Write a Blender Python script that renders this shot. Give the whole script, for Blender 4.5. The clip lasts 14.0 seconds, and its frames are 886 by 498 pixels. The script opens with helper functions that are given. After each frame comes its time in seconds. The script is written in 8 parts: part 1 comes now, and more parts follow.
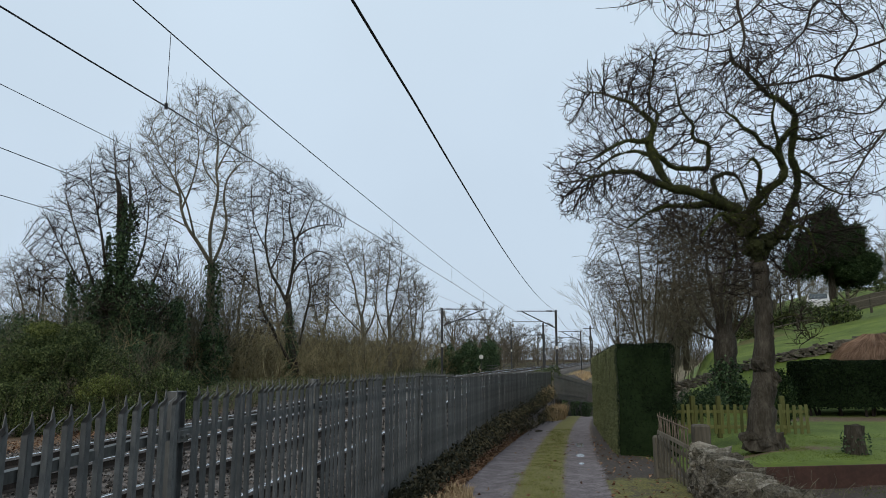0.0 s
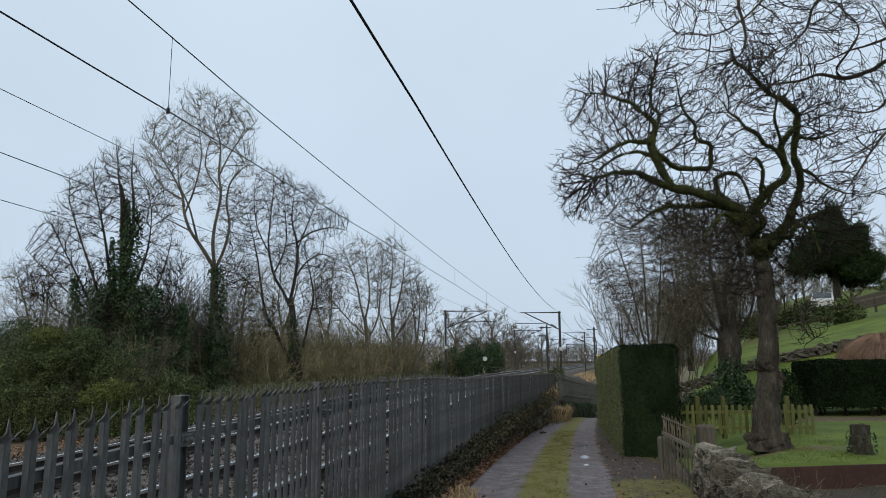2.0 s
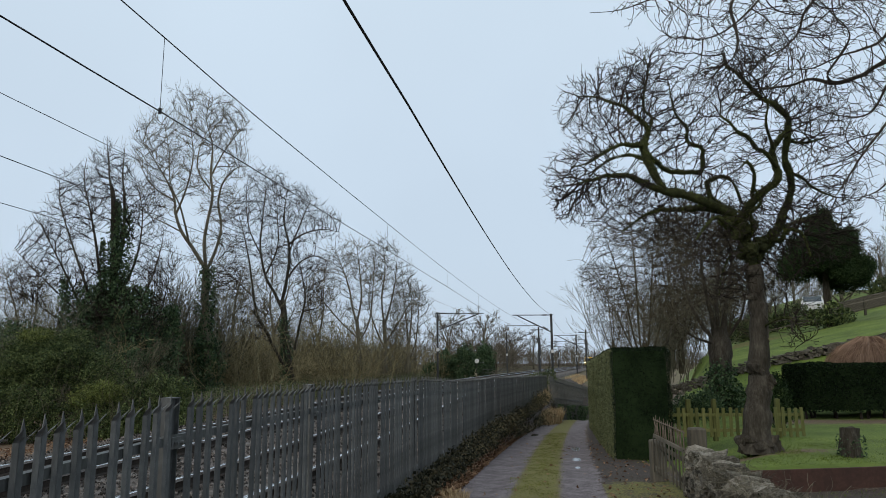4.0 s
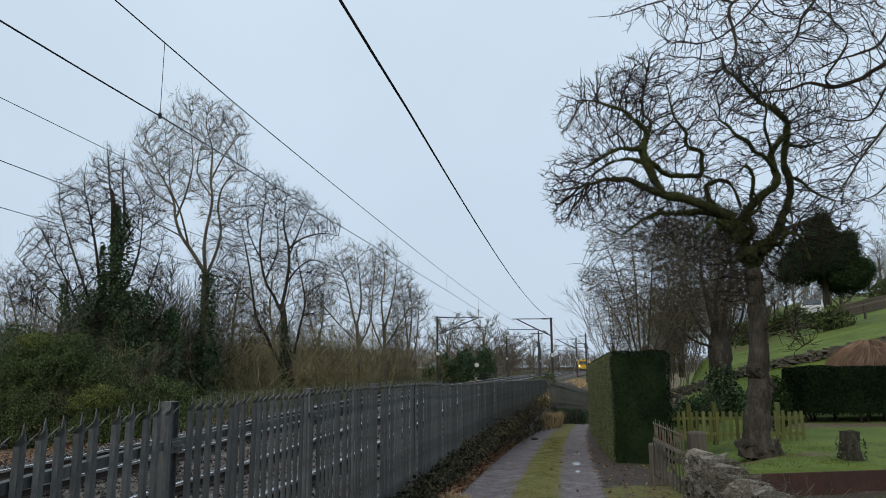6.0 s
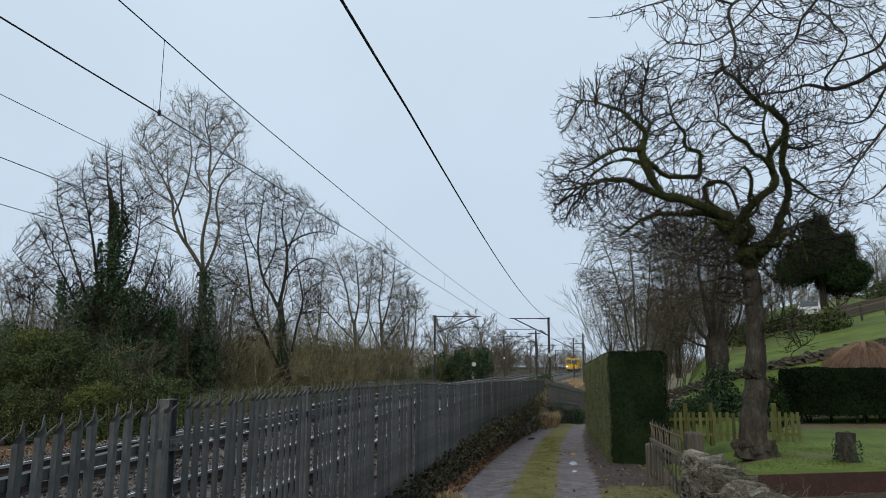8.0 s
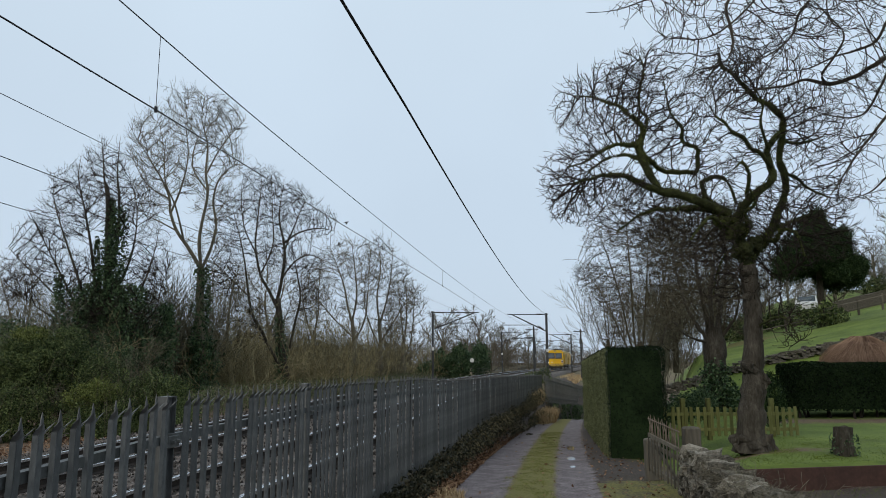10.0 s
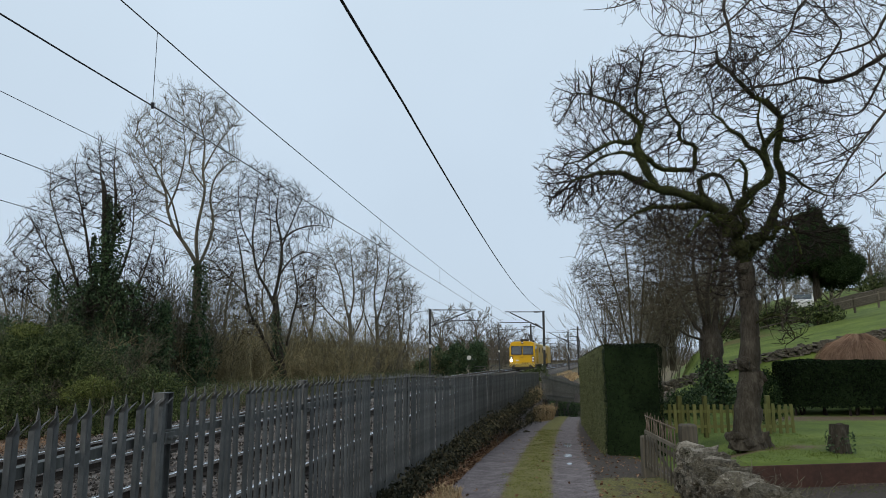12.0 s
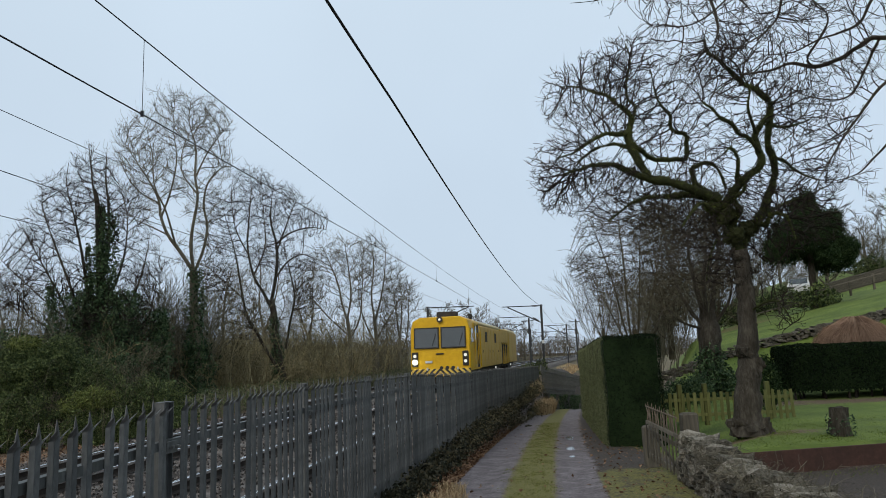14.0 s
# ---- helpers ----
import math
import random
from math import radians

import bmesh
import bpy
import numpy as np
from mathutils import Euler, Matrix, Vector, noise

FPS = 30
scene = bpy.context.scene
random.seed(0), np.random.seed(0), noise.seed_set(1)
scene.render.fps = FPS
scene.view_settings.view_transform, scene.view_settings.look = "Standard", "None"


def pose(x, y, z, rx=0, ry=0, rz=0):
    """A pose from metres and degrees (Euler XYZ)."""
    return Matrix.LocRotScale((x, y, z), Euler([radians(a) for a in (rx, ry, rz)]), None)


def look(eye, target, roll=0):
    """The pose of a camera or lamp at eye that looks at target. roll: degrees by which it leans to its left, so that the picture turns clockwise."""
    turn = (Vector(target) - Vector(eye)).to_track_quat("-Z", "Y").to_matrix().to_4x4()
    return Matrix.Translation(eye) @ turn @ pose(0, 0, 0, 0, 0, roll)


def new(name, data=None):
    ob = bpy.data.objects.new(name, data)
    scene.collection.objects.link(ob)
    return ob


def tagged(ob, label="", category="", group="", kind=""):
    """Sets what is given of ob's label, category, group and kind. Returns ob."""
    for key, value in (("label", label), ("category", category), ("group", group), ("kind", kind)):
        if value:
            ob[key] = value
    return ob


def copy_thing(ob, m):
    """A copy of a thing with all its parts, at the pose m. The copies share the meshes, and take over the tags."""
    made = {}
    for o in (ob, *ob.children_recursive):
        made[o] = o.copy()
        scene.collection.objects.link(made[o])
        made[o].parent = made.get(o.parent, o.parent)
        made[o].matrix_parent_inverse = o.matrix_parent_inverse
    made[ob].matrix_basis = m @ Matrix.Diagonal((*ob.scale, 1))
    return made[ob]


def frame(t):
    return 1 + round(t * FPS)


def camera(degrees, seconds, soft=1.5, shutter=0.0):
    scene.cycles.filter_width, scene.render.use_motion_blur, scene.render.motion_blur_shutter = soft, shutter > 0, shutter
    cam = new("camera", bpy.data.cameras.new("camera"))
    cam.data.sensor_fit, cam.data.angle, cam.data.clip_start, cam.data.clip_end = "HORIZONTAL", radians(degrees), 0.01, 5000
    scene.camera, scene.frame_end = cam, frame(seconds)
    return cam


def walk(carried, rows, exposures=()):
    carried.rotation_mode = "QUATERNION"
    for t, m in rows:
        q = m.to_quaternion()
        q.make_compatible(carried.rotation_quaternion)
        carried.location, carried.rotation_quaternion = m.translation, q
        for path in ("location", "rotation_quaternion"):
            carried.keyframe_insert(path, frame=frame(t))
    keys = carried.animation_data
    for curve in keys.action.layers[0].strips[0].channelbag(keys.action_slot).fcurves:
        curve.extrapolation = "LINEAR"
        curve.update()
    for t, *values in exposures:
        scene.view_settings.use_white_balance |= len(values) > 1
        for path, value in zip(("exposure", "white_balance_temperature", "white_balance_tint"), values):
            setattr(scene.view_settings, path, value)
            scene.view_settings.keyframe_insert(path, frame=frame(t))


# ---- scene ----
cam = camera(65.04, 14.0, soft=0.75)
walk(cam, [
    (0.0, pose(-0.000, 0.000, 1.600, 99.009, -0.000, 0.000)),
    (0.5, pose(-0.002, 0.012, 1.598, 99.054, 0.213, -0.002)),
    (1.0, pose(0.003, 0.002, 1.601, 99.154, 0.293, 0.224)),
    (1.5, pose(0.003, -0.001, 1.602, 99.201, 0.339, 0.445)),
    (2.0, pose(0.005, 0.002, 1.600, 99.191, 0.401, 0.309)),
    (2.5, pose(0.005, 0.005, 1.598, 99.233, 0.375, -0.001)),
    (3.0, pose(0.004, 0.016, 1.602, 99.277, 0.268, -0.365)),
    (5.5, pose(-0.004, 0.004, 1.600, 99.578, 0.271, -0.332)),
    (6.0, pose(0.004, -0.001, 1.599, 99.687, 0.349, -0.363)),
    (6.5, pose(-0.003, 0.004, 1.600, 99.753, 0.387, -0.416)),
    (7.0, pose(-0.001, 0.004, 1.599, 99.719, 0.295, -0.454)),
    (7.5, pose(-0.006, -0.001, 1.600, 99.596, 0.056, -0.477)),
    (8.0, pose(-0.004, -0.006, 1.602, 99.609, -0.011, -0.597)),
    (10.5, pose(-0.011, 0.005, 1.601, 99.231, 0.243, -0.766)),
    (11.0, pose(-0.011, 0.002, 1.598, 99.186, 0.282, -0.665)),
    (11.5, pose(-0.011, 0.020, 1.598, 99.087, 0.207, -0.785)),
    (12.0, pose(-0.010, 0.006, 1.595, 99.087, 0.161, -0.998)),
    (12.5, pose(-0.008, 0.004, 1.598, 99.105, 0.296, -1.172)),
    (13.0, pose(-0.006, 0.013, 1.598, 99.158, 0.557, -1.180)),
    (13.5, pose(-0.006, 0.016, 1.592, 99.081, 1.410, -1.064)),
    (14.0, pose(-0.009, 0.006, 1.607, 98.861, 2.229, -1.040)),
])


# ---- world, sun ----
world = bpy.data.worlds.new("overcast_world")
scene.world = world
world.use_nodes = True
wn = world.node_tree
wn.nodes.clear()
w_out = wn.nodes.new("ShaderNodeOutputWorld")
w_bg = wn.nodes.new("ShaderNodeBackground")
w_sky = wn.nodes.new("ShaderNodeTexSky")
w_sky.sky_type = "NISHITA"
w_sky.sun_disc = False
w_sky.sun_elevation = radians(28)
w_sky.sun_rotation = radians(215)
w_sky.dust_density = 4.0
w_scale = wn.nodes.new("ShaderNodeMix")
w_scale.data_type = "RGBA"
w_scale.blend_type = "MULTIPLY"
w_scale.inputs[0].default_value = 1.0
wn.links.new(w_sky.outputs[0], w_scale.inputs[6])
w_scale.inputs[7].default_value = (0.09, 0.09, 0.09, 1)
w_coord = wn.nodes.new("ShaderNodeTexCoord")
w_noise = wn.nodes.new("ShaderNodeTexNoise")
w_noise.inputs["Scale"].default_value = 2.2
w_noise.inputs["Detail"].default_value = 3.0
w_sep = wn.nodes.new("ShaderNodeSeparateXYZ")
w_height = wn.nodes.new("ShaderNodeMapRange")
w_height.inputs["From Min"].default_value = -0.02
w_height.inputs["From Max"].default_value = 0.75
w_tint = wn.nodes.new("ShaderNodeMix")
w_tint.data_type = "RGBA"
w_tint.inputs[6].default_value = (0.60, 0.725, 0.87, 1)
w_tint.inputs[7].default_value = (0.715, 0.85, 0.97, 1)
w_cloud = wn.nodes.new("ShaderNodeMapRange")
w_cloud.inputs["To Min"].default_value = 0.92
w_cloud.inputs["To Max"].default_value = 1.10
w_mul = wn.nodes.new("ShaderNodeVectorMath")
w_mul.operation = "SCALE"
w_mix = wn.nodes.new("ShaderNodeMix")
w_mix.data_type = "RGBA"
w_mix.inputs[0].default_value = 0.88
wn.links.new(w_coord.outputs["Generated"], w_noise.inputs["Vector"])
wn.links.new(w_coord.outputs["Generated"], w_sep.inputs[0])
wn.links.new(w_sep.outputs["Z"], w_height.inputs["Value"])
wn.links.new(w_height.outputs[0], w_tint.inputs[0])
wn.links.new(w_noise.outputs["Fac"], w_cloud.inputs["Value"])
wn.links.new(w_tint.outputs[2], w_mul.inputs[0])
wn.links.new(w_cloud.outputs[0], w_mul.inputs["Scale"])
wn.links.new(w_scale.outputs[2], w_mix.inputs[6])
wn.links.new(w_mul.outputs[0], w_mix.inputs[7])
wn.links.new(w_mix.outputs[2], w_bg.inputs["Color"])
w_bg.inputs["Strength"].default_value = 1.0
wn.links.new(w_bg.outputs[0], w_out.inputs[0])

sun = new("sun", bpy.data.lights.new("sun", "SUN"))
sun.data.energy = 1.3
sun.data.angle = radians(40)
sun.data.color = (1.0, 0.90, 0.74)
sun.matrix_basis = look((-12, -18, 22), (0, 8, 0))


# ---- materials ----
def nodes_of(name):
    m = bpy.data.materials.new(name)
    m.use_nodes = True
    t = m.node_tree
    return m, t, t.nodes["Principled BSDF"]


def noise_node(t, scale, detail=4.0, stretch=None, space="Object", rough=0.6):
    c = t.nodes.new("ShaderNodeTexCoord")
    n = t.nodes.new("ShaderNodeTexNoise")
    n.inputs["Scale"].default_value = scale
    n.inputs["Detail"].default_value = detail
    n.inputs["Roughness"].default_value = rough
    if stretch:
        mp = t.nodes.new("ShaderNodeMapping")
        mp.inputs["Scale"].default_value = stretch
        t.links.new(c.outputs[space], mp.inputs["Vector"])
        t.links.new(mp.outputs[0], n.inputs["Vector"])
    else:
        t.links.new(c.outputs[space], n.inputs["Vector"])
    return n.outputs["Fac"]


def ramp_node(t, fac, stops):
    r = t.nodes.new("ShaderNodeValToRGB")
    while len(r.color_ramp.elements) < len(stops):
        r.color_ramp.elements.new(0.5)
    for e, (p, c) in zip(r.color_ramp.elements, stops):
        e.position, e.color = p, (*c, 1)
    t.links.new(fac, r.inputs[0])
    return r.outputs[0]


def mix_node(t, fac, a, b, mode="MIX"):
    m = t.nodes.new("ShaderNodeMix")
    m.data_type, m.blend_type = "RGBA", mode
    for v, s in ((fac, m.inputs[0]), (a, m.inputs[6]), (b, m.inputs[7])):
        if isinstance(v, (int, float)):
            s.default_value = v
        elif isinstance(v, tuple):
            s.default_value = (*v, 1)
        else:
            t.links.new(v, s)
    return m.outputs[2]


def step_node(t, value, lo, hi, a=0.0, b=1.0):
    m = t.nodes.new("ShaderNodeMapRange")
    m.interpolation_type = "SMOOTHSTEP"
    for k, v in (("From Min", lo), ("From Max", hi), ("To Min", a), ("To Max", b)):
        m.inputs[k].default_value = v
    t.links.new(value, m.inputs["Value"])
    return m.outputs[0]


def math_node(t, op, a, b):
    m = t.nodes.new("ShaderNodeMath")
    m.operation = op
    for v, s in ((a, m.inputs[0]), (b, m.inputs[1])):
        if isinstance(v, (int, float)):
            s.default_value = v
        else:
            t.links.new(v, s)
    return m.outputs[0]


def bump_node(t, bsdf, height, strength, distance=0.02):
    b = t.nodes.new("ShaderNodeBump")
    b.inputs["Strength"].default_value = strength
    b.inputs["Distance"].default_value = distance
    t.links.new(height, b.inputs["Height"])
    t.links.new(b.outputs[0], bsdf.inputs["Normal"])


def surface(name, dark, mid, light, scale, rough=0.85, fine=8.0, bump=0.4, dist=0.02, metal=0.0, stretch=None,
            vary=0.0, island=0.0, spec=0.4, trans=0.0):
    """Two scales of noise between three tones, with relief; vary: per object, island: per loose piece."""
    m, t, p = nodes_of(name)
    big = noise_node(t, scale, 5.0, stretch)
    small = noise_node(t, scale * fine, 4.0, stretch)
    f = math_node(t, "ADD", math_node(t, "MULTIPLY", big, 0.6), math_node(t, "MULTIPLY", small, 0.4))
    if vary:
        o = t.nodes.new("ShaderNodeObjectInfo")
        f = math_node(t, "ADD", f, math_node(t, "MULTIPLY", math_node(t, "SUBTRACT", o.outputs["Random"], 0.5), vary))
    if island:
        g = t.nodes.new("ShaderNodeNewGeometry")
        f = math_node(t, "ADD", f, math_node(t, "MULTIPLY", math_node(t, "SUBTRACT", g.outputs["Random Per Island"], 0.5), island))
    t.links.new(ramp_node(t, f, [(0.30, dark), (0.5, mid), (0.70, light)]), p.inputs["Base Color"])
    p.inputs["Roughness"].default_value = rough
    p.inputs["Metallic"].default_value = metal
    p.inputs["Specular IOR Level"].default_value = spec
    if bump:
        bump_node(t, p, small, bump, dist)
    return m


M_steel = surface("weathered_galvanised_steel", (0.045, 0.047, 0.046), (0.08, 0.083, 0.082), (0.15, 0.153, 0.15), 7.0, 0.55, 6, 0.2, 0.003, 0.3, (1, 1, 0.35), vary=0.14)
M_mast = surface("painted_mast_steel", (0.025, 0.027, 0.03), (0.04, 0.042, 0.045), (0.075, 0.072, 0.07), 2.0, 0.6, 8, 0.2, 0.005, 0.3)
M_wire = surface("aged_copper_wire", (0.012, 0.012, 0.014), (0.02, 0.02, 0.022), (0.03, 0.03, 0.032), 4.0, 0.6, 6, 0, 0.002, 0.4)
M_railtop = surface("polished_rail_head", (0.62, 0.63, 0.65), (0.74, 0.75, 0.77), (0.82, 0.83, 0.85), 2.0, 0.2, 20, 0.05, 0.001, 0.9, (1, 0.1, 1))
M_rust = surface("rusted_rail_web", (0.012, 0.009, 0.007), (0.028, 0.02, 0.015), (0.055, 0.038, 0.028), 4.0, 0.9, 8, 0.3, 0.004)
M_sleeper = surface("concrete_sleeper", (0.07, 0.062, 0.055), (0.11, 0.10, 0.09), (0.16, 0.148, 0.135), 3.0, 0.9, 8, 0.3, 0.005, vary=0.3)
M_ballast = surface("track_ballast", (0.022, 0.02, 0.018), (0.075, 0.066, 0.06), (0.21, 0.185, 0.17), 3.0, 0.95, 10, 0.9, 0.05, island=0.7, spec=0.2)
M_bark = surface("rough_grey_bark", (0.014, 0.012, 0.009), (0.048, 0.042, 0.033), (0.105, 0.094, 0.077), 5.0, 0.95, 5, 1.0, 0.05, stretch=(1, 1, 0.3), spec=0.15)
M_moss = surface("green_mossy_bark", (0.012, 0.014, 0.007), (0.034, 0.039, 0.015), (0.075, 0.086, 0.03), 1.6, 0.95, 9, 0.9, 0.03, spec=0.15)
M_mosstuft = surface("moss_tufts", (0.018, 0.022, 0.007), (0.045, 0.056, 0.015), (0.1, 0.115, 0.03), 1.6, 0.95, 9, 0.0, island=0.5, spec=0.1)
M_twig = surface("dark_bare_twigs", (0.014, 0.011, 0.009), (0.027, 0.022, 0.018), (0.052, 0.043, 0.035), 1.2, 0.9, 5, 0.0, island=0.3, spec=0.1)
M_twig_pale = surface("pale_grey_twigs", (0.045, 0.041, 0.03), (0.095, 0.086, 0.064), (0.17, 0.155, 0.115), 1.0, 0.9, 5, 0.0, island=0.4, spec=0.1)
M_twig_dim = surface("grey_brown_thicket_stems", (0.046, 0.043, 0.030), (0.098, 0.092, 0.065), (0.165, 0.156, 0.112), 0.6, 0.9, 6, 0.0, island=0.5, spec=0.1)
M_twig_soft = surface("dull_brown_twigs", (0.022, 0.018, 0.012), (0.052, 0.045, 0.03), (0.10, 0.088, 0.06), 0.8, 0.9, 6, 0.0, island=0.5, spec=0.1)
M_twig_brown = surface("brown_scrub_twigs", (0.09, 0.077, 0.041), (0.172, 0.148, 0.08), (0.265, 0.23, 0.132), 0.4, 0.9, 6, 0.0, vary=0.3, island=0.5, spec=0.1)
M_far = surface("grey_brown_far_woods", (0.06, 0.052, 0.04), (0.11, 0.095, 0.075), (0.17, 0.15, 0.12), 0.1, 0.9, 6, 0.0, island=0.4, spec=0.1)
M_willow = surface("red_brown_willow_stems", (0.13, 0.08, 0.056), (0.25, 0.165, 0.115), (0.36, 0.25, 0.185), 0.8, 0.85, 6, 0.0, island=0.4, spec=0.1)
M_ivy = surface("dark_ivy_leaves", (0.013, 0.03, 0.013), (0.033, 0.064, 0.026), (0.075, 0.115, 0.052), 1.5, 0.6, 6, 0.0, island=0.6, spec=0.2)
M_shrub = surface("evergreen_shrub_leaves", (0.018, 0.031, 0.01), (0.052, 0.076, 0.026), (0.125, 0.155, 0.056), 0.7, 0.65, 6, 0.0, island=0.6, spec=0.18)
M_olive = surface("sunlit_olive_leaves", (0.05, 0.065, 0.015), (0.10, 0.125, 0.03), (0.17, 0.19, 0.06), 1.5, 0.65, 6, 0.0, island=0.5, spec=0.15)
# hedge front and core: leaf colour darkened to hold the shade there
M_hedge_dark = surface("dark_hedge_leaves", (0.003, 0.007, 0.003), (0.0065, 0.014, 0.005), (0.017, 0.03, 0.011), 1.5, 0.8, 6, 0.0, island=0.6, spec=0.08)
M_conifer = surface("dark_conifer_needles", (0.008, 0.017, 0.006), (0.02, 0.038, 0.013), (0.045, 0.072, 0.028), 0.8, 0.8, 6, 0.0, island=0.5, spec=0.1)
# lane side of the same hedge, coloured paler as the better lit face
M_hedge_lit = surface("lit_hedge_side_leaves", (0.055, 0.068, 0.028), (0.11, 0.125, 0.06), (0.19, 0.2, 0.105), 1.5, 0.8, 6, 0.0, island=0.6, spec=0.15)
M_bramble = surface("bramble_leaves", (0.010, 0.012, 0.006), (0.026, 0.027, 0.014), (0.062, 0.054, 0.032), 1.2, 0.7, 5, 0.0, island=0.7, spec=0.2)
M_deadleaf = surface("fallen_brown_leaves", (0.06, 0.03, 0.017), (0.14, 0.08, 0.046), (0.26, 0.165, 0.105), 2.0, 0.9, 5, 0.0, island=0.8, spec=0.15)
M_straw = surface("dry_straw_grass", (0.17, 0.115, 0.06), (0.32, 0.23, 0.13), (0.48, 0.37, 0.23), 1.2, 0.9, 5, 0.0, island=0.5, spec=0.15)
M_blade = surface("short_green_grass", (0.062, 0.07, 0.014), (0.112, 0.124, 0.026), (0.175, 0.185, 0.05), 0.8, 0.85, 5, 0.0, island=0.5, spec=0.12)
M_lawn = surface("dark_lawn_blades", (0.045, 0.068, 0.011), (0.085, 0.125, 0.018), (0.14, 0.18, 0.035), 0.8, 0.85, 5, 0.0, island=0.5, spec=0.12)
M_stone = surface("grey_field_stone", (0.03, 0.026, 0.02), (0.105, 0.094, 0.076), (0.25, 0.228, 0.19), 14.0, 0.95, 4, 1.0, 0.03, vary=0.3, spec=0.15)
M_darkstone = surface("damp_dark_stone", (0.02, 0.022, 0.018), (0.045, 0.045, 0.038), (0.08, 0.078, 0.065), 3.0, 0.9, 6, 0.8, 0.03, vary=0.3)
M_mortar = surface("earth_wall_core", (0.03, 0.028, 0.024), (0.06, 0.055, 0.047), (0.1, 0.09, 0.08), 4.0, 0.95, 8, 0.8, 0.03)
M_oldwood = surface("weathered_grey_wood", (0.035, 0.03, 0.022), (0.078, 0.068, 0.05), (0.14, 0.122, 0.095), 4.0, 0.9, 6, 0.5, 0.006, stretch=(1, 1, 0.12), vary=0.25)
M_greenwood = surface("algae_green_fence_wood", (0.045, 0.05, 0.013), (0.095, 0.1, 0.028), (0.15, 0.152, 0.055), 4.0, 0.9, 6, 0.4, 0.005, stretch=(1, 1, 0.15), vary=0.3)
M_rustedge = surface("red_brown_board_edging", (0.02, 0.009, 0.006), (0.04, 0.017, 0.011), (0.068, 0.03, 0.02), 2.0, 0.8, 9, 0.4, 0.006)
M_gatemetal = surface("rusty_wrought_iron", (0.06, 0.045, 0.032), (0.13, 0.10, 0.075), (0.22, 0.18, 0.14), 6.0, 0.8, 5, 0.4, 0.004, 0.2)


# ---- plan of the place ----
def soft(v, w):
    return w * math.log1p(math.exp(max(-40.0, min(40.0, v / w))))


def track_x(y):
    """Axis of the near track; the far one lies 3.4 m to its left."""
    if y >= 80:
        return 11.38 + 0.25 * (y - 80)
    return -4.3 + 0.152 * y + 0.00055 * y * y - 0.3 * math.exp(-((y - 30) / 9) ** 2)


def wire_x(y):
    """Line of the overhead wires, which cut the bend of the track."""
    return track_x(y) + (0.3 * math.exp(-((y - 30) / 9) ** 2) if y < 80 else 0.0)


def rail_z(y):
    return float(np.interp(y, [0, 12, 20, 30, 61, 125, 300], [0.10, 0.10, 0.18, 0.31, 0.41, 0.5, 0.6]))


def fence_x(y):
    return -2.23 + 0.137 * y + 0.09 * soft(y - 14, 5)


def fence_z(y):
    """Foot of the palisade."""
    return -0.20 + float(np.interp(y, [0, 3.2, 4, 5, 8, 11, 12.5, 15, 16, 26, 46, 60], [-0.30, -0.222, -0.182, -0.178, -0.178, -0.21, -0.23, -0.31, -0.35, -0.465, -0.79, -0.99]))


def lane_x(y):
    k = max(0.0, y - 10)
    return -0.36 + 0.166 * y + 0.001 * k * k


def lane_z(y):
    return -0.044 * y if y < 45.5 else -2.0 - 0.11 * (y - 45.5)


def wall_x(y):
    """Lane face of the garden wall."""
    return 2.05 + 0.16 * y


def sstep(v, a, b):
    k = min(1.0, max(0.0, (v - a) / (b - a)))
    return k * k * (3 - 2 * k)


def lawn_y(x):
    """Front edge of the lawn, square to the lane."""
    return 12.5 + 0.16 * (min(x, 22.0) - 5.4)


def garden_z(x, y):
    z = -0.64 + 0.36 * sstep(y, lawn_y(x) + 0.05, lawn_y(x) + 0.3)
    z += 0.4 * sstep(y, 24, 29.5) * (1 - sstep(y, 36, 46)) * sstep(x, 9, 14)
    z += sstep(y, 24, 31) * max(0.0, min(x, 48.0) - 7.0) * 0.22 + max(0.0, min(y, 90) - 30) * 0.02
    return z


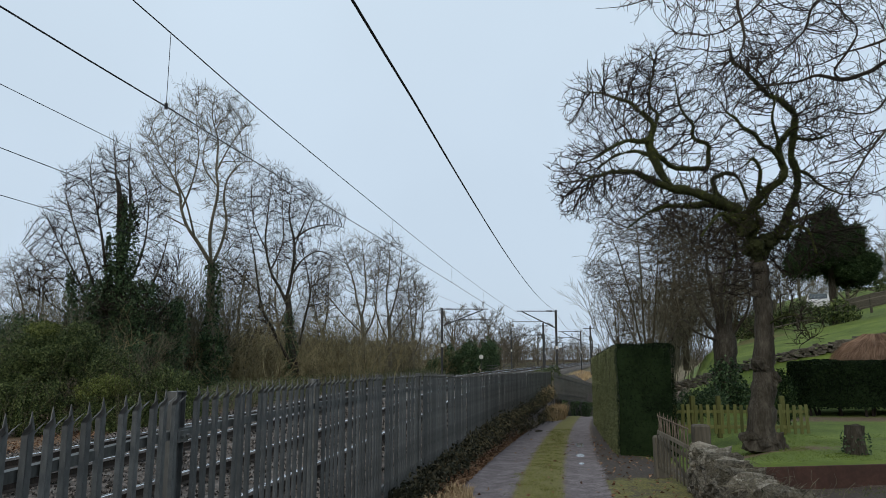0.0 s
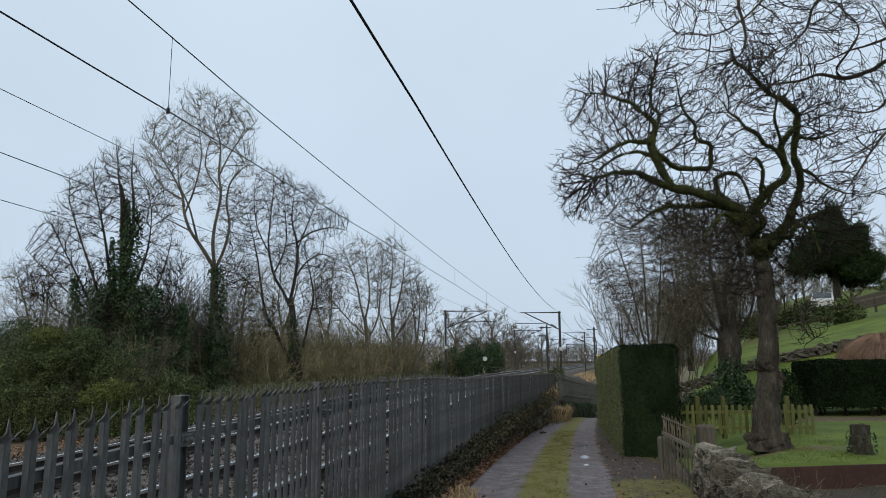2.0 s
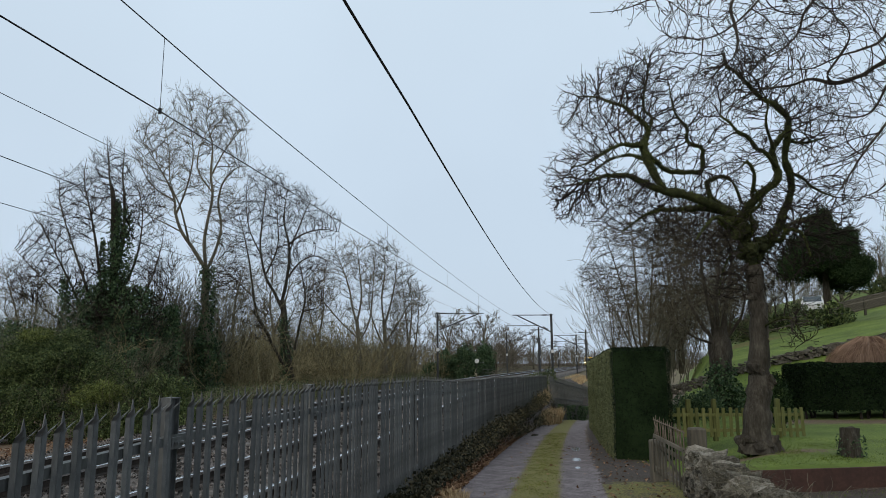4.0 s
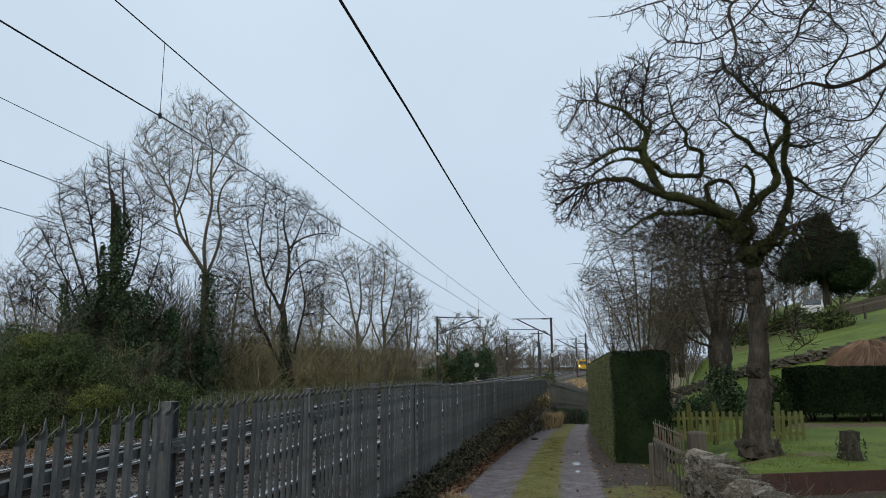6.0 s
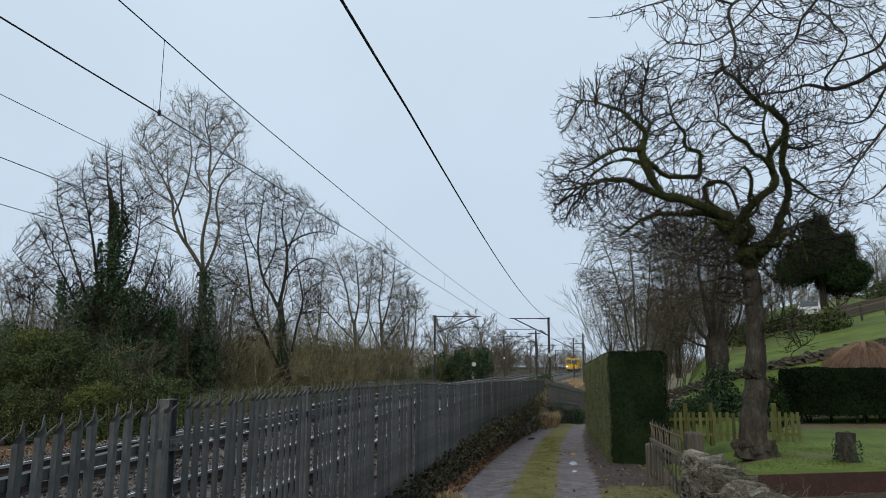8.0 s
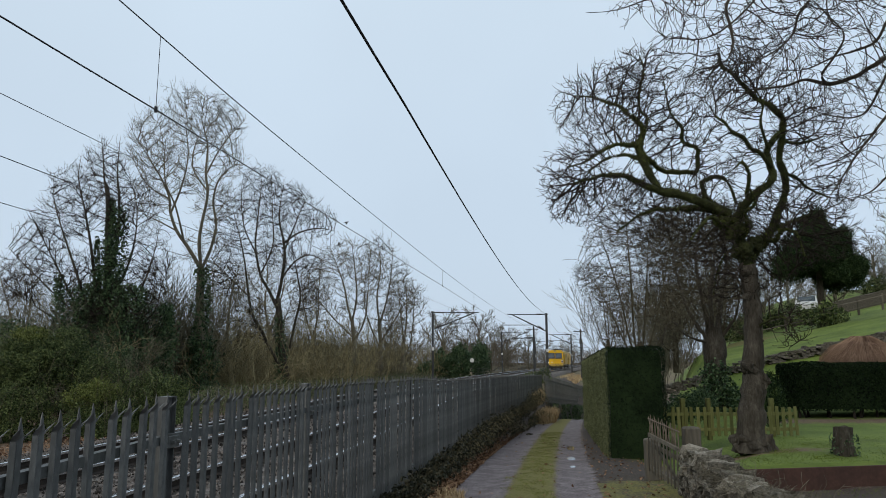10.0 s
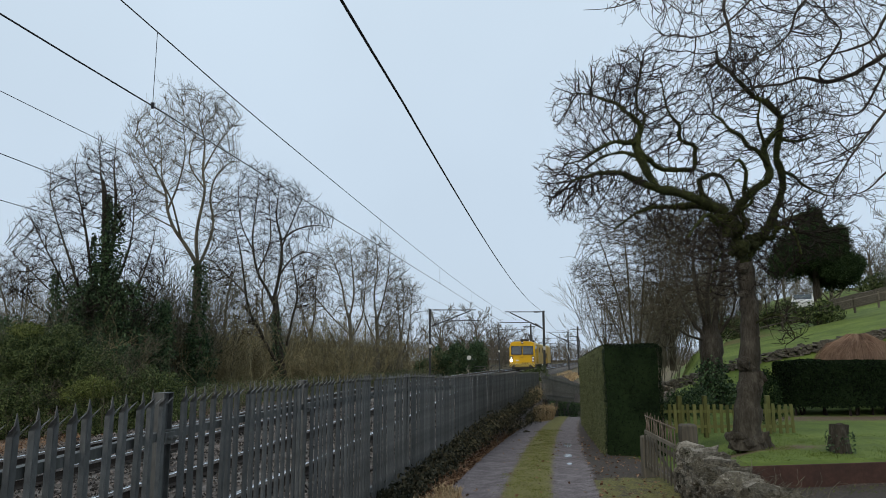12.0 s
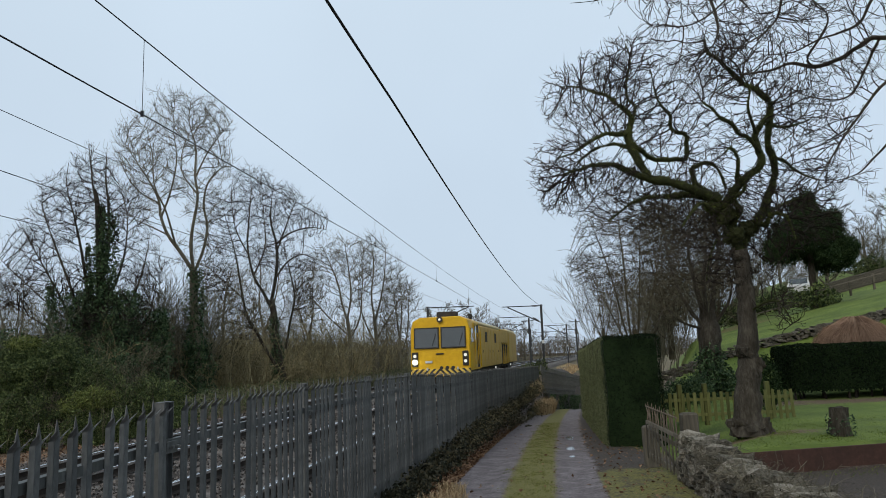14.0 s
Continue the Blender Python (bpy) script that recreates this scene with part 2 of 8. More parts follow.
def ground_z(x, y):
    tx, fx, lx, wx = track_x(y), fence_x(min(y, 60)), lane_x(y), wall_x(y)
    bed = rail_z(y) - 0.62
    if y > 60:
        far = sstep(y, 60, 110)
        base = bed * sstep(tx + 9 - x, 0, 6) + (1 - sstep(tx + 9 - x, 0, 6)) * (garden_z(x, y) * sstep(x - lx, 3, 25) + lane_z(min(y, 62)) * (1 - sstep(x - lx, 3, 25)))
        return base * (1 - far * sstep(y, 150, 400)) + 1.6 * far * sstep(y, 150, 400) * 0.5
    fz, lz = fence_z(y), lane_z(y)
    if x < fx - 0.6:
        k = sstep(x, tx - 14, tx - 8)
        return bed * k + (1 - k) * (bed - 0.25)
    if x < fx + 0.2:
        k = (x - fx + 0.6) / 0.8
        return bed * (1 - k) + fz * k
    if x < lx - 1.45:
        k = (x - fx - 0.2) / max(0.01, lx - 1.45 - fx - 0.2)
        return fz * (1 - sstep(k, 0, 1)) + lz * sstep(k, 0, 1)
    if x < lx + 1.15:
        u = x - lx
        rut = math.exp(-((u - 0.76) / 0.28) ** 2) + math.exp(-((u + 0.98) / 0.34) ** 2)
        return lz - 0.035 * rut + 0.02 * math.exp(-(u / 0.3) ** 2)
    if x < max(wx + 0.25, lx + 1.5):
        return lz + 0.03 * sstep(x - lx, 1.15, 1.6)
    a = 0.25 + sstep(y, 13, 18) * 1.2 + max(0.0, y - 26) * 0.22 + max(0.0, y - 43) * 0.9
    k = sstep(x, wx + a, wx + (0.3 if y < 11.3 else a + 2.2))
    return lz * (1 - k) + garden_z(x, y) * k


# ---- helpers for meshes ----
def mesh_of(name, verts, faces, material, smooth=False):
    me = bpy.data.meshes.new(name)
    me.from_pydata(verts, [], faces)
    me.materials.append(material)
    if smooth:
        me.polygons.foreach_set("use_smooth", [True] * len(me.polygons))
    return me


def part(name, geo, material, parent=None, label="", smooth=False):
    """Links a bmesh, (verts, faces) or mesh as one mesh object under a thing."""
    if isinstance(geo, bmesh.types.BMesh):
        me = bpy.data.meshes.new(name)
        geo.to_mesh(me)
        geo.free()
        me.materials.append(material)
        if smooth:
            me.polygons.foreach_set("use_smooth", [True] * len(me.polygons))
    elif isinstance(geo, tuple):
        me = mesh_of(name, geo[0], geo[1], material, smooth)
    else:
        me = geo
    ob = new(name, me)
    if parent is not None:
        ob.parent = parent
    return tagged(ob, label)


def thing(name, m, label, category, group="", kind=""):
    ob = new(name)
    ob.empty_display_size = 0.1
    ob.matrix_basis = m
    return tagged(ob, label, category, group, kind)


def box(bm, size, at=(0, 0, 0), bevel=0.0, rot=None):
    m = Matrix.Translation(at) @ (rot or Matrix()) @ Matrix.Diagonal((*size, 1))
    made = bmesh.ops.create_cube(bm, size=1.0, matrix=m)["verts"]
    if bevel:
        edges = {e for v in made for e in v.link_edges}
        bmesh.ops.bevel(bm, geom=list(edges), offset=bevel, segments=1, affect="EDGES", profile=0.5)
    return bm


def boxed(size, at=(0, 0, 0), bevel=0.0, rot=None):
    return box(bmesh.new(), size, at, bevel, rot)


def cyl(bm, p, q, r1, r2=None, n=10):
    p, q = Vector(p), Vector(q)
    d = q - p
    m = Matrix.Translation((p + q) / 2) @ d.to_track_quat("Z", "Y").to_matrix().to_4x4()
    bmesh.ops.create_cone(bm, cap_ends=True, segments=n, radius1=r1, radius2=r1 if r2 is None else r2, depth=d.length, matrix=m)
    return bm


def rod(p, q, r1, r2=None, n=10):
    return cyl(bmesh.new(), p, q, r1, r2, n)


def tube(V, F, pts, radii, n):
    """A tapered tube along points, added to lists of verts and faces."""
    base = len(V)
    last = len(pts) - 1
    for i, p in enumerate(pts):
        d = (pts[min(i + 1, last)] - pts[max(i - 1, 0)])
        if d.length < 1e-6:
            d = Vector((0, 0, 1))
        d.normalize()
        a = d.orthogonal().normalized()
        b = d.cross(a)
        r = radii[i]
        for k in range(n):
            w = 2 * math.pi * k / n
            V.append(p + a * (r * math.cos(w)) + b * (r * math.sin(w)))
    for i in range(last):
        for k in range(n):
            k2 = (k + 1) % n
            F.append((base + i * n + k, base + i * n + k2, base + (i + 1) * n + k2, base + (i + 1) * n + k))


def leaves(points, size, rng, flat=0.0, normals=None, aspect=0.6):
    """Small folded leaves (two triangles each) at points, as (verts, faces)."""
    n = len(points)
    p = np.asarray(points, float).reshape(n, 3)
    a = rng.normal(size=(n, 3))
    if normals is not None:
        a -= (a * normals).sum(1)[:, None] * normals * flat
    a /= np.linalg.norm(a, axis=1)[:, None] + 1e-9
    b = rng.normal(size=(n, 3))
    b -= (a * b).sum(1)[:, None] * a
    if normals is not None:
        b -= (b * normals).sum(1)[:, None] * normals * flat
    b /= np.linalg.norm(b, axis=1)[:, None] + 1e-9
    s = size * rng.uniform(0.6, 1.4, n)[:, None]
    c = np.cross(a, b)
    v = np.stack([p - a * s, p + b * s * aspect + c * s * 0.25, p + a * s, p - b * s * aspect + c * s * 0.25], 1).reshape(-1, 3)
    i = np.arange(n)[:, None] * 4
    f = np.concatenate([i + [0, 1, 2], i + [0, 2, 3]], 1).reshape(-1, 3)
    return v.tolist(), f.tolist()


# ---- ground ----
def build_ground():
    ys = [-1200, -300, -120, -60, -40, -25, -15] + [-8 + 0.25 * i for i in range(249)] + [56, 60, 65, 70, 80, 90, 105, 120, 150, 200, 280, 400, 600, 900, 1500]
    V, F, lane_w, green_w, soil_w = [], [], [], [], []
    cols = 0
    for y in ys:
        tx, fx, lx, wx = track_x(y), fence_x(min(y, 60)), lane_x(y), wall_x(y)
        xs = [-1200, -400, -150, -80, -50, tx - 30, tx - 20, tx - 14, tx - 11, tx - 8, tx - 3, fx - 0.62]
        xs += [fx - 0.3, fx, fx + 0.2]
        a = lx - 1.45
        xs += [fx + 0.2 + (a - fx - 0.2) * k / 8 for k in range(1, 8)]
        xs += [a + 2.6 * k / 26 for k in range(27)]
        b = lx + 1.15
        e = max(wx + 0.25, b + 0.4)
        xs += [b + (e - b) * k / 8 for k in range(1, 9)]
        xs += [e + 0.05, e + 0.4, e + 0.8, e + 1.4, e + 2.2, e + 3.2] + [e + 3.2 + 1.5 * k for k in range(1, 22)]
        xs += [e + 40, e + 46, e + 60, e + 90, e + 150, e + 400, e + 1200]
        cols = len(xs)
        for x in xs:
            z = ground_z(x, y)
            if -12 < y < 56 and -30 < x < 40 and not -1.5 < x - lx < 1.2:
                z += 0.03 * noise.noise(Vector((x * 0.9, y * 0.9, 0.3))) 
            V.append((x, y, z))
            u = x - lx
            on_lane = sstep(u, -1.8, -1.3) * (1.0 - sstep(u, 0.85, 1.4))
            strip = sstep(u, -0.70, -0.2) * (1.0 - sstep(u, 0.12, 0.64))
            lane_w.append(on_lane * (1 - strip * 0.85) if y < 60 else 0.0)
            g = 0.0
            if y < 60:
                g = strip * 0.95
                if x > lx + 1.15 and x < e + 0.1:
                    g = 0.62 * sstep(y, 8, 9) * (1 - sstep(y, 13.0, 14.2))
                if x >= e + 0.1:
                    g = sstep(y, lawn_y(x) + 0.05, lawn_y(x) + 0.3)
                    bare = math.exp(-(((x - 7.1) / 1.25) ** 2 + ((y - 15.4) / 0.5) ** 2)) + 0.8 * math.exp(-(((x - 8.6) / 0.5) ** 2 + ((y - 14.6) / 0.3) ** 2))
                    g *= max(0.0, 1 - 1.1 * bare)
                    g *= 1 - 0.7 * math.exp(-((y - 22.6) / 1.2) ** 2) * sstep(x, 9, 10)
                if x < fx - 4:
                    g = 0.25
            else:
                g = 0.45 + (0.5 if x > lx + 10 and y < 110 else 0.0)
                if y < 90 and tx + 3 < x < lx + 10:
                    g = 0.1
            green_w.append(g)
            soil_w.append(1.0 if (40 < y < 90 and fx + 0.2 < x < wx + 12) or (x > b and x < e + 0.1 and y < 60) or (x >= e + 0.1 and y < lawn_y(x) + 0.15) else 0.0)
    for j in range(len(ys) - 1):
        for i in range(cols - 1):
            k = j * cols + i
            F.append((k, k + 1, k + cols + 1, k + cols))
    me = bpy.data.meshes.new("ground")
    me.from_pydata(V, [], F)
    for nm, w in (("lane", lane_w), ("green", green_w), ("soil", soil_w)):
        me.attributes.new(nm, "FLOAT", "POINT").data.foreach_set("value", w)
    me.polygons.foreach_set("use_smooth", [True] * len(me.polygons))
    m, t, p = nodes_of("lane_grass_and_leaf_litter")

    def attr(nm):
        a = t.nodes.new("ShaderNodeAttribute")
        a.attribute_name = nm
        return a.outputs["Fac"]
    n_big, n_mid, n_fine = noise_node(t, 0.7, 6), noise_node(t, 3.5, 6), noise_node(t, 28, 5)
    n_grit = noise_node(t, 90, 3)
    wob = math_node(t, "MULTIPLY", math_node(t, "SUBTRACT", n_mid, 0.5), 1.1)
    wob = math_node(t, "ADD", wob, math_node(t, "MULTIPLY", math_node(t, "SUBTRACT", n_fine, 0.5), 0.7))
    litter = ramp_node(t, n_fine, [(0.3, (0.045, 0.03, 0.02)), (0.5, (0.115, 0.078, 0.052)), (0.68, (0.22, 0.155, 0.105))])
    soil = ramp_node(t, n_fine, [(0.3, (0.018, 0.014, 0.011)), (0.5, (0.042, 0.033, 0.027)), (0.7, (0.095, 0.077, 0.063))])
    mud = ramp_node(t, math_node(t, "ADD", math_node(t, "ADD", math_node(t, "MULTIPLY", n_mid, 0.3), math_node(t, "MULTIPLY", n_fine, 0.4)), math_node(t, "MULTIPLY", n_grit, 0.3)),
                    [(0.38, (0.055, 0.045, 0.047)), (0.5, (0.122, 0.104, 0.109)), (0.62, (0.235, 0.205, 0.212))])
    grass = ramp_node(t, math_node(t, "ADD", math_node(t, "MULTIPLY", n_big, 0.4), math_node(t, "MULTIPLY", n_fine, 0.6)),
                      [(0.36, (0.034, 0.05, 0.009)), (0.5, (0.092, 0.135, 0.019)), (0.64, (0.17, 0.215, 0.042))])
    moss = ramp_node(t, n_fine, [(0.3, (0.062, 0.056, 0.014)), (0.52, (0.125, 0.117, 0.029)), (0.7, (0.19, 0.174, 0.057))])
    c = mix_node(t, attr("soil"), litter, soil)
    lane_f = step_node(t, math_node(t, "ADD", attr("lane"), wob), 0.35, 0.6)
    c = mix_node(t, lane_f, c, mud)
    green_f = step_node(t, math_node(t, "ADD", attr("green"), math_node(t, "MULTIPLY", wob, 0.8)), 0.38, 0.72)
    near_lane = step_node(t, attr("lane"), 0.05, 0.12)
    mossy = math_node(t, "MAXIMUM", near_lane, attr("soil"))
    c = mix_node(t, green_f, c, mix_node(t, mossy, grass, moss))
    t.links.new(c, p.inputs["Base Color"])
    wet = step_node(t, n_mid, 0.45, 0.65)
    r = math_node(t, "SUBTRACT", 0.92, math_node(t, "MULTIPLY", math_node(t, "MULTIPLY", lane_f, wet), 0.14))
    t.links.new(r, p.inputs["Roughness"])
    p.inputs["Specular IOR Level"].default_value = 0.35
    bump_node(t, p, math_node(t, "ADD", n_fine, math_node(t, "MULTIPLY", n_grit, 0.8)), 0.4, 0.012)
    me.materials.append(m)
    return tagged(new("ground", me), "muddy twin-rut lane with mossy centre strip, verges, lawn and hill field", "ground", kind="structure")


build_ground()


# ---- railway ----
def build_track(off, name, label):
    root = thing(name, pose(0, 0, 0), label, "railway track", "railway tracks", "structure")
    ys = [-14 + 1.0 * i for i in range(100)] + [90 + 4 * i for i in range(60)]
    prof_head = [(-0.035, -0.045), (-0.035, -0.006), (-0.028, 0.0), (0.028, 0.0), (0.035, -0.006), (0.035, -0.045)]
    prof_web = [(-0.035, -0.045), (-0.01, -0.055), (-0.01, -0.13), (-0.065, -0.15), (-0.065, -0.16), (0.065, -0.16), (0.065, -0.15), (0.01, -0.13), (0.01, -0.055), (0.035, -0.045)]
    for side in (-0.7525, 0.7525):
        rail = None
        for prof, mat, nm in ((prof_web, M_rust, "rail"), (prof_head, M_railtop, "rail_head")):
            V, F, n = [], [], len(prof)
            for y in ys:
                x0, z0 = track_x(y) + off + side, rail_z(y)
                V += [(x0 + a, y, z0 + b) for a, b in prof]
            for j in range(len(ys) - 1):
                for i in range(n - 1):
                    k = j * n + i
                    F.append((k, k + 1, k + n + 1, k + n))
            ob = part(nm, (V, F), mat, root if rail is None else rail, "" if nm == "rail" else "bright polished rail head")
            rail = ob if rail is None else rail
    me = bpy.data.meshes.new("sleeper")
    b = bmesh.new()
    box(b, (2.5, 0.26, 0.2), (0, 0, -0.292), 0.02)
    b.to_mesh(me)
    b.free()
    me.materials.append(M_sleeper)
    for i in range(120):
        y = -4 + 0.65 * i
        s = new("sleeper", me)
        s.parent = root
        s.matrix_basis = pose(track_x(y) + off, y, rail_z(y), 0, 0, -math.degrees(math.atan(0.152 + 0.0011 * y)))
    return root


build_track(0.0, "railway_track", "near railway track with polished rails on concrete sleepers")
build_track(-3.4, "railway_track", "far railway track with polished rails beyond the near one")


def build_ballast():
    rng = np.random.default_rng(4)
    V, F = [], []
    prof = [(-6.9, -0.62), (-5.6, -0.21), (-0.1, -0.2), (0.6, -0.2), (1.5, -0.22), (1.75, -0.3), (2.05, -0.6)]
    ys = [-14 + 0.5 * i for i in range(200)] + [90 + 4 * i for i in range(60)]
    for y in ys:
        for a, b in prof:
            V.append((track_x(y) + a, y, rail_z(y) + b + 0.02 * noise.noise(Vector((a * 3, y * 3, 0)))))
    n = len(prof)
    for j in range(len(ys) - 1):
        for i in range(n - 1):
            k = j * n + i
            F.append((k, k + 1, k + n + 1, k + n))
    bed = part("ballast_bed", (V, F), M_ballast)
    tagged(bed, "broad bed of grey-brown crushed stone ballast", "ballast", kind="stuff")
    # loose stones on the near shoulder
    V, F = [], []
    for _ in range(30000):
        y = 1 + 25 * rng.random() ** 1.3
        a = rng.uniform(-7.0, 1.7)
        c = Vector((track_x(y) + a, y, rail_z(y) - 0.18 + rng.uniform(-0.01, 0.02) - 0.33 * max(0.0, -5.6 - a)))
        s = rng.uniform(0.013, 0.03)
        k = len(V)
        for d in ((1, 0, 0), (0, 1, 0), (-1, 0, 0), (0, -1, 0), (0, 0, 1), (0, 0, -1)):
            V.append(c + Vector(d) * s * rng.uniform(0.6, 1.2) + Vector(rng.normal(size=3)) * s * 0.3)
        F += [(k, k + 1, k + 4), (k + 1, k + 2, k + 4), (k + 2, k + 3, k + 4), (k + 3, k, k + 4), (k + 1, k, k + 5), (k + 2, k + 1, k + 5), (k + 3, k + 2, k + 5), (k, k + 3, k + 5)]
    tagged(part("ballast_stones", (V, F), M_ballast), "loose grey-brown ballast stones between the rails", "ballast", kind="stuff")


build_ballast()


# ---- catenary masts and wires ----
MAST_PAIRS = ((61.0, 61.0), (108.0, 103.0), (156.0, 150.0), (205.0, 198.0))


def build_mast(x, y, reach, foot):
    """A mast with its top at 6.1 m over the rail; reach: where the wire hangs, from the mast."""
    z = rail_z(y)
    s = 1 if reach > 0 else -1
    root = thing("catenary_mast", pose(x, y, z), "dark steel overhead line mast with cantilever arm and insulators", "catenary mast", "overhead line masts")
    b = boxed((0.17, 0.02, 6.5), (0, 0.09, 2.7 + foot), 0.0)
    box(b, (0.17, 0.02, 6.5), (0, -0.09, 2.7 + foot))
    box(b, (0.02, 0.17, 6.5), (0, 0, 2.7 + foot))
    part("mast_column", b, M_mast, root)
    part("foundation", boxed((0.6, 0.6, 0.9), (0, 0, foot - 0.65), 0.03), M_sleeper, root)
    part("top_tube", rod((-0.15 * s, 0, 5.35), (reach + 0.45 * s, 0, 5.35), 0.04), M_mast, root)
    part("bracket_tube", rod((0.1 * s, 0, 3.9), (reach, 0, 5.3), 0.05), M_mast, root)
    part("register_arm", rod((reach * 0.38, 0, 4.42), (reach + 0.9 * s, 0, 4.42), 0.03), M_mast, root)
    part("drop_strut", rod((reach * 0.55, 0, 4.6), (reach * 0.5, 0, 4.42), 0.015), M_mast, root)
    for p, q in (((0.35 * s, 0, 5.35), (0.85 * s, 0, 5.35)), ((0.3 * s, 0, 4.05), (0.75 * s, 0, 4.35))):
        b = bmesh.new()
        p, q = Vector(p), Vector(q)
        for k in range(6):
            a, c = p.lerp(q, k / 6), p.lerp(q, (k + 0.7) / 6)
            cyl(b, a, c, 0.085, 0.05, 10)
        part("insulator", b, M_rust, root, "brown ribbed insulator")
    part("number_plate", boxed((0.2, 0.02, 0.28), (0, -0.115, 2.2), 0.0), M_plate, root, "pale identification plate")
    return root


M_plate = surface("pale_enamel_plate", (0.4, 0.4, 0.38), (0.5, 0.5, 0.48), (0.6, 0.6, 0.58), 6.0, 0.5, 6, 0.0)
for yr, yl in MAST_PAIRS:
    build_mast(track_x(yr) + 2.86, yr, -2.95, -0.5)
    build_mast(track_x(yl) - 3.4 - 3.7, yl, 3.6, -0.5).location.z += 0.18


def wire_path(name, label, pts, r, category="overhead wire"):
    """A thin cable through points, eased between them."""
    V, F = [], []
    P = [Vector(p) for p in pts]
    tube(V, F, P, [r] * len(P), 6)
    ob = part(name, (V, F), M_wire)
    return tagged(ob, label, category, "overhead wires")


def span_heights(ys, at_mast, mid):
    """Heights along a wire that is highest at the masts."""
    knots = [-16.0, 61.0, 105.5, 153.0, 201.0]
    out = []
    for y in ys:
        for a, b in zip(knots, knots[1:]):
            if a <= y <= b:
                k = (y - a) / (b - a)
                out.append(at_mast - (at_mast - mid) * 4 * k * (1 - k))
                break
        else:
            out.append(at_mast)
    return out


W_YS = [-16 + 1.5 * i for i in range(145)]
for off, tag in ((-0.2, "near"), (-3.4, "far")):
    if tag == "near":
        hc = [float(np.interp(y, [-16, 5.4, 7.8, 11.4, 19.4, 29, 45, 61, 84, 105, 200], [4.36, 4.48, 4.55, 4.60, 4.72, 4.78, 4.72, 4.62, 4.7, 4.85, 4.95])) for y in W_YS]
        hm = [float(np.interp(y, [-16, 7, 10, 19, 40, 61, 84, 105, 200], [5.6, 5.49, 5.44, 5.46, 5.44, 5.44, 5.4, 5.75, 5.8])) for y in W_YS]
    else:
        hc, hm = span_heights(W_YS, 4.8, 4.5), span_heights(W_YS, 5.5, 5.42)
    wire_path("contact_wire", f"dark contact wire over the {tag} railway track", [(wire_x(y) + off, y, h) for y, h in zip(W_YS, hc)], 0.0085 if tag == "near" else 0.007)
    wire_path("catenary_wire", f"thin carrying wire above the {tag} contact wire", [(wire_x(y) + off, y, h) for y, h in zip(W_YS, hm)], 0.0075 if tag == "near" else 0.006)
    for y in (-1.0, 7.85, 19.0, 29.0, 39.0, 49.0, 72.0, 83.0, 94.0):
        j = int((y + 16) / 1.5)
        x = wire_x(y) + off
        zb = hc[j] + (hc[j + 1] - hc[j]) * ((y - W_YS[j]) / 1.5)
        zt = hm[j] + (hm[j + 1] - hm[j]) * ((y - W_YS[j]) / 1.5)
        d = bmesh.new()
        cyl(d, (x, y, zb), (x, y, zt), 0.004, None, 5)
        cyl(d, (x, y, zb - 0.03), (x, y, zb + 0.04), 0.02, None, 6)
        tagged(part("dropper_wire", d, M_wire), f"thin vertical dropper hanging between the {tag} wires", "dropper wire", "dropper wires")
FEED = [float(np.interp(y, [-16, 0, 5.4, 7.6, 14.6, 28.4, 45, 61, 84, 105, 200], [4.9, 4.5, 4.56, 4.66, 4.8, 5.07, 5.42, 5.85, 5.1, 5.85, 5.6])) for y in W_YS]
wire_path("feeder_cable", "thick dark feeder cable slung between the masts", [(wire_x(y) + 2.7, y, h) for y, h in zip(W_YS, FEED)], 0.0135)
wire_path("return_wire", "thin return wire on the far masts", [(wire_x(y) - 6.3, y, 4.72 + (0.5 if y > 55 else 0.5 * max(0, (y - 20) / 35))) for y in W_YS], 0.008)


def build_pole(x, y, top):
    z = ground_z(x, y) if y < 60 else rail_z(y) - 0.6
    root = thing("line_pole", pose(x, y, z), "dark lineside pole with switch box and crossarms", "pole", "lineside poles")
    h = top - z
    part("pole_shaft", rod((0, 0, -0.2), (0, 0, h), 0.13, 0.10, 8), M_mast, root)
    part("crossarm", boxed((1.5, 0.1, 0.1), (-0.2, 0, h - 0.35), 0.01), M_mast, root)
    part("lower_crossarm", boxed((1.2, 0.08, 0.08), (-0.5, 0, h - 1.3), 0.01), M_mast, root)
    part("switch_box", boxed((0.35, 0.3, 0.6), (0, 0, h - 1.6), 0.03), M_mast, root)


build_pole(11.75, 82.0, 5.8)
build_pole(18.75, 89.0, 5.8)


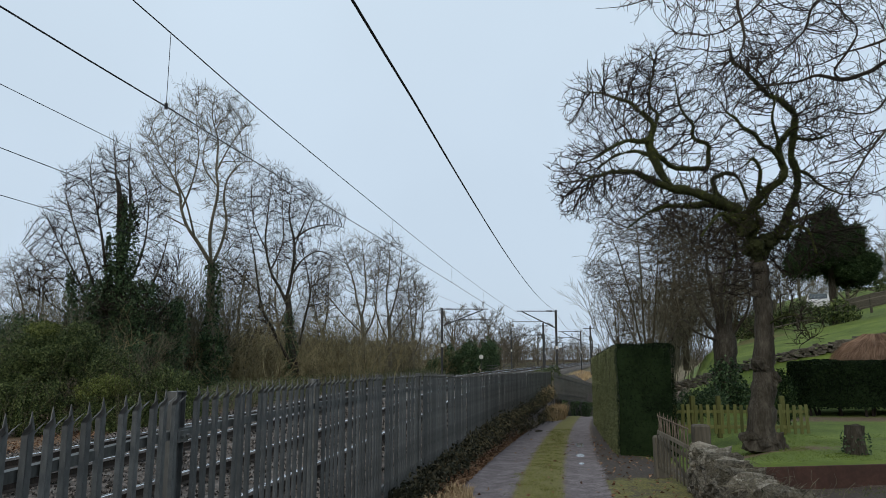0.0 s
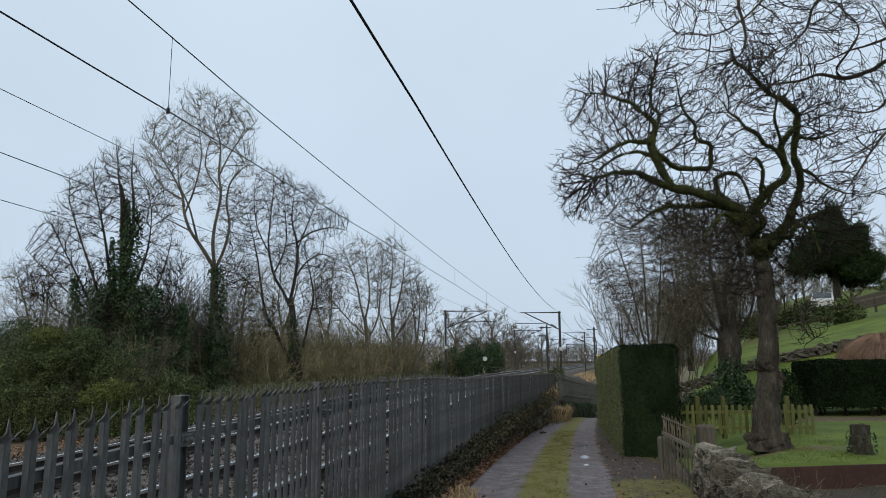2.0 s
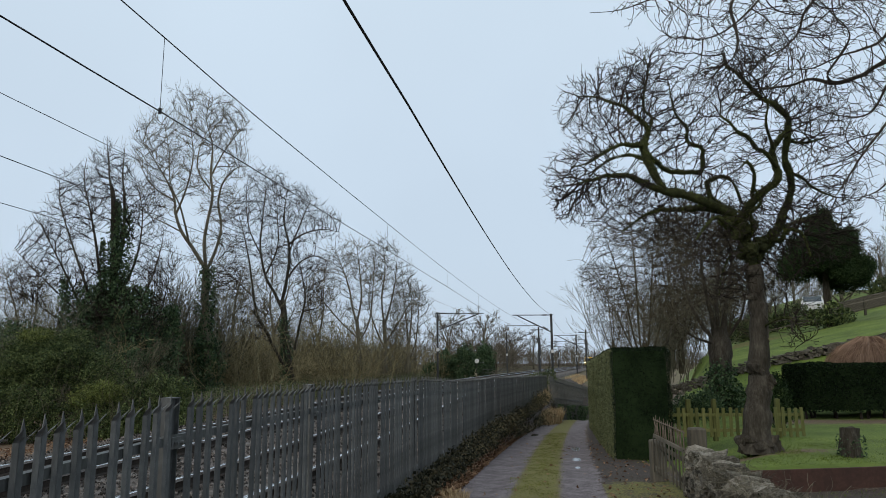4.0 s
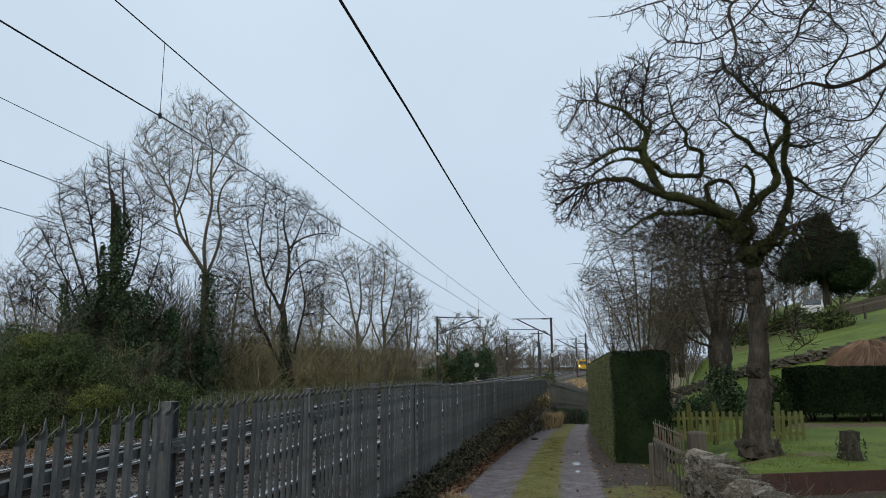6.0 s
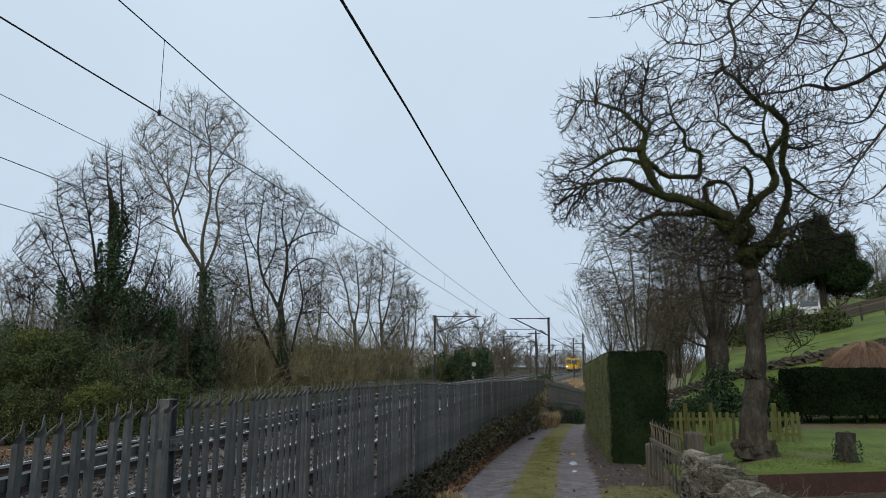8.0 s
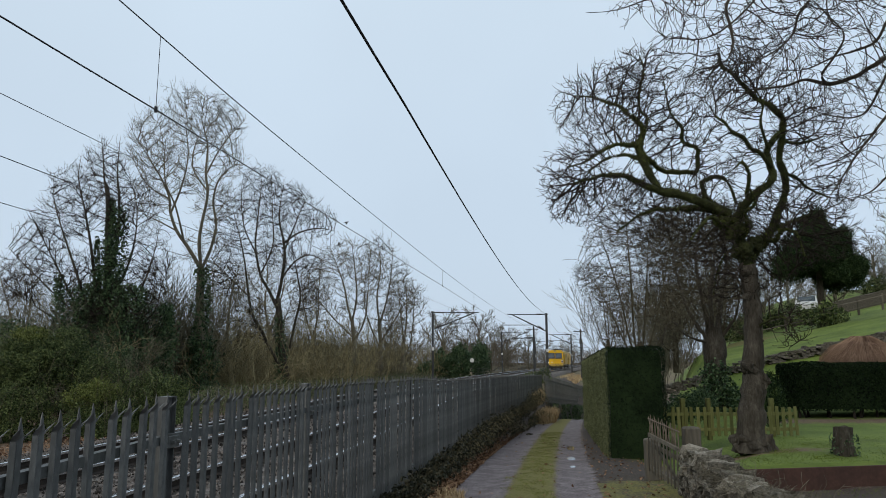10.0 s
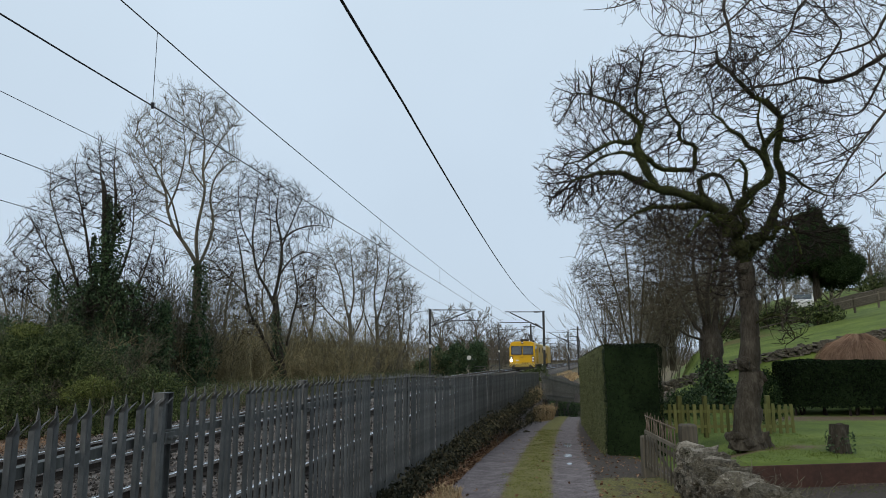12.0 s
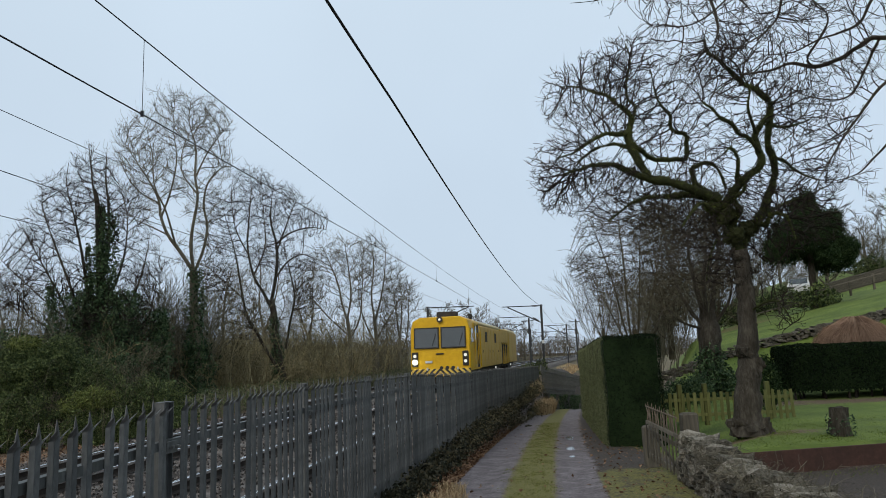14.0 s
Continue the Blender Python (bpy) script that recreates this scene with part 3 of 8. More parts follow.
# ---- palisade fence ----
def build_palisade():
    root = thing("palisade_fence", pose(0, 0, 0), "dark grey weathered steel palisade fence with splayed triple-point pales", "fence")
    # pale: pressed W section, three points at the top, the outer two splayed towards the lane
    w, t = 0.031, 0.003
    prof = [(-w, 0.0), (-0.019, -0.017), (0, -0.007), (0.019, -0.017), (w, 0.0)]
    V, F = [], []
    for z in (0.05, 1.715):
        V += [(x, y, z) for x, y in prof]
        V += [(x, y + t, z) for x, y in prof]
    n = 10
    for i in range(4):
        F += [(i, i + 1, n + i + 1, n + i), (5 + i + 1, 5 + i, n + 5 + i, n + 5 + i + 1)]
    F += [(5, 0, n, n + 5), (4, 9, n + 9, n + 4)]
    top = 10
    # middle tine upright, side tines hooked towards the lane
    k = len(V)
    V += [(-0.018, -0.018, 1.738), (0.018, -0.018, 1.738), (0.0, -0.014, 1.812), (-0.018, -0.013, 1.738), (0.018, -0.013, 1.738), (0.0, -0.010, 1.812)]
    F += [(top + 1, top + 2, k), (top + 2, k + 1, k), (top + 2, top + 3, k + 1), (k, k + 1, k + 2), (k + 4, k + 3, k + 5), (k + 3, k, k + 2, k + 5), (k + 1, k + 4, k + 5, k + 2),
          (top + 6, k + 3, top + 7), (top + 7, k + 3, k + 4), (top + 7, k + 4, top + 8), (top + 1, k, k + 3, top + 6), (k + 1, top + 3, top + 8, k + 4)]
    for a, b, sx in ((0, 1, -1), (3, 4, 1)):
        k = len(V)
        V += [(sx * 0.022, -0.032, 1.738), (sx * 0.040, -0.018, 1.738), (sx * 0.044, -0.056, 1.775), (sx * 0.024, -0.026, 1.740), (sx * 0.038, -0.014, 1.740)]
        p, q = (k + 1, k) if sx < 0 else (k, k + 1)
        F += [(top + a, top + b, q, p), (p, q, k + 2), (k + 3, k + 2, k + 4), (top + a + 5, top + b + 5, k + 3, k + 4), (k, k + 2, k + 3), (k + 1, k + 4, k + 2)]
    pale = mesh_of("pale", V, F, M_steel)
    # line of the fence, by length
    ys = np.linspace(1.2, 47.0, 2000)
    xs = np.array([fence_x(y) for y in ys])
    s = np.concatenate([[0], np.cumsum(np.hypot(np.diff(xs), np.diff(ys)))])
    s_first = float(np.interp(4.351, ys, s))
    bay, gap = 2.56, 0.247

    def at(d):
        y = float(np.interp(d, s, ys))
        return fence_x(y), y, fence_z(y)
    posts = [s_first + bay * k for k in range(-1, 18) if 0 <= s_first + bay * k <= s[-1]]
    rng = np.random.default_rng(2)
    pm = boxed((0.06, 0.007, 1.82), (0, 0.055, 0.91))
    box(pm, (0.06, 0.007, 1.82), (0, -0.055, 0.91))
    box(pm, (0.007, 0.103, 1.82), (0, 0, 0.91))
    box(pm, (0.064, 0.122, 0.006), (0, 0, 1.823))
    post_me = bpy.data.meshes.new("post")
    pm.transform(Matrix.Rotation(radians(90), 4, "Z"))
    pm.to_mesh(post_me)
    pm.free()
    post_me.materials.append(M_steel)
    bm2 = boxed((0.12, 0.012, 0.07), (0, 0, 0), 0.003)
    cyl(bm2, (0.03, 0, 0), (0.03, -0.03, 0), 0.012, None, 6)
    cyl(bm2, (-0.03, 0, 0), (-0.03, -0.03, 0), 0.012, None, 6)
    bracket_me = bpy.data.meshes.new("bracket")
    bm2.to_mesh(bracket_me)
    bm2.free()
    bracket_me.materials.append(M_steel)
    for d in posts:
        x, y, z = at(d)
        x2, y2, _ = at(d + 0.1)
        turn = math.degrees(math.atan2(y2 - y, x2 - x))
        o = new("post", post_me)
        o.parent = root
        o.matrix_basis = pose(x - 0.06, y, z - 0.04, 0, 0, turn)
        for h in (0.34, 1.56):
            k = new("bracket", bracket_me)
            k.parent = o
            k.matrix_basis = pose(0, -0.055, h)
    # pales and rails between posts
    count = 0
    for a, b in zip([posts[0] - bay] + posts, posts + [posts[-1] + bay]):
        for k in range(18):
            d = a + gap / 2 + (b - a - gap) * k / 17
            if not 0.05 <= d <= s[-1]:
                continue
            x, y, z = at(d)
            x2, y2, _ = at(d + 0.05)
            turn = math.degrees(math.atan2(y2 - y, x2 - x))
            o = new("pale", pale)
            o.parent = root
            o.matrix_basis = pose(x, y, z + rng.uniform(-0.006, 0.006), rng.normal() * 0.3, rng.normal() * 0.35, turn + rng.normal() * 1.5)
            count += 1
        a2, b2 = max(a, 0.0), min(b, float(s[-1]))
        if b2 - a2 < 0.3:
            continue
        p, q = Vector(at(a2)), Vector(at(b2))
        for h in (0.30, 1.52):
            V, F = [], []
            for e in (p, q):
                for dx, dz in ((-0.008, 0.0), (-0.055, 0.0), (-0.055, 0.005), (-0.013, 0.005), (-0.013, 0.05), (-0.008, 0.05)):
                    V.append((e.x + dx, e.y, e.z + h + 0.045 - dz))
            F = [(i, (i + 1) % 6, 6 + (i + 1) % 6, 6 + i) for i in range(6)] + [(5, 4, 3, 2, 1, 0), (6, 7, 8, 9, 10, 11)]
            part("fence_rail", (V, F), M_steel, root)


build_palisade()


def build_far_fence():
    """The fence that turns away down the slope beyond the mast."""
    root = thing("palisade_fence", pose(0, 0, 0), "dark steel palisade fence descending above a stone retaining wall", "fence")
    p, q = Vector((fence_x(47.2) + 0.2, 47.2, -0.98)), Vector((17.0, 76.0, -3.0))
    n = 130
    rng = np.random.default_rng(3)
    b = bmesh.new()
    box(b, (0.07, 0.02, 1.75), (0, 0, 0.875))
    me = bpy.data.meshes.new("pale")
    b.to_mesh(me)
    b.free()
    me.materials.append(M_steel)
    turn = math.degrees(math.atan2(q.y - p.y, q.x - p.x))
    for k in range(n):
        c = p.lerp(q, k / n)
        o = new("pale", me)
        o.parent = root
        o.matrix_basis = pose(c.x, c.y, c.z, 0, 0, turn)
    for h in (0.3, 1.45):
        part("fence_rail", rod(p + Vector((0, 0.04, h)), q + Vector((0, 0.04, h)), 0.03, None, 4), M_mast, root)
    wall = thing("retaining_wall", pose(0, 0, 0), "dark damp stone retaining wall below the fence", "retaining wall", kind="structure")
    d = (q - p).normalized()
    side = Vector((d.y, -d.x, 0)).normalized()
    V, F = [], []
    for e in (p, q):
        for off, top in ((0.25, 0), (0.35, 1), (-0.2, 1), (-0.25, 0)):
            V.append((e.x + side.x * off, e.y + side.y * off, e.z - (0.02 if top else 3.0)))
    F = [(0, 1, 5, 4), (1, 2, 6, 5), (2, 3, 7, 6), (0, 3, 2, 1), (4, 5, 6, 7)]
    part("wall_core", (V, F), M_mortar, wall)
    sm = boxed((0.42, 0.16, 0.2), (0, 0, 0), 0.03)
    stone = bpy.data.meshes.new("stone")
    sm.to_mesh(stone)
    sm.free()
    stone.materials.append(M_darkstone)
    L = (q - p).length
    for r in range(9):
        for k in range(28):
            c = p.lerp(q, (k + 0.5 * (r % 2) + rng.uniform(-0.1, 0.1)) * 0.46 / L)
            o = new("stone", stone)
            o.parent = wall
            o.matrix_basis = pose(c.x + side.x * 0.3, c.y + side.y * 0.3, c.z - 0.14 - 0.22 * r, 0, 0, turn + rng.normal() * 2)
    pts = []
    for _ in range(5200):
        u, h = rng.random() * 0.75, rng.random()
        c = p.lerp(q, u)
        if noise.noise(Vector((u * 14, h * 2.2, 0))) > -0.12:
            pts.append((c.x + side.x * (0.45 + 0.12 * rng.random()), c.y + side.y * (0.45 + 0.12 * rng.random()), c.z - 0.1 - 2.3 * h))
    tagged(part("wall_ivy", leaves(pts, 0.06, rng), M_ivy), "dark ivy and moss hanging on the retaining wall", "ivy", kind="stuff")
    return wall


build_far_fence()


# ---- trees ----
def grow(V, F, rng, p, d, length, r, level, depth, prm):
    """One branch with its twigs; prm: segs, wander, lift, kids per level, ratio of lengths, spread."""
    segs = prm["segs"][min(level, len(prm["segs"]) - 1)]
    pts, rad = [p.copy()], [r]
    d = d.normalized()
    step = length / segs
    for i in range(segs):
        d = d + Vector(rng.normal(size=3)) * prm["wander"][min(level, len(prm["wander"]) - 1)]
        d.z += prm["lift"][min(level, len(prm["lift"]) - 1)]
        d.normalize()
        pts.append(pts[-1] + d * step)
        rad.append(max(prm["rmin"], r * (1 - 0.72 * (i + 1) / segs)))
    tube(V, F, pts, rad, 5 if r > 0.04 else (4 if r > 0.02 else 3))
    if level >= depth:
        return
    sprout(V, F, rng, pts, rad, length, level, depth, prm)


def sprout(V, F, rng, pts, rad, length, level, depth, prm, first=0.2):
    kids = prm["kids"][min(level, len(prm["kids"]) - 1)]
    n = len(pts) - 1
    for k in range(kids):
        u = first + (1 - first) * (k + rng.uniform(0.1, 0.9)) / kids
        i = min(n - 1, int(u * n))
        f = u * n - i
        q = pts[i].lerp(pts[i + 1], f)
        along = (pts[i + 1] - pts[i]).normalized()
        side = Vector(rng.normal(size=3))
        side -= along * side.dot(along)
        side.normalize()
        sp = prm["spread"] * rng.uniform(0.6, 1.3)
        dd = along * math.cos(sp) + side * math.sin(sp)
        ll = length * prm["ratio"][min(level, len(prm["ratio"]) - 1)] * rng.uniform(0.6, 1.25) * (1.15 - 0.5 * u)
        rr = max(prm["rmin"], min(rad[i] * 0.62, ll * prm["slim"]))
        grow(V, F, rng, q, dd, ll, rr, level + 1, depth, prm)


def ease(pts, radii, per=4):
    """Catmull-Rom through the points, with radii."""
    P = [Vector(p) for p in pts]
    out, rr = [], []
    for i in range(len(P) - 1):
        a, b, c, d = P[max(i - 1, 0)], P[i], P[i + 1], P[min(i + 2, len(P) - 1)]
        for k in range(per):
            t = k / per
            out.append(0.5 * (2 * b + (c - a) * t + (2 * a - 5 * b + 4 * c - d) * t * t + (3 * b - a - 3 * c + d) * t ** 3))
            rr.append(radii[i] * (1 - t) + radii[i + 1] * t)
    out.append(P[-1])
    rr.append(radii[-1])
    return out, rr


def limbed_tree(name, m, limbs, rng, prm, label, bark, twig):
    """A far tree from main limbs (points and radii), with twigs sprouting from each limb but the first (the trunk)."""
    root = thing(name, m, label, "tree")
    CV, CF = [], []
    for j, (pts, radii, twigs) in enumerate(limbs):
        P, R = ease(pts, radii)
        TV, TF = [], []
        tube(TV, TF, P, R, 6)
        part("limb" if j else "trunk", (TV, TF), bark, root, smooth=True)
        if twigs:
            L = sum((a - b).length for a, b in zip(P, P[1:]))
            sprout(CV, CF, rng, P, R, L * twigs, 0, prm["depth"], prm, prm["first"])
            grow(CV, CF, rng, P[-1], P[-1] - P[-2], L * twigs * 0.8, R[-1], 1, prm["depth"], prm)
    part("crown", (CV, CF), twig, root)
    return root


def auto_limbs(rng, trunk, r0, n, reach, rise, start, twigs):
    """Trunk points plus n main limbs rising from it."""
    limbs = [(trunk, [r0, r0 * 0.8, r0 * 0.62, r0 * 0.3], 0.0)]
    P, R = ease(trunk, limbs[0][1], 6)
    top = len(P) - 1
    for k in range(n):
        u = start + (1 - start) * (k + 0.5) / n
        i = int(u * top)
        w = k * 2.4 + rng.uniform(-0.4, 0.4)
        out = Vector((math.cos(w), math.sin(w), 0)) * reach * (1.15 - 0.6 * u)
        b = P[i]
        up = rise * rng.uniform(0.75, 1.15)
        c = b + out * 0.35 + Vector((0, 0, up * 0.3))
        d = b + out * 0.75 + Vector((0, 0, up * 0.68)) + Vector(rng.normal(size=3)) * 0.15
        e = b + out * 1.0 + Vector((0, 0, up))
        r = R[i] * 0.55
        limbs.append(([tuple(b), tuple(c), tuple(d), tuple(e)], [r, r * 0.7, r * 0.42, r * 0.18], twigs))
    return limbs


FINE = dict(segs=[6, 5, 4, 3], wander=[0.11, 0.12, 0.12, 0.15], lift=[0.05, 0.045, 0.04, 0.03], kids=[13, 7, 5, 4], ratio=[1.0, 0.56, 0.55, 0.5],
            spread=0.66, slim=0.008, rmin=0.008, depth=3, first=0.15)
THICK = dict(segs=[4, 3, 2], wander=[0.1, 0.12, 0.14], lift=[0.12, 0.09, 0.06], kids=[11, 7, 5], ratio=[0.38, 0.5, 0.5],
             spread=0.5, slim=0.008, rmin=0.007, depth=3, first=0.15)
SCRUB = dict(segs=[4, 3, 2], wander=[0.2, 0.22, 0.25], lift=[0.08, 0.05, 0.02], kids=[8, 6, 4], ratio=[0.45, 0.5, 0.5],
             spread=0.75, slim=0.009, rmin=0.006, depth=3, first=0.1)

def settle(rng, clouds, many):
    """Points spread through uneven ellipsoids, towards which twigs grow."""
    out = []
    for x, y, z, rx, ry, rz, n in clouds:
        n = int(n * many)
        v = rng.normal(size=(n, 3))
        v /= np.linalg.norm(v, axis=1)[:, None]
        v *= (rng.random(n) ** 0.36)[:, None]
        out.append(v * [rx, ry, rz] + [x, y, z])
    return np.concatenate(out)


def spans(a, b):
    """Distances from each point of a to each of b."""
    return np.sqrt(np.maximum((a * a).sum(1)[:, None] + (b * b).sum(1)[None] - 2 * a @ b.T, 0.0))


def colonise(rng, seeds, aims, step, reach, kill, lift, sway, keen, rounds=60):
    """Branches grow from the seeds towards the aims, each aim drawing its nearest node; returns places and parents."""
    pos = np.array(seeds, float)
    par, kids, ways = [-1] * len(pos), np.zeros(len(pos), int), np.zeros_like(pos)
    gap = spans(aims, pos)
    near, dist = gap.argmin(1), gap.min(1)
    alive = dist > kill * 0.6
    for _ in range(rounds):
        act = alive & (dist < reach)
        if not act.any():
            break
        pull = np.zeros_like(pos)
        v = aims[act] - pos[near[act]]
        np.add.at(pull, near[act], v / (np.linalg.norm(v, axis=1)[:, None] + 1e-9))
        who = np.unique(near[act])
        who = who[kids[who] < 3]
        if not len(who):
            break
        g = pull[who] / (np.linalg.norm(pull[who], axis=1)[:, None] + 1e-9) + keen * ways[who] + rng.normal(size=(len(who), 3)) * sway
        g[:, 2] += lift
        g /= np.linalg.norm(g, axis=1)[:, None] + 1e-9
        fresh = pos[who] + g * step
        kids[who] += 1
        base = len(pos)
        pos, ways, kids = np.concatenate([pos, fresh]), np.concatenate([ways, g]), np.concatenate([kids, np.zeros(len(who), int)])
        par += who.tolist()
        gap = spans(aims, fresh)
        k, d = gap.argmin(1), gap.min(1)
        closer = d < dist
        near[closer], dist[closer] = base + k[closer], d[closer]
        alive &= dist > kill
    return pos, par


def twigs_of(rng, pos, par, first, tip, thick, spurs, spur, droop):
    """Tubes along the grown branches, tapering to their tips, with short spurs on the thin ones."""
    n = len(pos)
    flow = np.zeros(n)
    kids = [[] for _ in range(n)]
    for i in range(n - 1, first - 1, -1):
        if not kids[i]:
            flow[i] = tip ** 2.05
        flow[par[i]] += flow[i]
        kids[par[i]].append(i)
    rad = np.minimum(flow ** (1 / 2.05), thick)
    P = [Vector(p) for p in pos]
    V, F = [], []
    starts = [(par[i], i) for i in range(first, n) if par[i] < first]
    while starts:
        p, i = starts.pop()
        pts, rr = [P[p], P[i]], [float(min(rad[i] * 1.15, thick)), float(rad[i])]
        while kids[i]:
            order = sorted(kids[i], key=lambda c: -flow[c])
            starts += [(i, c) for c in order[1:]]
            i = order[0]
            pts.append(P[i])
            rr.append(float(rad[i]))
        pts = [pts[0]] + [(a + b * 2 + c) / 4 for a, b, c in zip(pts, pts[1:], pts[2:])] + [pts[-1]]
        rr[-1] = tip * 0.7
        tube(V, F, pts, rr, 5 if rr[0] > 0.03 else 3)
    for i in range(first, n):
        if rad[i] > tip * 3:
            continue
        along = (P[i] - P[par[i]]).normalized()
        for _ in range(rng.poisson(spurs)):
            d = (along + Vector(rng.normal(size=3)) * 0.5).normalized()
            L = spur * rng.uniform(0.4, 1.3)
            a = P[i].lerp(P[par[i]], rng.random())
            m = a + d * L * 0.5
            e = m + (d + Vector(rng.normal(size=3)) * 0.3 + Vector((0, 0, droop))).normalized() * L * 0.5
            tube(V, F, [a, m, e], [tip, tip * 0.9, tip * 0.6], 3)
    return V, F


def grown_tree(name, m, limbs, clouds, rng, style, label, bark, twig, ivy=None, trunk_bark=None, rough=0.0, moss=0):
    """A tree from its main limbs, whose twigs fill the crown; moss: tufts on each step of a limb."""
    root = thing(name, m, label, "tree")
    seeds, tufts = [], []
    for j, (pts, radii, twiggy) in enumerate(limbs):
        P, R = ease(pts, [r * (style["limb"] if j else style["bole"]) for r in radii], 5)
        if rough:
            P = [p + noise.noise_vector(p * 3.1 + Vector((j, 0, 0))) * min(0.05, r) for p, r in zip(P, R)]
            R = [r * (1 + rough * noise.noise(p * 4.0)) for p, r in zip(P, R)]
        V, F = [], []
        tube(V, F, P, R, 12 if R[0] > 0.15 else 7)
        part("limb" if j else "trunk", (V, F), bark if j else (trunk_bark or bark), root, smooth=True)
        if moss and j:
            for p, q, r in zip(P, P[1:], R):
                for _ in range(int(moss * min(1.0, r * 12))):
                    d = Vector(rng.normal(size=3)).normalized()
                    tufts.append(p.lerp(q, rng.random()) + d * r * rng.uniform(0.9, 1.25) + Vector((0, 0, r * 0.2)))
        if twiggy:
            seeds += [tuple(p) for p in P[2:]]
    aims = settle(rng, clouds, style["many"])
    pos, par = colonise(rng, seeds, aims, style["step"], style["reach"], style["kill"], style["lift"], style["sway"], style["keen"])
    part("crown", twigs_of(rng, pos, par, len(seeds), style["tip"], style["thick"], style["spurs"], style["spur"], style["droop"]), twig, root)
    if tufts:
        part("moss", leaves(tufts, 0.02, rng), M_mosstuft, root, "green moss tufts on the limbs")
    if ivy:
        part("ivy", leaves(ivy_points(rng, ivy), 0.06, rng), M_ivy, root, "dark green ivy clinging to the trunk")
    return root


def ivy_points(rng, columns):
    pts = []
    for a, b, r0, r1, n in columns:
        a, b = Vector(a), Vector(b)
        for _ in range(n):
            u, w = rng.random(), rng.uniform(0, 2 * math.pi)
            q = (r0 + (r1 - r0) * u) * (0.5 + 0.6 * rng.random()) * (0.85 + 0.9 * noise.noise(Vector((u * 9, math.cos(w) * 1.6, math.sin(w) * 1.6 + r0 * 7))))
            pts.append(a.lerp(b, u) + Vector((q * math.cos(w), q * math.sin(w), rng.normal() * 0.1)))
    return pts


CROOKED = dict(many=4.6, limb=0.74, bole=0.9, step=0.11, reach=3.0, kill=0.14, lift=0.04, sway=0.4, keen=0.6, tip=0.0062, thick=0.035, spurs=0.75, spur=0.24, droop=0.3)
LONG = dict(many=3.8, limb=0.6, bole=0.9, step=0.13, reach=3.0, kill=0.16, lift=-0.05, sway=0.3, keen=0.9, tip=0.0056, thick=0.03, spurs=0.6, spur=0.36, droop=0.0)
UPSWEPT = dict(many=4.2, limb=0.52, bole=0.75, step=0.2, reach=5.0, kill=0.26, lift=0.55, sway=0.16, keen=1.2, tip=0.0074, thick=0.05, spurs=0.95, spur=0.6, droop=0.8)
HANGING = dict(many=7.0, limb=0.55, bole=0.9, step=0.15, reach=4.0, kill=0.2, lift=-0.05, sway=0.35, keen=0.6, tip=0.0065, thick=0.04, spurs=1.1, spur=0.45, droop=-0.4)

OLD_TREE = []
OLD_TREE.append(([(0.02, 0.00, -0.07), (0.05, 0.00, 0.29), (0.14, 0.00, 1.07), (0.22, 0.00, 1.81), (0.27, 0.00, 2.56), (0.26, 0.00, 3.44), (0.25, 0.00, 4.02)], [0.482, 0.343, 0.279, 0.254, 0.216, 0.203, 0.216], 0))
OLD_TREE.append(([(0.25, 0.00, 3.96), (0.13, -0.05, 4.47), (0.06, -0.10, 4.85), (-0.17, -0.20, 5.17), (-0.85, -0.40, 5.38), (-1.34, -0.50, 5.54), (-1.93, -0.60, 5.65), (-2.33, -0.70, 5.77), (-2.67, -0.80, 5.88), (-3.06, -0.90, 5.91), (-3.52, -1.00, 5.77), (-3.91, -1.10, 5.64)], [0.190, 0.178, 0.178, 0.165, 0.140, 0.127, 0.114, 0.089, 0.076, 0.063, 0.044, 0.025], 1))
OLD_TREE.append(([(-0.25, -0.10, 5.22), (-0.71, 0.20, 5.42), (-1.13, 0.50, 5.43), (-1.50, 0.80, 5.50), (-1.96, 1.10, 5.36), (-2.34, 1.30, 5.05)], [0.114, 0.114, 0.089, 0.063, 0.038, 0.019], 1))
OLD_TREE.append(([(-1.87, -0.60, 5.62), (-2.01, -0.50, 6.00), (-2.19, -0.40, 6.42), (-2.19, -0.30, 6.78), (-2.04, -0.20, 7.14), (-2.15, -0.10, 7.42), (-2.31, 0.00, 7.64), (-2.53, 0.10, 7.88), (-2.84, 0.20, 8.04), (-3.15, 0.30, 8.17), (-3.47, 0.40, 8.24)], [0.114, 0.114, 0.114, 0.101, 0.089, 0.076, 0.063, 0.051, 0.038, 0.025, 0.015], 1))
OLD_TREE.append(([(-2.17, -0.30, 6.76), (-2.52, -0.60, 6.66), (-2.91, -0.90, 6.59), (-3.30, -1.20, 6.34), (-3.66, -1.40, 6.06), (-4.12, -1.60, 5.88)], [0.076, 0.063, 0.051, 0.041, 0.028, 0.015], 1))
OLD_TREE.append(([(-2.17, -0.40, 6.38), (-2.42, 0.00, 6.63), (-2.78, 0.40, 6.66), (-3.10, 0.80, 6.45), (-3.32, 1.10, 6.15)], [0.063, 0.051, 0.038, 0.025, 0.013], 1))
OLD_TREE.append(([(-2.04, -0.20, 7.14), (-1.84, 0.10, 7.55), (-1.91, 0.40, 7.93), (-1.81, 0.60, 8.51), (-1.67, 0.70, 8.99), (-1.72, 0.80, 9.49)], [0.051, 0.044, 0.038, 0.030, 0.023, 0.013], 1))
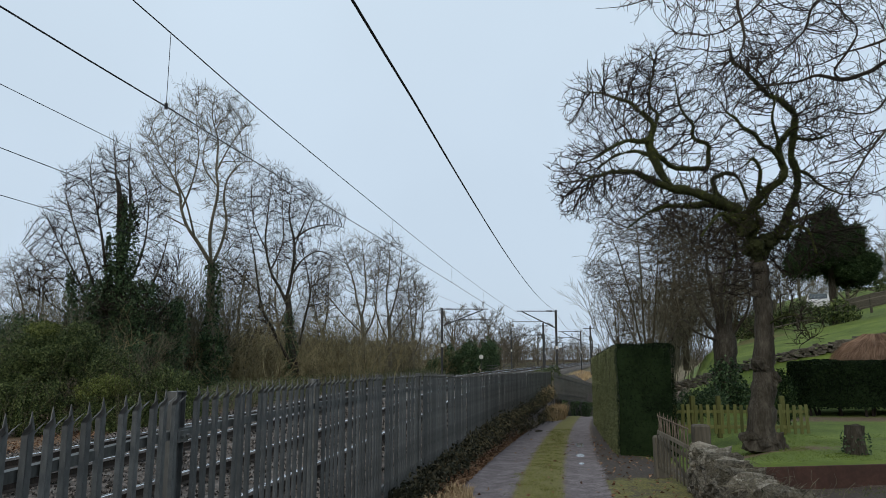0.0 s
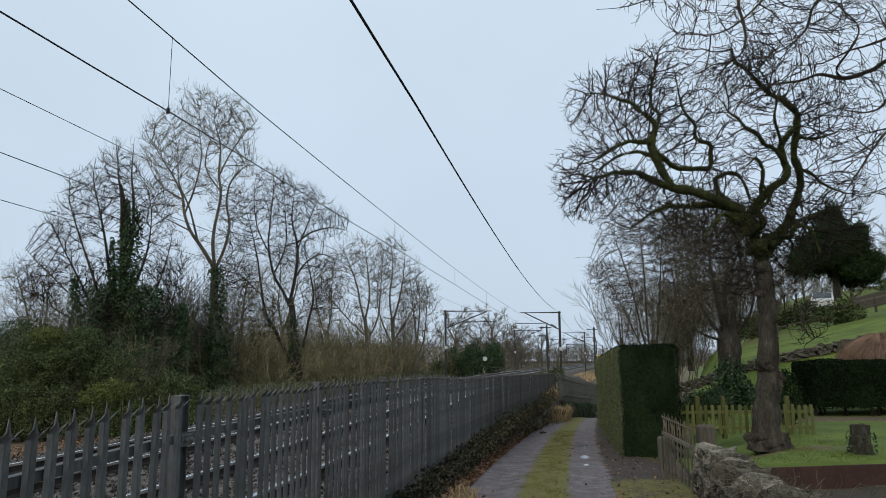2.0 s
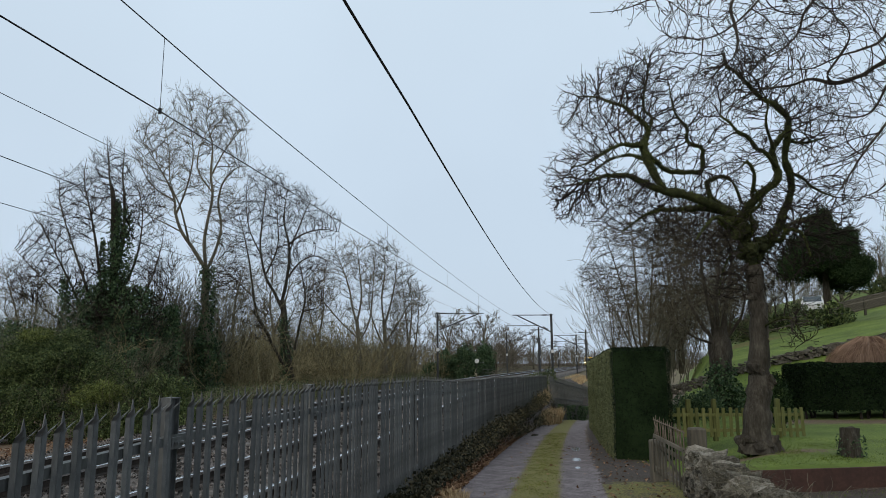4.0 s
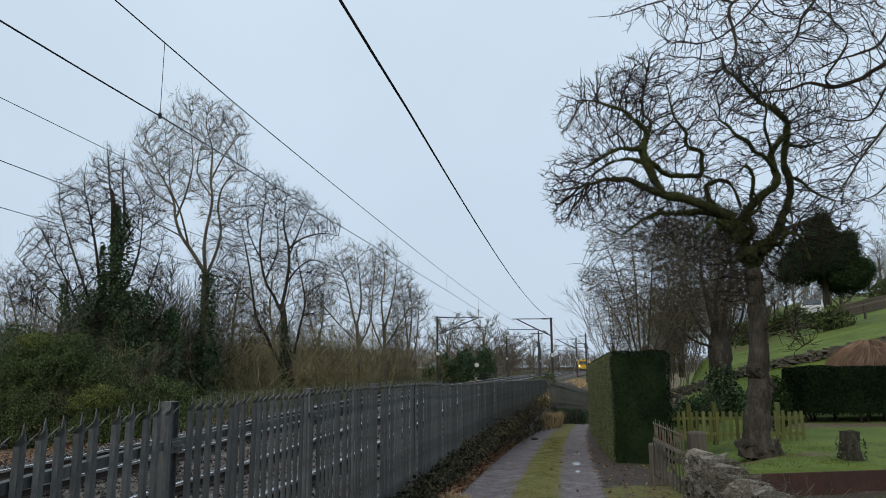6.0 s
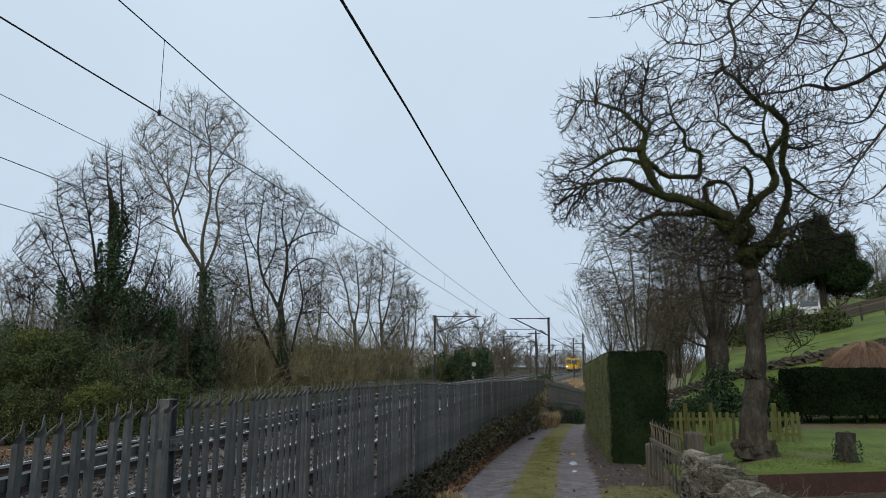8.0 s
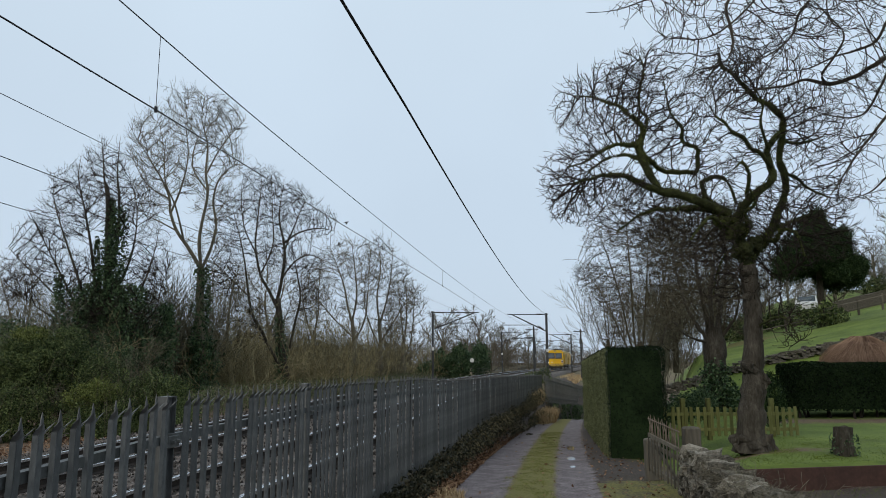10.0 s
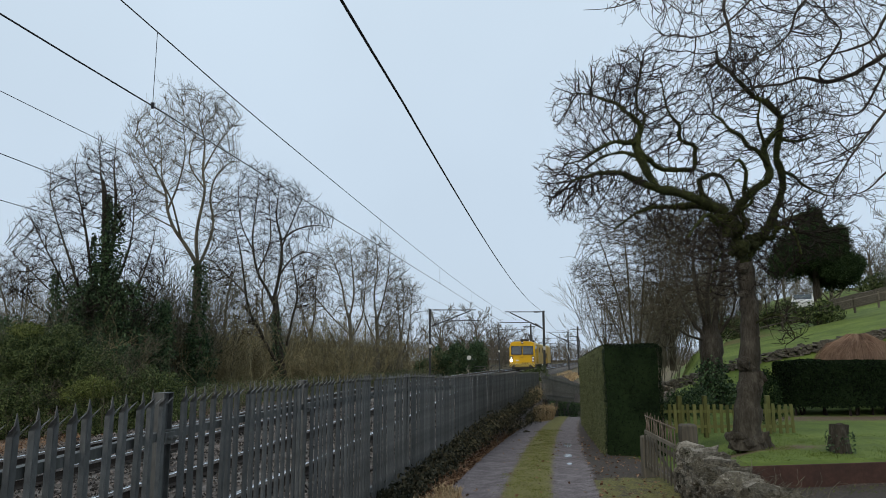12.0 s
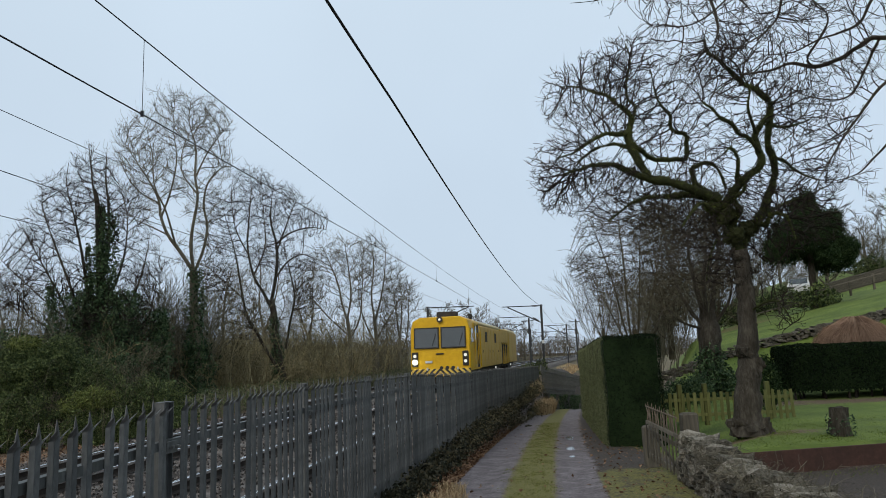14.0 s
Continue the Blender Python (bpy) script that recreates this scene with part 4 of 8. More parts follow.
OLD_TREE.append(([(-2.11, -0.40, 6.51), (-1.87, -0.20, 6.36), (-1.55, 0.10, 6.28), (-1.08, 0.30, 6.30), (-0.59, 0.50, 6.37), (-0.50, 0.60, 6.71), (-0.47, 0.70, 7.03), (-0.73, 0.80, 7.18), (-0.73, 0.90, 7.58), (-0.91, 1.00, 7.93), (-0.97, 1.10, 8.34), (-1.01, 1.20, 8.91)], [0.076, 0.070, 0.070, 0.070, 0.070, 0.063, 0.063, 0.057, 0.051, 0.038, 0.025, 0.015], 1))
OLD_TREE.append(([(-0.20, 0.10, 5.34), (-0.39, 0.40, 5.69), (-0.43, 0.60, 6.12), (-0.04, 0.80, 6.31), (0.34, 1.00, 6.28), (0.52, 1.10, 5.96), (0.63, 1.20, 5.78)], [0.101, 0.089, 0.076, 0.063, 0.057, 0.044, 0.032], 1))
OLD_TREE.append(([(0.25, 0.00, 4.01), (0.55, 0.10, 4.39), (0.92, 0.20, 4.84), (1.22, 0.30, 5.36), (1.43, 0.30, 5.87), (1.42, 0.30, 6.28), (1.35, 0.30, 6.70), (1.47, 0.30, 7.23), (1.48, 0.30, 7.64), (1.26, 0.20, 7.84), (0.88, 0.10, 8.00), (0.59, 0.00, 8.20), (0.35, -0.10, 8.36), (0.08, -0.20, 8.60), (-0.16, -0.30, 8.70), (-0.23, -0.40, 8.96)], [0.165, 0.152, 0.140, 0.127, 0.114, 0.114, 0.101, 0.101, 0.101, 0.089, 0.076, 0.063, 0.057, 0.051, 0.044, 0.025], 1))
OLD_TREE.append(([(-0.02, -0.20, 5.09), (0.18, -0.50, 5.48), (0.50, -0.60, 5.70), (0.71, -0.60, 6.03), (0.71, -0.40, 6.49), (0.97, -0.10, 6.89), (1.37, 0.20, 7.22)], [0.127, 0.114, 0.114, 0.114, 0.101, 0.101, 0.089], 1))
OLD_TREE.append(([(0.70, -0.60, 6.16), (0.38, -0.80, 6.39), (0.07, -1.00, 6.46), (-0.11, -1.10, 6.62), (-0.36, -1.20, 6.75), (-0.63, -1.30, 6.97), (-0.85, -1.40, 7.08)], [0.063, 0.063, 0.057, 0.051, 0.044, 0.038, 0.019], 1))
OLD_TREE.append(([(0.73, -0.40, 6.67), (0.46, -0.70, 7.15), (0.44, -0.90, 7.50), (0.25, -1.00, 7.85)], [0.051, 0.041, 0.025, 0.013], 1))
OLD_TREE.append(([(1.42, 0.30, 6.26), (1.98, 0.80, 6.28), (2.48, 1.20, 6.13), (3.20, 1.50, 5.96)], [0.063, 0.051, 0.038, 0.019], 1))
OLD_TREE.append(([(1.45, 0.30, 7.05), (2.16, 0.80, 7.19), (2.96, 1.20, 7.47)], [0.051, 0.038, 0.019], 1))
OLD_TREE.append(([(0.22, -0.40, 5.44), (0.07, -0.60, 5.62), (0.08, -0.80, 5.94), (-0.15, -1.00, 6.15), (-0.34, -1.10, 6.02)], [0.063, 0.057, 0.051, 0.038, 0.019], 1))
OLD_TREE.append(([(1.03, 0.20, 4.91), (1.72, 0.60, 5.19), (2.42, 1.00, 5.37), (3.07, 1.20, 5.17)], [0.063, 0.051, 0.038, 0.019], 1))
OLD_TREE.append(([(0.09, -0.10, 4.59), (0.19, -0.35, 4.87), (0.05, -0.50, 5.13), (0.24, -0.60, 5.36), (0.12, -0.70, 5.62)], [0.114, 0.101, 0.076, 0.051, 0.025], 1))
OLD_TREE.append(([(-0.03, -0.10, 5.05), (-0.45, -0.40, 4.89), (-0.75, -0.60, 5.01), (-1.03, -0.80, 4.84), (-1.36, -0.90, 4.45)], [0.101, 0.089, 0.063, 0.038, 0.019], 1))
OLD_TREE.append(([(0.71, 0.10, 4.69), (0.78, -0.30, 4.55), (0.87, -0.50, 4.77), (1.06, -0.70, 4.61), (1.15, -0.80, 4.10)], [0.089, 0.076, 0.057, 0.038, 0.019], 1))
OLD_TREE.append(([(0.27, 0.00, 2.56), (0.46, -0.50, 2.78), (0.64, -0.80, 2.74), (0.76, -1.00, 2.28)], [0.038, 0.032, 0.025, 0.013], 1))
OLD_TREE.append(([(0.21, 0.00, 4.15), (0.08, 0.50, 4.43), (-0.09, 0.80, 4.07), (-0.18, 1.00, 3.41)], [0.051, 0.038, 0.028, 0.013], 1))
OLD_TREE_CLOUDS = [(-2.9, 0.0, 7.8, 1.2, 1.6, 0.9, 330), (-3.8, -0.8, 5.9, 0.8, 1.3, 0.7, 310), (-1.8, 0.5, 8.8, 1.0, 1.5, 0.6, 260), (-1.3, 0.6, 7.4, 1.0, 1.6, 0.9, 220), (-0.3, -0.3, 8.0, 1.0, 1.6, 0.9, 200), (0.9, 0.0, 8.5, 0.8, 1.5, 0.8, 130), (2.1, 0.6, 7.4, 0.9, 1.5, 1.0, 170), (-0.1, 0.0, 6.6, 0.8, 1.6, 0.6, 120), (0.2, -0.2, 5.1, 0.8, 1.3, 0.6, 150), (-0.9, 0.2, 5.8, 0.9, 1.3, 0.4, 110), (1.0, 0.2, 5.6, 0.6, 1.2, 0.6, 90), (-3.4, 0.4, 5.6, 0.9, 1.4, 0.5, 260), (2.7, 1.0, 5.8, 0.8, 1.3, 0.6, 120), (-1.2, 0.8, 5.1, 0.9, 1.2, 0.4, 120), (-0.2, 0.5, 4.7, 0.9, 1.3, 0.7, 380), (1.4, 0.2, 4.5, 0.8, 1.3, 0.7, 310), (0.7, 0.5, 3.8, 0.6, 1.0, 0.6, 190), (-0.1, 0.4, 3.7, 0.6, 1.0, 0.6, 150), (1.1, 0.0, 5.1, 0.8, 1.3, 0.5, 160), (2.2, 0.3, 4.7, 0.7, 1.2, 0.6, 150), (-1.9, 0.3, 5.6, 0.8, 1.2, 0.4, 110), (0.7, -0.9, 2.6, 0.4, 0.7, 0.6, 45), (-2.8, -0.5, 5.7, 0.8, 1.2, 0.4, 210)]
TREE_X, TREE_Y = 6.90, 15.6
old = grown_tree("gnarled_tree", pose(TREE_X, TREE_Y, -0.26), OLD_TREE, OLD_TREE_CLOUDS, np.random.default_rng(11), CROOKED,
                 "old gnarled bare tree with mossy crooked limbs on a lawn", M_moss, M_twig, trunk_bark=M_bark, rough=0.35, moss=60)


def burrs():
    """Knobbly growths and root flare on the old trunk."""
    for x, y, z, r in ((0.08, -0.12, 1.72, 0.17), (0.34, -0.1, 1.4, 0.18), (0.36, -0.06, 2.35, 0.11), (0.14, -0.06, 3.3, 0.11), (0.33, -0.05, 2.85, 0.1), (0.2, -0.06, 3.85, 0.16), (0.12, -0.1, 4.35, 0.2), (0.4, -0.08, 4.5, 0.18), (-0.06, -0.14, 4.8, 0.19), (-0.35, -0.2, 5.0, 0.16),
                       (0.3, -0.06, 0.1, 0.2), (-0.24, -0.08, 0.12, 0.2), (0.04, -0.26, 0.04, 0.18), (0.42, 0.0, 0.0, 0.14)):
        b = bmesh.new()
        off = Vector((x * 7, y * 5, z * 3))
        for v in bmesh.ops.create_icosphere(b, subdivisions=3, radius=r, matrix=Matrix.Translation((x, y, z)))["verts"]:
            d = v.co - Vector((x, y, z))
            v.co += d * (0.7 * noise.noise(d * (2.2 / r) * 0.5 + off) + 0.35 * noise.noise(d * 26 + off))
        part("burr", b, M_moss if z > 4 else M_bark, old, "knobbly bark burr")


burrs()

# a second old tree stands beside the garden, and its long boughs hang over it
OVERHANG = []
OVERHANG.append(([(-0.46, 0.00, -0.14), (-0.00, 0.00, 2.68), (0.26, 0.00, 5.16), (0.60, 0.00, 8.25)], [0.441, 0.336, 0.294, 0.189], 0))
OVERHANG.append(([(0.26, 0.00, 5.16), (-0.80, 0.30, 6.73), (-1.77, 0.50, 7.77), (-2.58, 0.60, 8.18), (-3.03, 0.70, 7.98), (-3.43, 0.80, 7.77), (-3.92, 0.80, 7.61), (-4.32, 0.90, 7.77), (-4.75, 1.00, 7.69), (-5.18, 1.10, 7.65), (-5.44, 1.20, 7.64), (-5.97, 1.30, 7.22)], [0.189, 0.136, 0.105, 0.089, 0.079, 0.073, 0.079, 0.052, 0.047, 0.040, 0.031, 0.013], 1))
OVERHANG.append(([(-3.98, 0.80, 7.62), (-4.16, 0.60, 7.75), (-3.99, 0.40, 8.08), (-3.87, 0.20, 8.41), (-4.27, 0.00, 8.73), (-4.80, -0.20, 9.10)], [0.052, 0.042, 0.037, 0.031, 0.023, 0.016], 1))
OVERHANG.append(([(0.42, 0.00, 6.62), (-1.08, -0.40, 8.99), (-2.89, -0.70, 9.40), (-4.64, -0.90, 9.16), (-5.97, -1.00, 8.87), (-6.77, -1.10, 8.48), (-6.78, -1.10, 7.93), (-6.75, -1.10, 7.58), (-6.89, -1.10, 7.30)], [0.168, 0.126, 0.094, 0.073, 0.063, 0.052, 0.042, 0.031, 0.016], 1))
OVERHANG.append(([(-5.97, -1.00, 8.87), (-6.40, -0.70, 8.36), (-6.98, -0.50, 8.01), (-7.70, -0.40, 8.06)], [0.042, 0.031, 0.023, 0.010], 1))
OVERHANG.append(([(-4.64, -0.90, 9.16), (-5.11, -0.50, 8.58), (-5.26, -0.30, 8.11), (-5.85, -0.10, 7.74), (-6.59, 0.00, 7.66)], [0.052, 0.042, 0.031, 0.021, 0.010], 1))
OVERHANG.append(([(-6.77, -1.10, 8.48), (-7.46, -1.30, 8.53), (-8.35, -1.50, 8.26), (-8.99, -1.60, 7.99), (-9.56, -1.70, 7.88)], [0.042, 0.031, 0.021, 0.013, 0.007], 1))
OVERHANG.append(([(0.59, 0.00, 7.78), (0.10, 0.40, 11.23), (-1.14, 0.80, 12.46), (-3.22, 1.10, 12.14), (-5.07, 1.30, 11.31), (-6.59, 1.40, 10.55)], [0.147, 0.105, 0.073, 0.052, 0.031, 0.016], 1))
OVERHANG.append(([(-1.77, 0.50, 7.77), (-2.86, 0.20, 7.04), (-3.64, 0.00, 6.28), (-4.23, -0.20, 5.65), (-4.72, -0.30, 5.03), (-5.07, -0.40, 4.73)], [0.063, 0.052, 0.042, 0.031, 0.021, 0.010], 1))
OVERHANG.append(([(-0.80, 0.30, 6.73), (-1.73, 0.90, 6.58), (-2.48, 1.30, 5.85), (-2.87, 1.50, 5.47), (-3.43, 1.70, 5.34)], [0.073, 0.052, 0.037, 0.025, 0.010], 1))
OVERHANG.append(([(-2.89, -0.70, 9.40), (-3.25, -0.30, 8.57), (-3.45, 0.00, 8.14), (-4.11, 0.20, 7.97), (-4.64, 0.30, 7.74), (-5.16, 0.40, 7.75)], [0.063, 0.052, 0.042, 0.031, 0.021, 0.010], 1))
OVERHANG.append(([(-2.58, 0.60, 8.18), (-2.88, 1.00, 7.36), (-3.14, 1.20, 7.06), (-3.80, 1.30, 7.16), (-4.32, 1.40, 7.51)], [0.052, 0.042, 0.031, 0.021, 0.010], 1))
OVERHANG.append(([(0.47, 0.00, 6.62), (2.81, 0.40, 8.94), (4.95, 0.80, 10.58), (6.50, 1.00, 11.11)], [0.126, 0.094, 0.052, 0.021], 1))
OVERHANG_CLOUDS = [(-7.4, -0.9, 8.1, 0.8, 1.0, 0.4, 170), (-5.9, -0.6, 8.2, 0.9, 1.2, 0.6, 240), (-4.6, -0.3, 8.3, 0.9, 1.3, 0.6, 260), (-3.5, 0.6, 7.4, 0.6, 1.2, 0.6, 170), (-4.4, 1.0, 7.4, 0.7, 1.0, 0.5, 110), (-4.1, 0.2, 5.9, 0.5, 1.0, 0.7, 110), (-3.4, 1.0, 5.3, 0.5, 0.8, 0.3, 50), (-5.7, 0.0, 10.1, 1.8, 1.4, 0.6, 120), (-3.3, 0.0, 10.2, 1.5, 1.6, 0.8, 130), (-1.9, 0.0, 9.0, 1.4, 1.8, 1.6, 150), (-8.6, -1.5, 8.1, 0.7, 0.5, 0.2, 40), (-6.7, -0.5, 7.4, 0.7, 1.0, 0.4, 110), (3.8, 0.5, 9.5, 1.5, 1.8, 1.3, 80)]
grown_tree("overhanging_tree", pose(12.2, 12.9, -0.3), OVERHANG, OVERHANG_CLOUDS, np.random.default_rng(21), LONG,
           "bare tree with long dark boughs reaching over the garden", M_bark, M_twig, rough=0.2)

# woodland beyond the railway
IVY_TREE = []
IVY_TREE.append(([(0.42, 0.00, -0.83), (0.12, 0.00, 2.55), (-0.09, 0.00, 4.68), (-0.22, 0.00, 6.86), (-0.43, 0.00, 9.37), (-0.60, 0.00, 10.21)], [0.322, 0.268, 0.242, 0.215, 0.161, 0.107], 0))
IVY_TREE.append(([(-0.43, 0.00, 9.37), (-0.80, 0.20, 10.55), (-1.04, 0.40, 11.76), (-1.24, 0.50, 12.67)], [0.107, 0.081, 0.043, 0.019], 1))
IVY_TREE.append(([(-0.08, 0.00, 6.04), (0.29, -0.30, 7.36), (0.28, -0.40, 9.27), (0.10, -0.40, 10.67), (0.06, -0.30, 12.12)], [0.161, 0.148, 0.121, 0.067, 0.021], 1))
IVY_TREE.append(([(-0.17, 0.00, 3.61), (-0.86, 0.30, 5.25), (-1.33, 0.50, 7.22), (-1.84, 0.70, 8.96), (-2.36, 0.80, 10.71), (-2.37, 0.90, 11.92)], [0.161, 0.134, 0.121, 0.081, 0.048, 0.019], 1))
IVY_TREE.append(([(-0.16, 0.00, 3.08), (-0.86, -0.40, 4.38), (-1.37, -0.70, 5.94), (-1.87, -1.00, 7.50), (-2.35, -1.20, 9.08), (-2.41, -1.30, 10.42)], [0.134, 0.121, 0.107, 0.070, 0.038, 0.016], 1))
IVY_TREE.append(([(-0.27, 0.00, 2.81), (-1.53, 0.50, 3.77), (-2.49, 0.80, 5.31), (-3.57, 1.00, 7.02), (-4.51, 1.20, 8.49), (-5.02, 1.30, 9.32)], [0.134, 0.107, 0.094, 0.059, 0.032, 0.013], 1))
IVY_TREE.append(([(-1.03, -0.20, 3.60), (-2.25, -0.60, 4.76), (-3.08, -0.90, 5.65), (-3.83, -1.10, 6.42), (-4.26, -1.20, 6.93)], [0.094, 0.075, 0.054, 0.030, 0.013], 1))
IVY_TREE.append(([(-1.38, 0.30, 3.22), (-3.14, 0.70, 3.92), (-4.47, 1.00, 4.64), (-5.83, 1.30, 5.36)], [0.081, 0.064, 0.043, 0.019], 1))
IVY_TREE.append(([(-0.03, 0.00, 4.68), (0.41, 0.40, 5.81), (0.71, 0.60, 7.52), (0.62, 0.80, 9.27), (0.14, 0.90, 10.74)], [0.134, 0.107, 0.075, 0.043, 0.019], 1))
IVY_TREE.append(([(0.09, 0.00, 3.34), (1.26, -0.40, 4.38), (1.92, -0.60, 5.69), (2.32, -0.80, 7.00), (2.44, -0.90, 7.79)], [0.134, 0.107, 0.075, 0.038, 0.016], 1))
IVY_TREE.append(([(0.15, 0.00, 2.55), (1.22, 0.50, 3.37), (1.90, 0.70, 4.20), (2.07, 0.80, 5.31), (2.33, 0.90, 6.30)], [0.107, 0.081, 0.059, 0.038, 0.016], 1))
IVY_TREE_CLOUDS = [(-0.7, 0.0, 10.2, 1.2, 1.6, 2.1, 260), (-2.1, 0.0, 9.1, 1.2, 1.6, 2.0, 240), (-3.4, 0.0, 7.1, 1.2, 1.4, 1.7, 190), (-4.2, 0.0, 5.5, 1.1, 1.2, 1.3, 100), (0.7, 0.0, 8.8, 1.1, 1.4, 1.9, 160), (1.8, 0.0, 6.3, 1.1, 1.4, 1.6, 150), (-1.3, 0.0, 5.8, 1.6, 1.6, 1.3, 90), (0.6, -0.3, 3.6, 2.1, 1.4, 1.6, 460), (1.3, 0.2, 5.5, 1.2, 1.3, 1.3, 190), (-1.1, -0.3, 2.3, 1.6, 1.2, 1.3, 90)]
grown_tree("ivy_clad_tree", pose(-15.3, 33, 0.0), IVY_TREE, IVY_TREE_CLOUDS, np.random.default_rng(31), UPSWEPT,
           "bare tree wrapped in dark ivy with fine upswept twigs", M_bark, M_twig,
           ivy=[((-0.1, 0, 0), (-0.2, 0, 6), 1.1, 0.6, 6500), ((-0.2, 0, 5.6), (-0.25, 0, 9.4), 0.5, 0.14, 2000), ((0.25, -0.3, 3), (0.32, -0.4, 8.9), 0.6, 0.36, 3600), ((1.2, -0.5, -0.5), (1.2, -0.3, 5.2), 1.5, 0.7, 8000), ((-1.4, -0.6, -0.5), (-1.0, -0.4, 5.2), 1.3, 0.6, 5600), ((2.6, 0.3, -0.5), (2.5, 0.6, 4.4), 0.8, 0.4, 2600),
                ((-0.8, 0.4, 2), (-1.1, 0.6, 7.6), 0.4, 0.12, 1500), ((-1.9, -0.4, 1.4), (-2.1, -0.7, 5.6), 0.5, 0.2, 1700), ((2.2, 0.6, 0), (2.5, 0.8, 4.2), 0.6, 0.25, 1500)])
POPLAR = []
POPLAR.append(([(0.35, 0.00, -1.00), (0.05, 0.00, 2.63), (-0.16, 0.00, 4.96), (-0.18, 0.00, 6.50)], [0.322, 0.263, 0.263, 0.263], 0))
POPLAR.append(([(-0.18, 0.00, 6.44), (-0.99, 0.20, 7.61), (-1.72, 0.40, 8.56), (-2.14, 0.50, 9.57), (-2.33, 0.60, 10.53), (-2.92, 0.70, 11.65), (-3.65, 0.80, 12.73), (-4.32, 0.90, 13.80)], [0.205, 0.190, 0.161, 0.146, 0.117, 0.088, 0.053, 0.020], 1))
POPLAR.append(([(-0.18, 0.00, 6.44), (-0.26, -0.30, 7.74), (-0.14, -0.40, 8.83), (0.11, -0.50, 10.26), (-0.04, -0.50, 11.48), (-0.06, -0.40, 13.06), (-0.47, -0.30, 14.50), (-0.42, -0.20, 15.82)], [0.176, 0.176, 0.146, 0.132, 0.117, 0.082, 0.047, 0.020], 1))
POPLAR.append(([(-0.15, 0.00, 6.50), (0.17, 0.30, 7.63), (0.32, 0.50, 8.89), (0.07, 0.60, 10.21), (0.28, 0.70, 11.43), (0.96, 0.80, 12.22), (1.45, 0.90, 12.32)], [0.161, 0.146, 0.132, 0.111, 0.082, 0.047, 0.023], 1))
POPLAR.append(([(-2.14, 0.50, 9.51), (-1.50, 0.10, 10.87), (-1.16, -0.10, 12.52), (-1.34, -0.20, 14.22), (-1.25, -0.30, 15.46)], [0.117, 0.088, 0.059, 0.035, 0.018], 1))
POPLAR.append(([(-1.22, 0.20, 7.91), (-1.55, -0.40, 9.67), (-2.05, -0.70, 10.97), (-2.13, -0.90, 12.59), (-2.49, -1.00, 14.25)], [0.117, 0.088, 0.064, 0.041, 0.018], 1))
POPLAR.append(([(0.02, -0.50, 11.48), (0.66, -0.80, 12.56), (1.27, -1.00, 13.32), (2.01, -1.10, 14.12)], [0.088, 0.064, 0.038, 0.015], 1))
POPLAR.append(([(-2.32, 0.60, 10.37), (-3.53, 1.00, 11.10), (-4.41, 1.20, 12.27), (-4.91, 1.30, 13.60)], [0.076, 0.059, 0.035, 0.015], 1))
POPLAR.append(([(-1.72, 0.40, 8.56), (-2.59, 0.10, 9.02), (-3.24, -0.20, 9.35), (-3.70, -0.40, 9.98)], [0.088, 0.059, 0.035, 0.015], 1))
POPLAR.append(([(0.04, -0.50, 10.56), (-0.92, 0.00, 11.93), (-0.86, 0.30, 13.60), (-0.03, 0.50, 15.28)], [0.088, 0.064, 0.041, 0.018], 1))
POPLAR_CLOUDS = [(-3.3, 0.4, 13.3, 1.4, 1.5, 1.9, 260), (-1.3, 0.0, 14.1, 1.5, 1.6, 1.9, 260), (0.4, -0.3, 14.2, 1.5, 1.5, 1.5, 230), (-2.0, 0.2, 11.4, 1.8, 1.6, 1.3, 150), (0.9, 0.4, 12.5, 0.9, 1.2, 1.3, 110), (-3.1, 0.2, 10.1, 1.1, 1.2, 1.3, 90), (0.2, 0.2, 10.4, 1.0, 1.2, 1.8, 80), (-0.1, 0.2, 7.4, 1.2, 1.2, 1.2, 50), (-1.4, 0.0, 15.9, 1.2, 1.0, 0.4, 30)]
grown_tree("tall_poplar", pose(-11.9, 36, 0.0), POPLAR, POPLAR_CLOUDS, np.random.default_rng(32), UPSWEPT,
           "tall bare grey-barked tree with ivy round its lower trunk", M_twig_pale, M_twig_pale,
           ivy=[((0.1, 0, -0.6), (0, 0, 2.8), 0.95, 0.75, 5600), ((0, 0, 2.4), (-0.1, 0, 6.6), 0.65, 0.34, 2600)])
SPREADING = []
SPREADING.append(([(0.74, 0.00, -0.58), (0.13, 0.00, 2.47), (-0.08, 0.00, 4.50), (-0.25, 0.00, 5.45)], [0.307, 0.256, 0.239, 0.239], 0))
SPREADING.append(([(-0.24, 0.00, 5.35), (-0.05, 0.20, 6.58), (0.05, 0.30, 7.92), (-0.04, 0.40, 9.00), (-0.39, 0.50, 10.34), (-0.35, 0.60, 11.81), (-0.23, 0.70, 12.75)], [0.205, 0.188, 0.171, 0.137, 0.089, 0.048, 0.020], 1))
SPREADING.append(([(-0.08, 0.00, 4.56), (-0.60, -0.30, 5.77), (-1.17, -0.50, 6.84), (-1.49, -0.70, 8.53), (-1.40, -0.80, 10.24), (-1.24, -0.90, 12.15), (-1.34, -1.00, 13.36)], [0.188, 0.171, 0.143, 0.109, 0.075, 0.041, 0.017], 1))
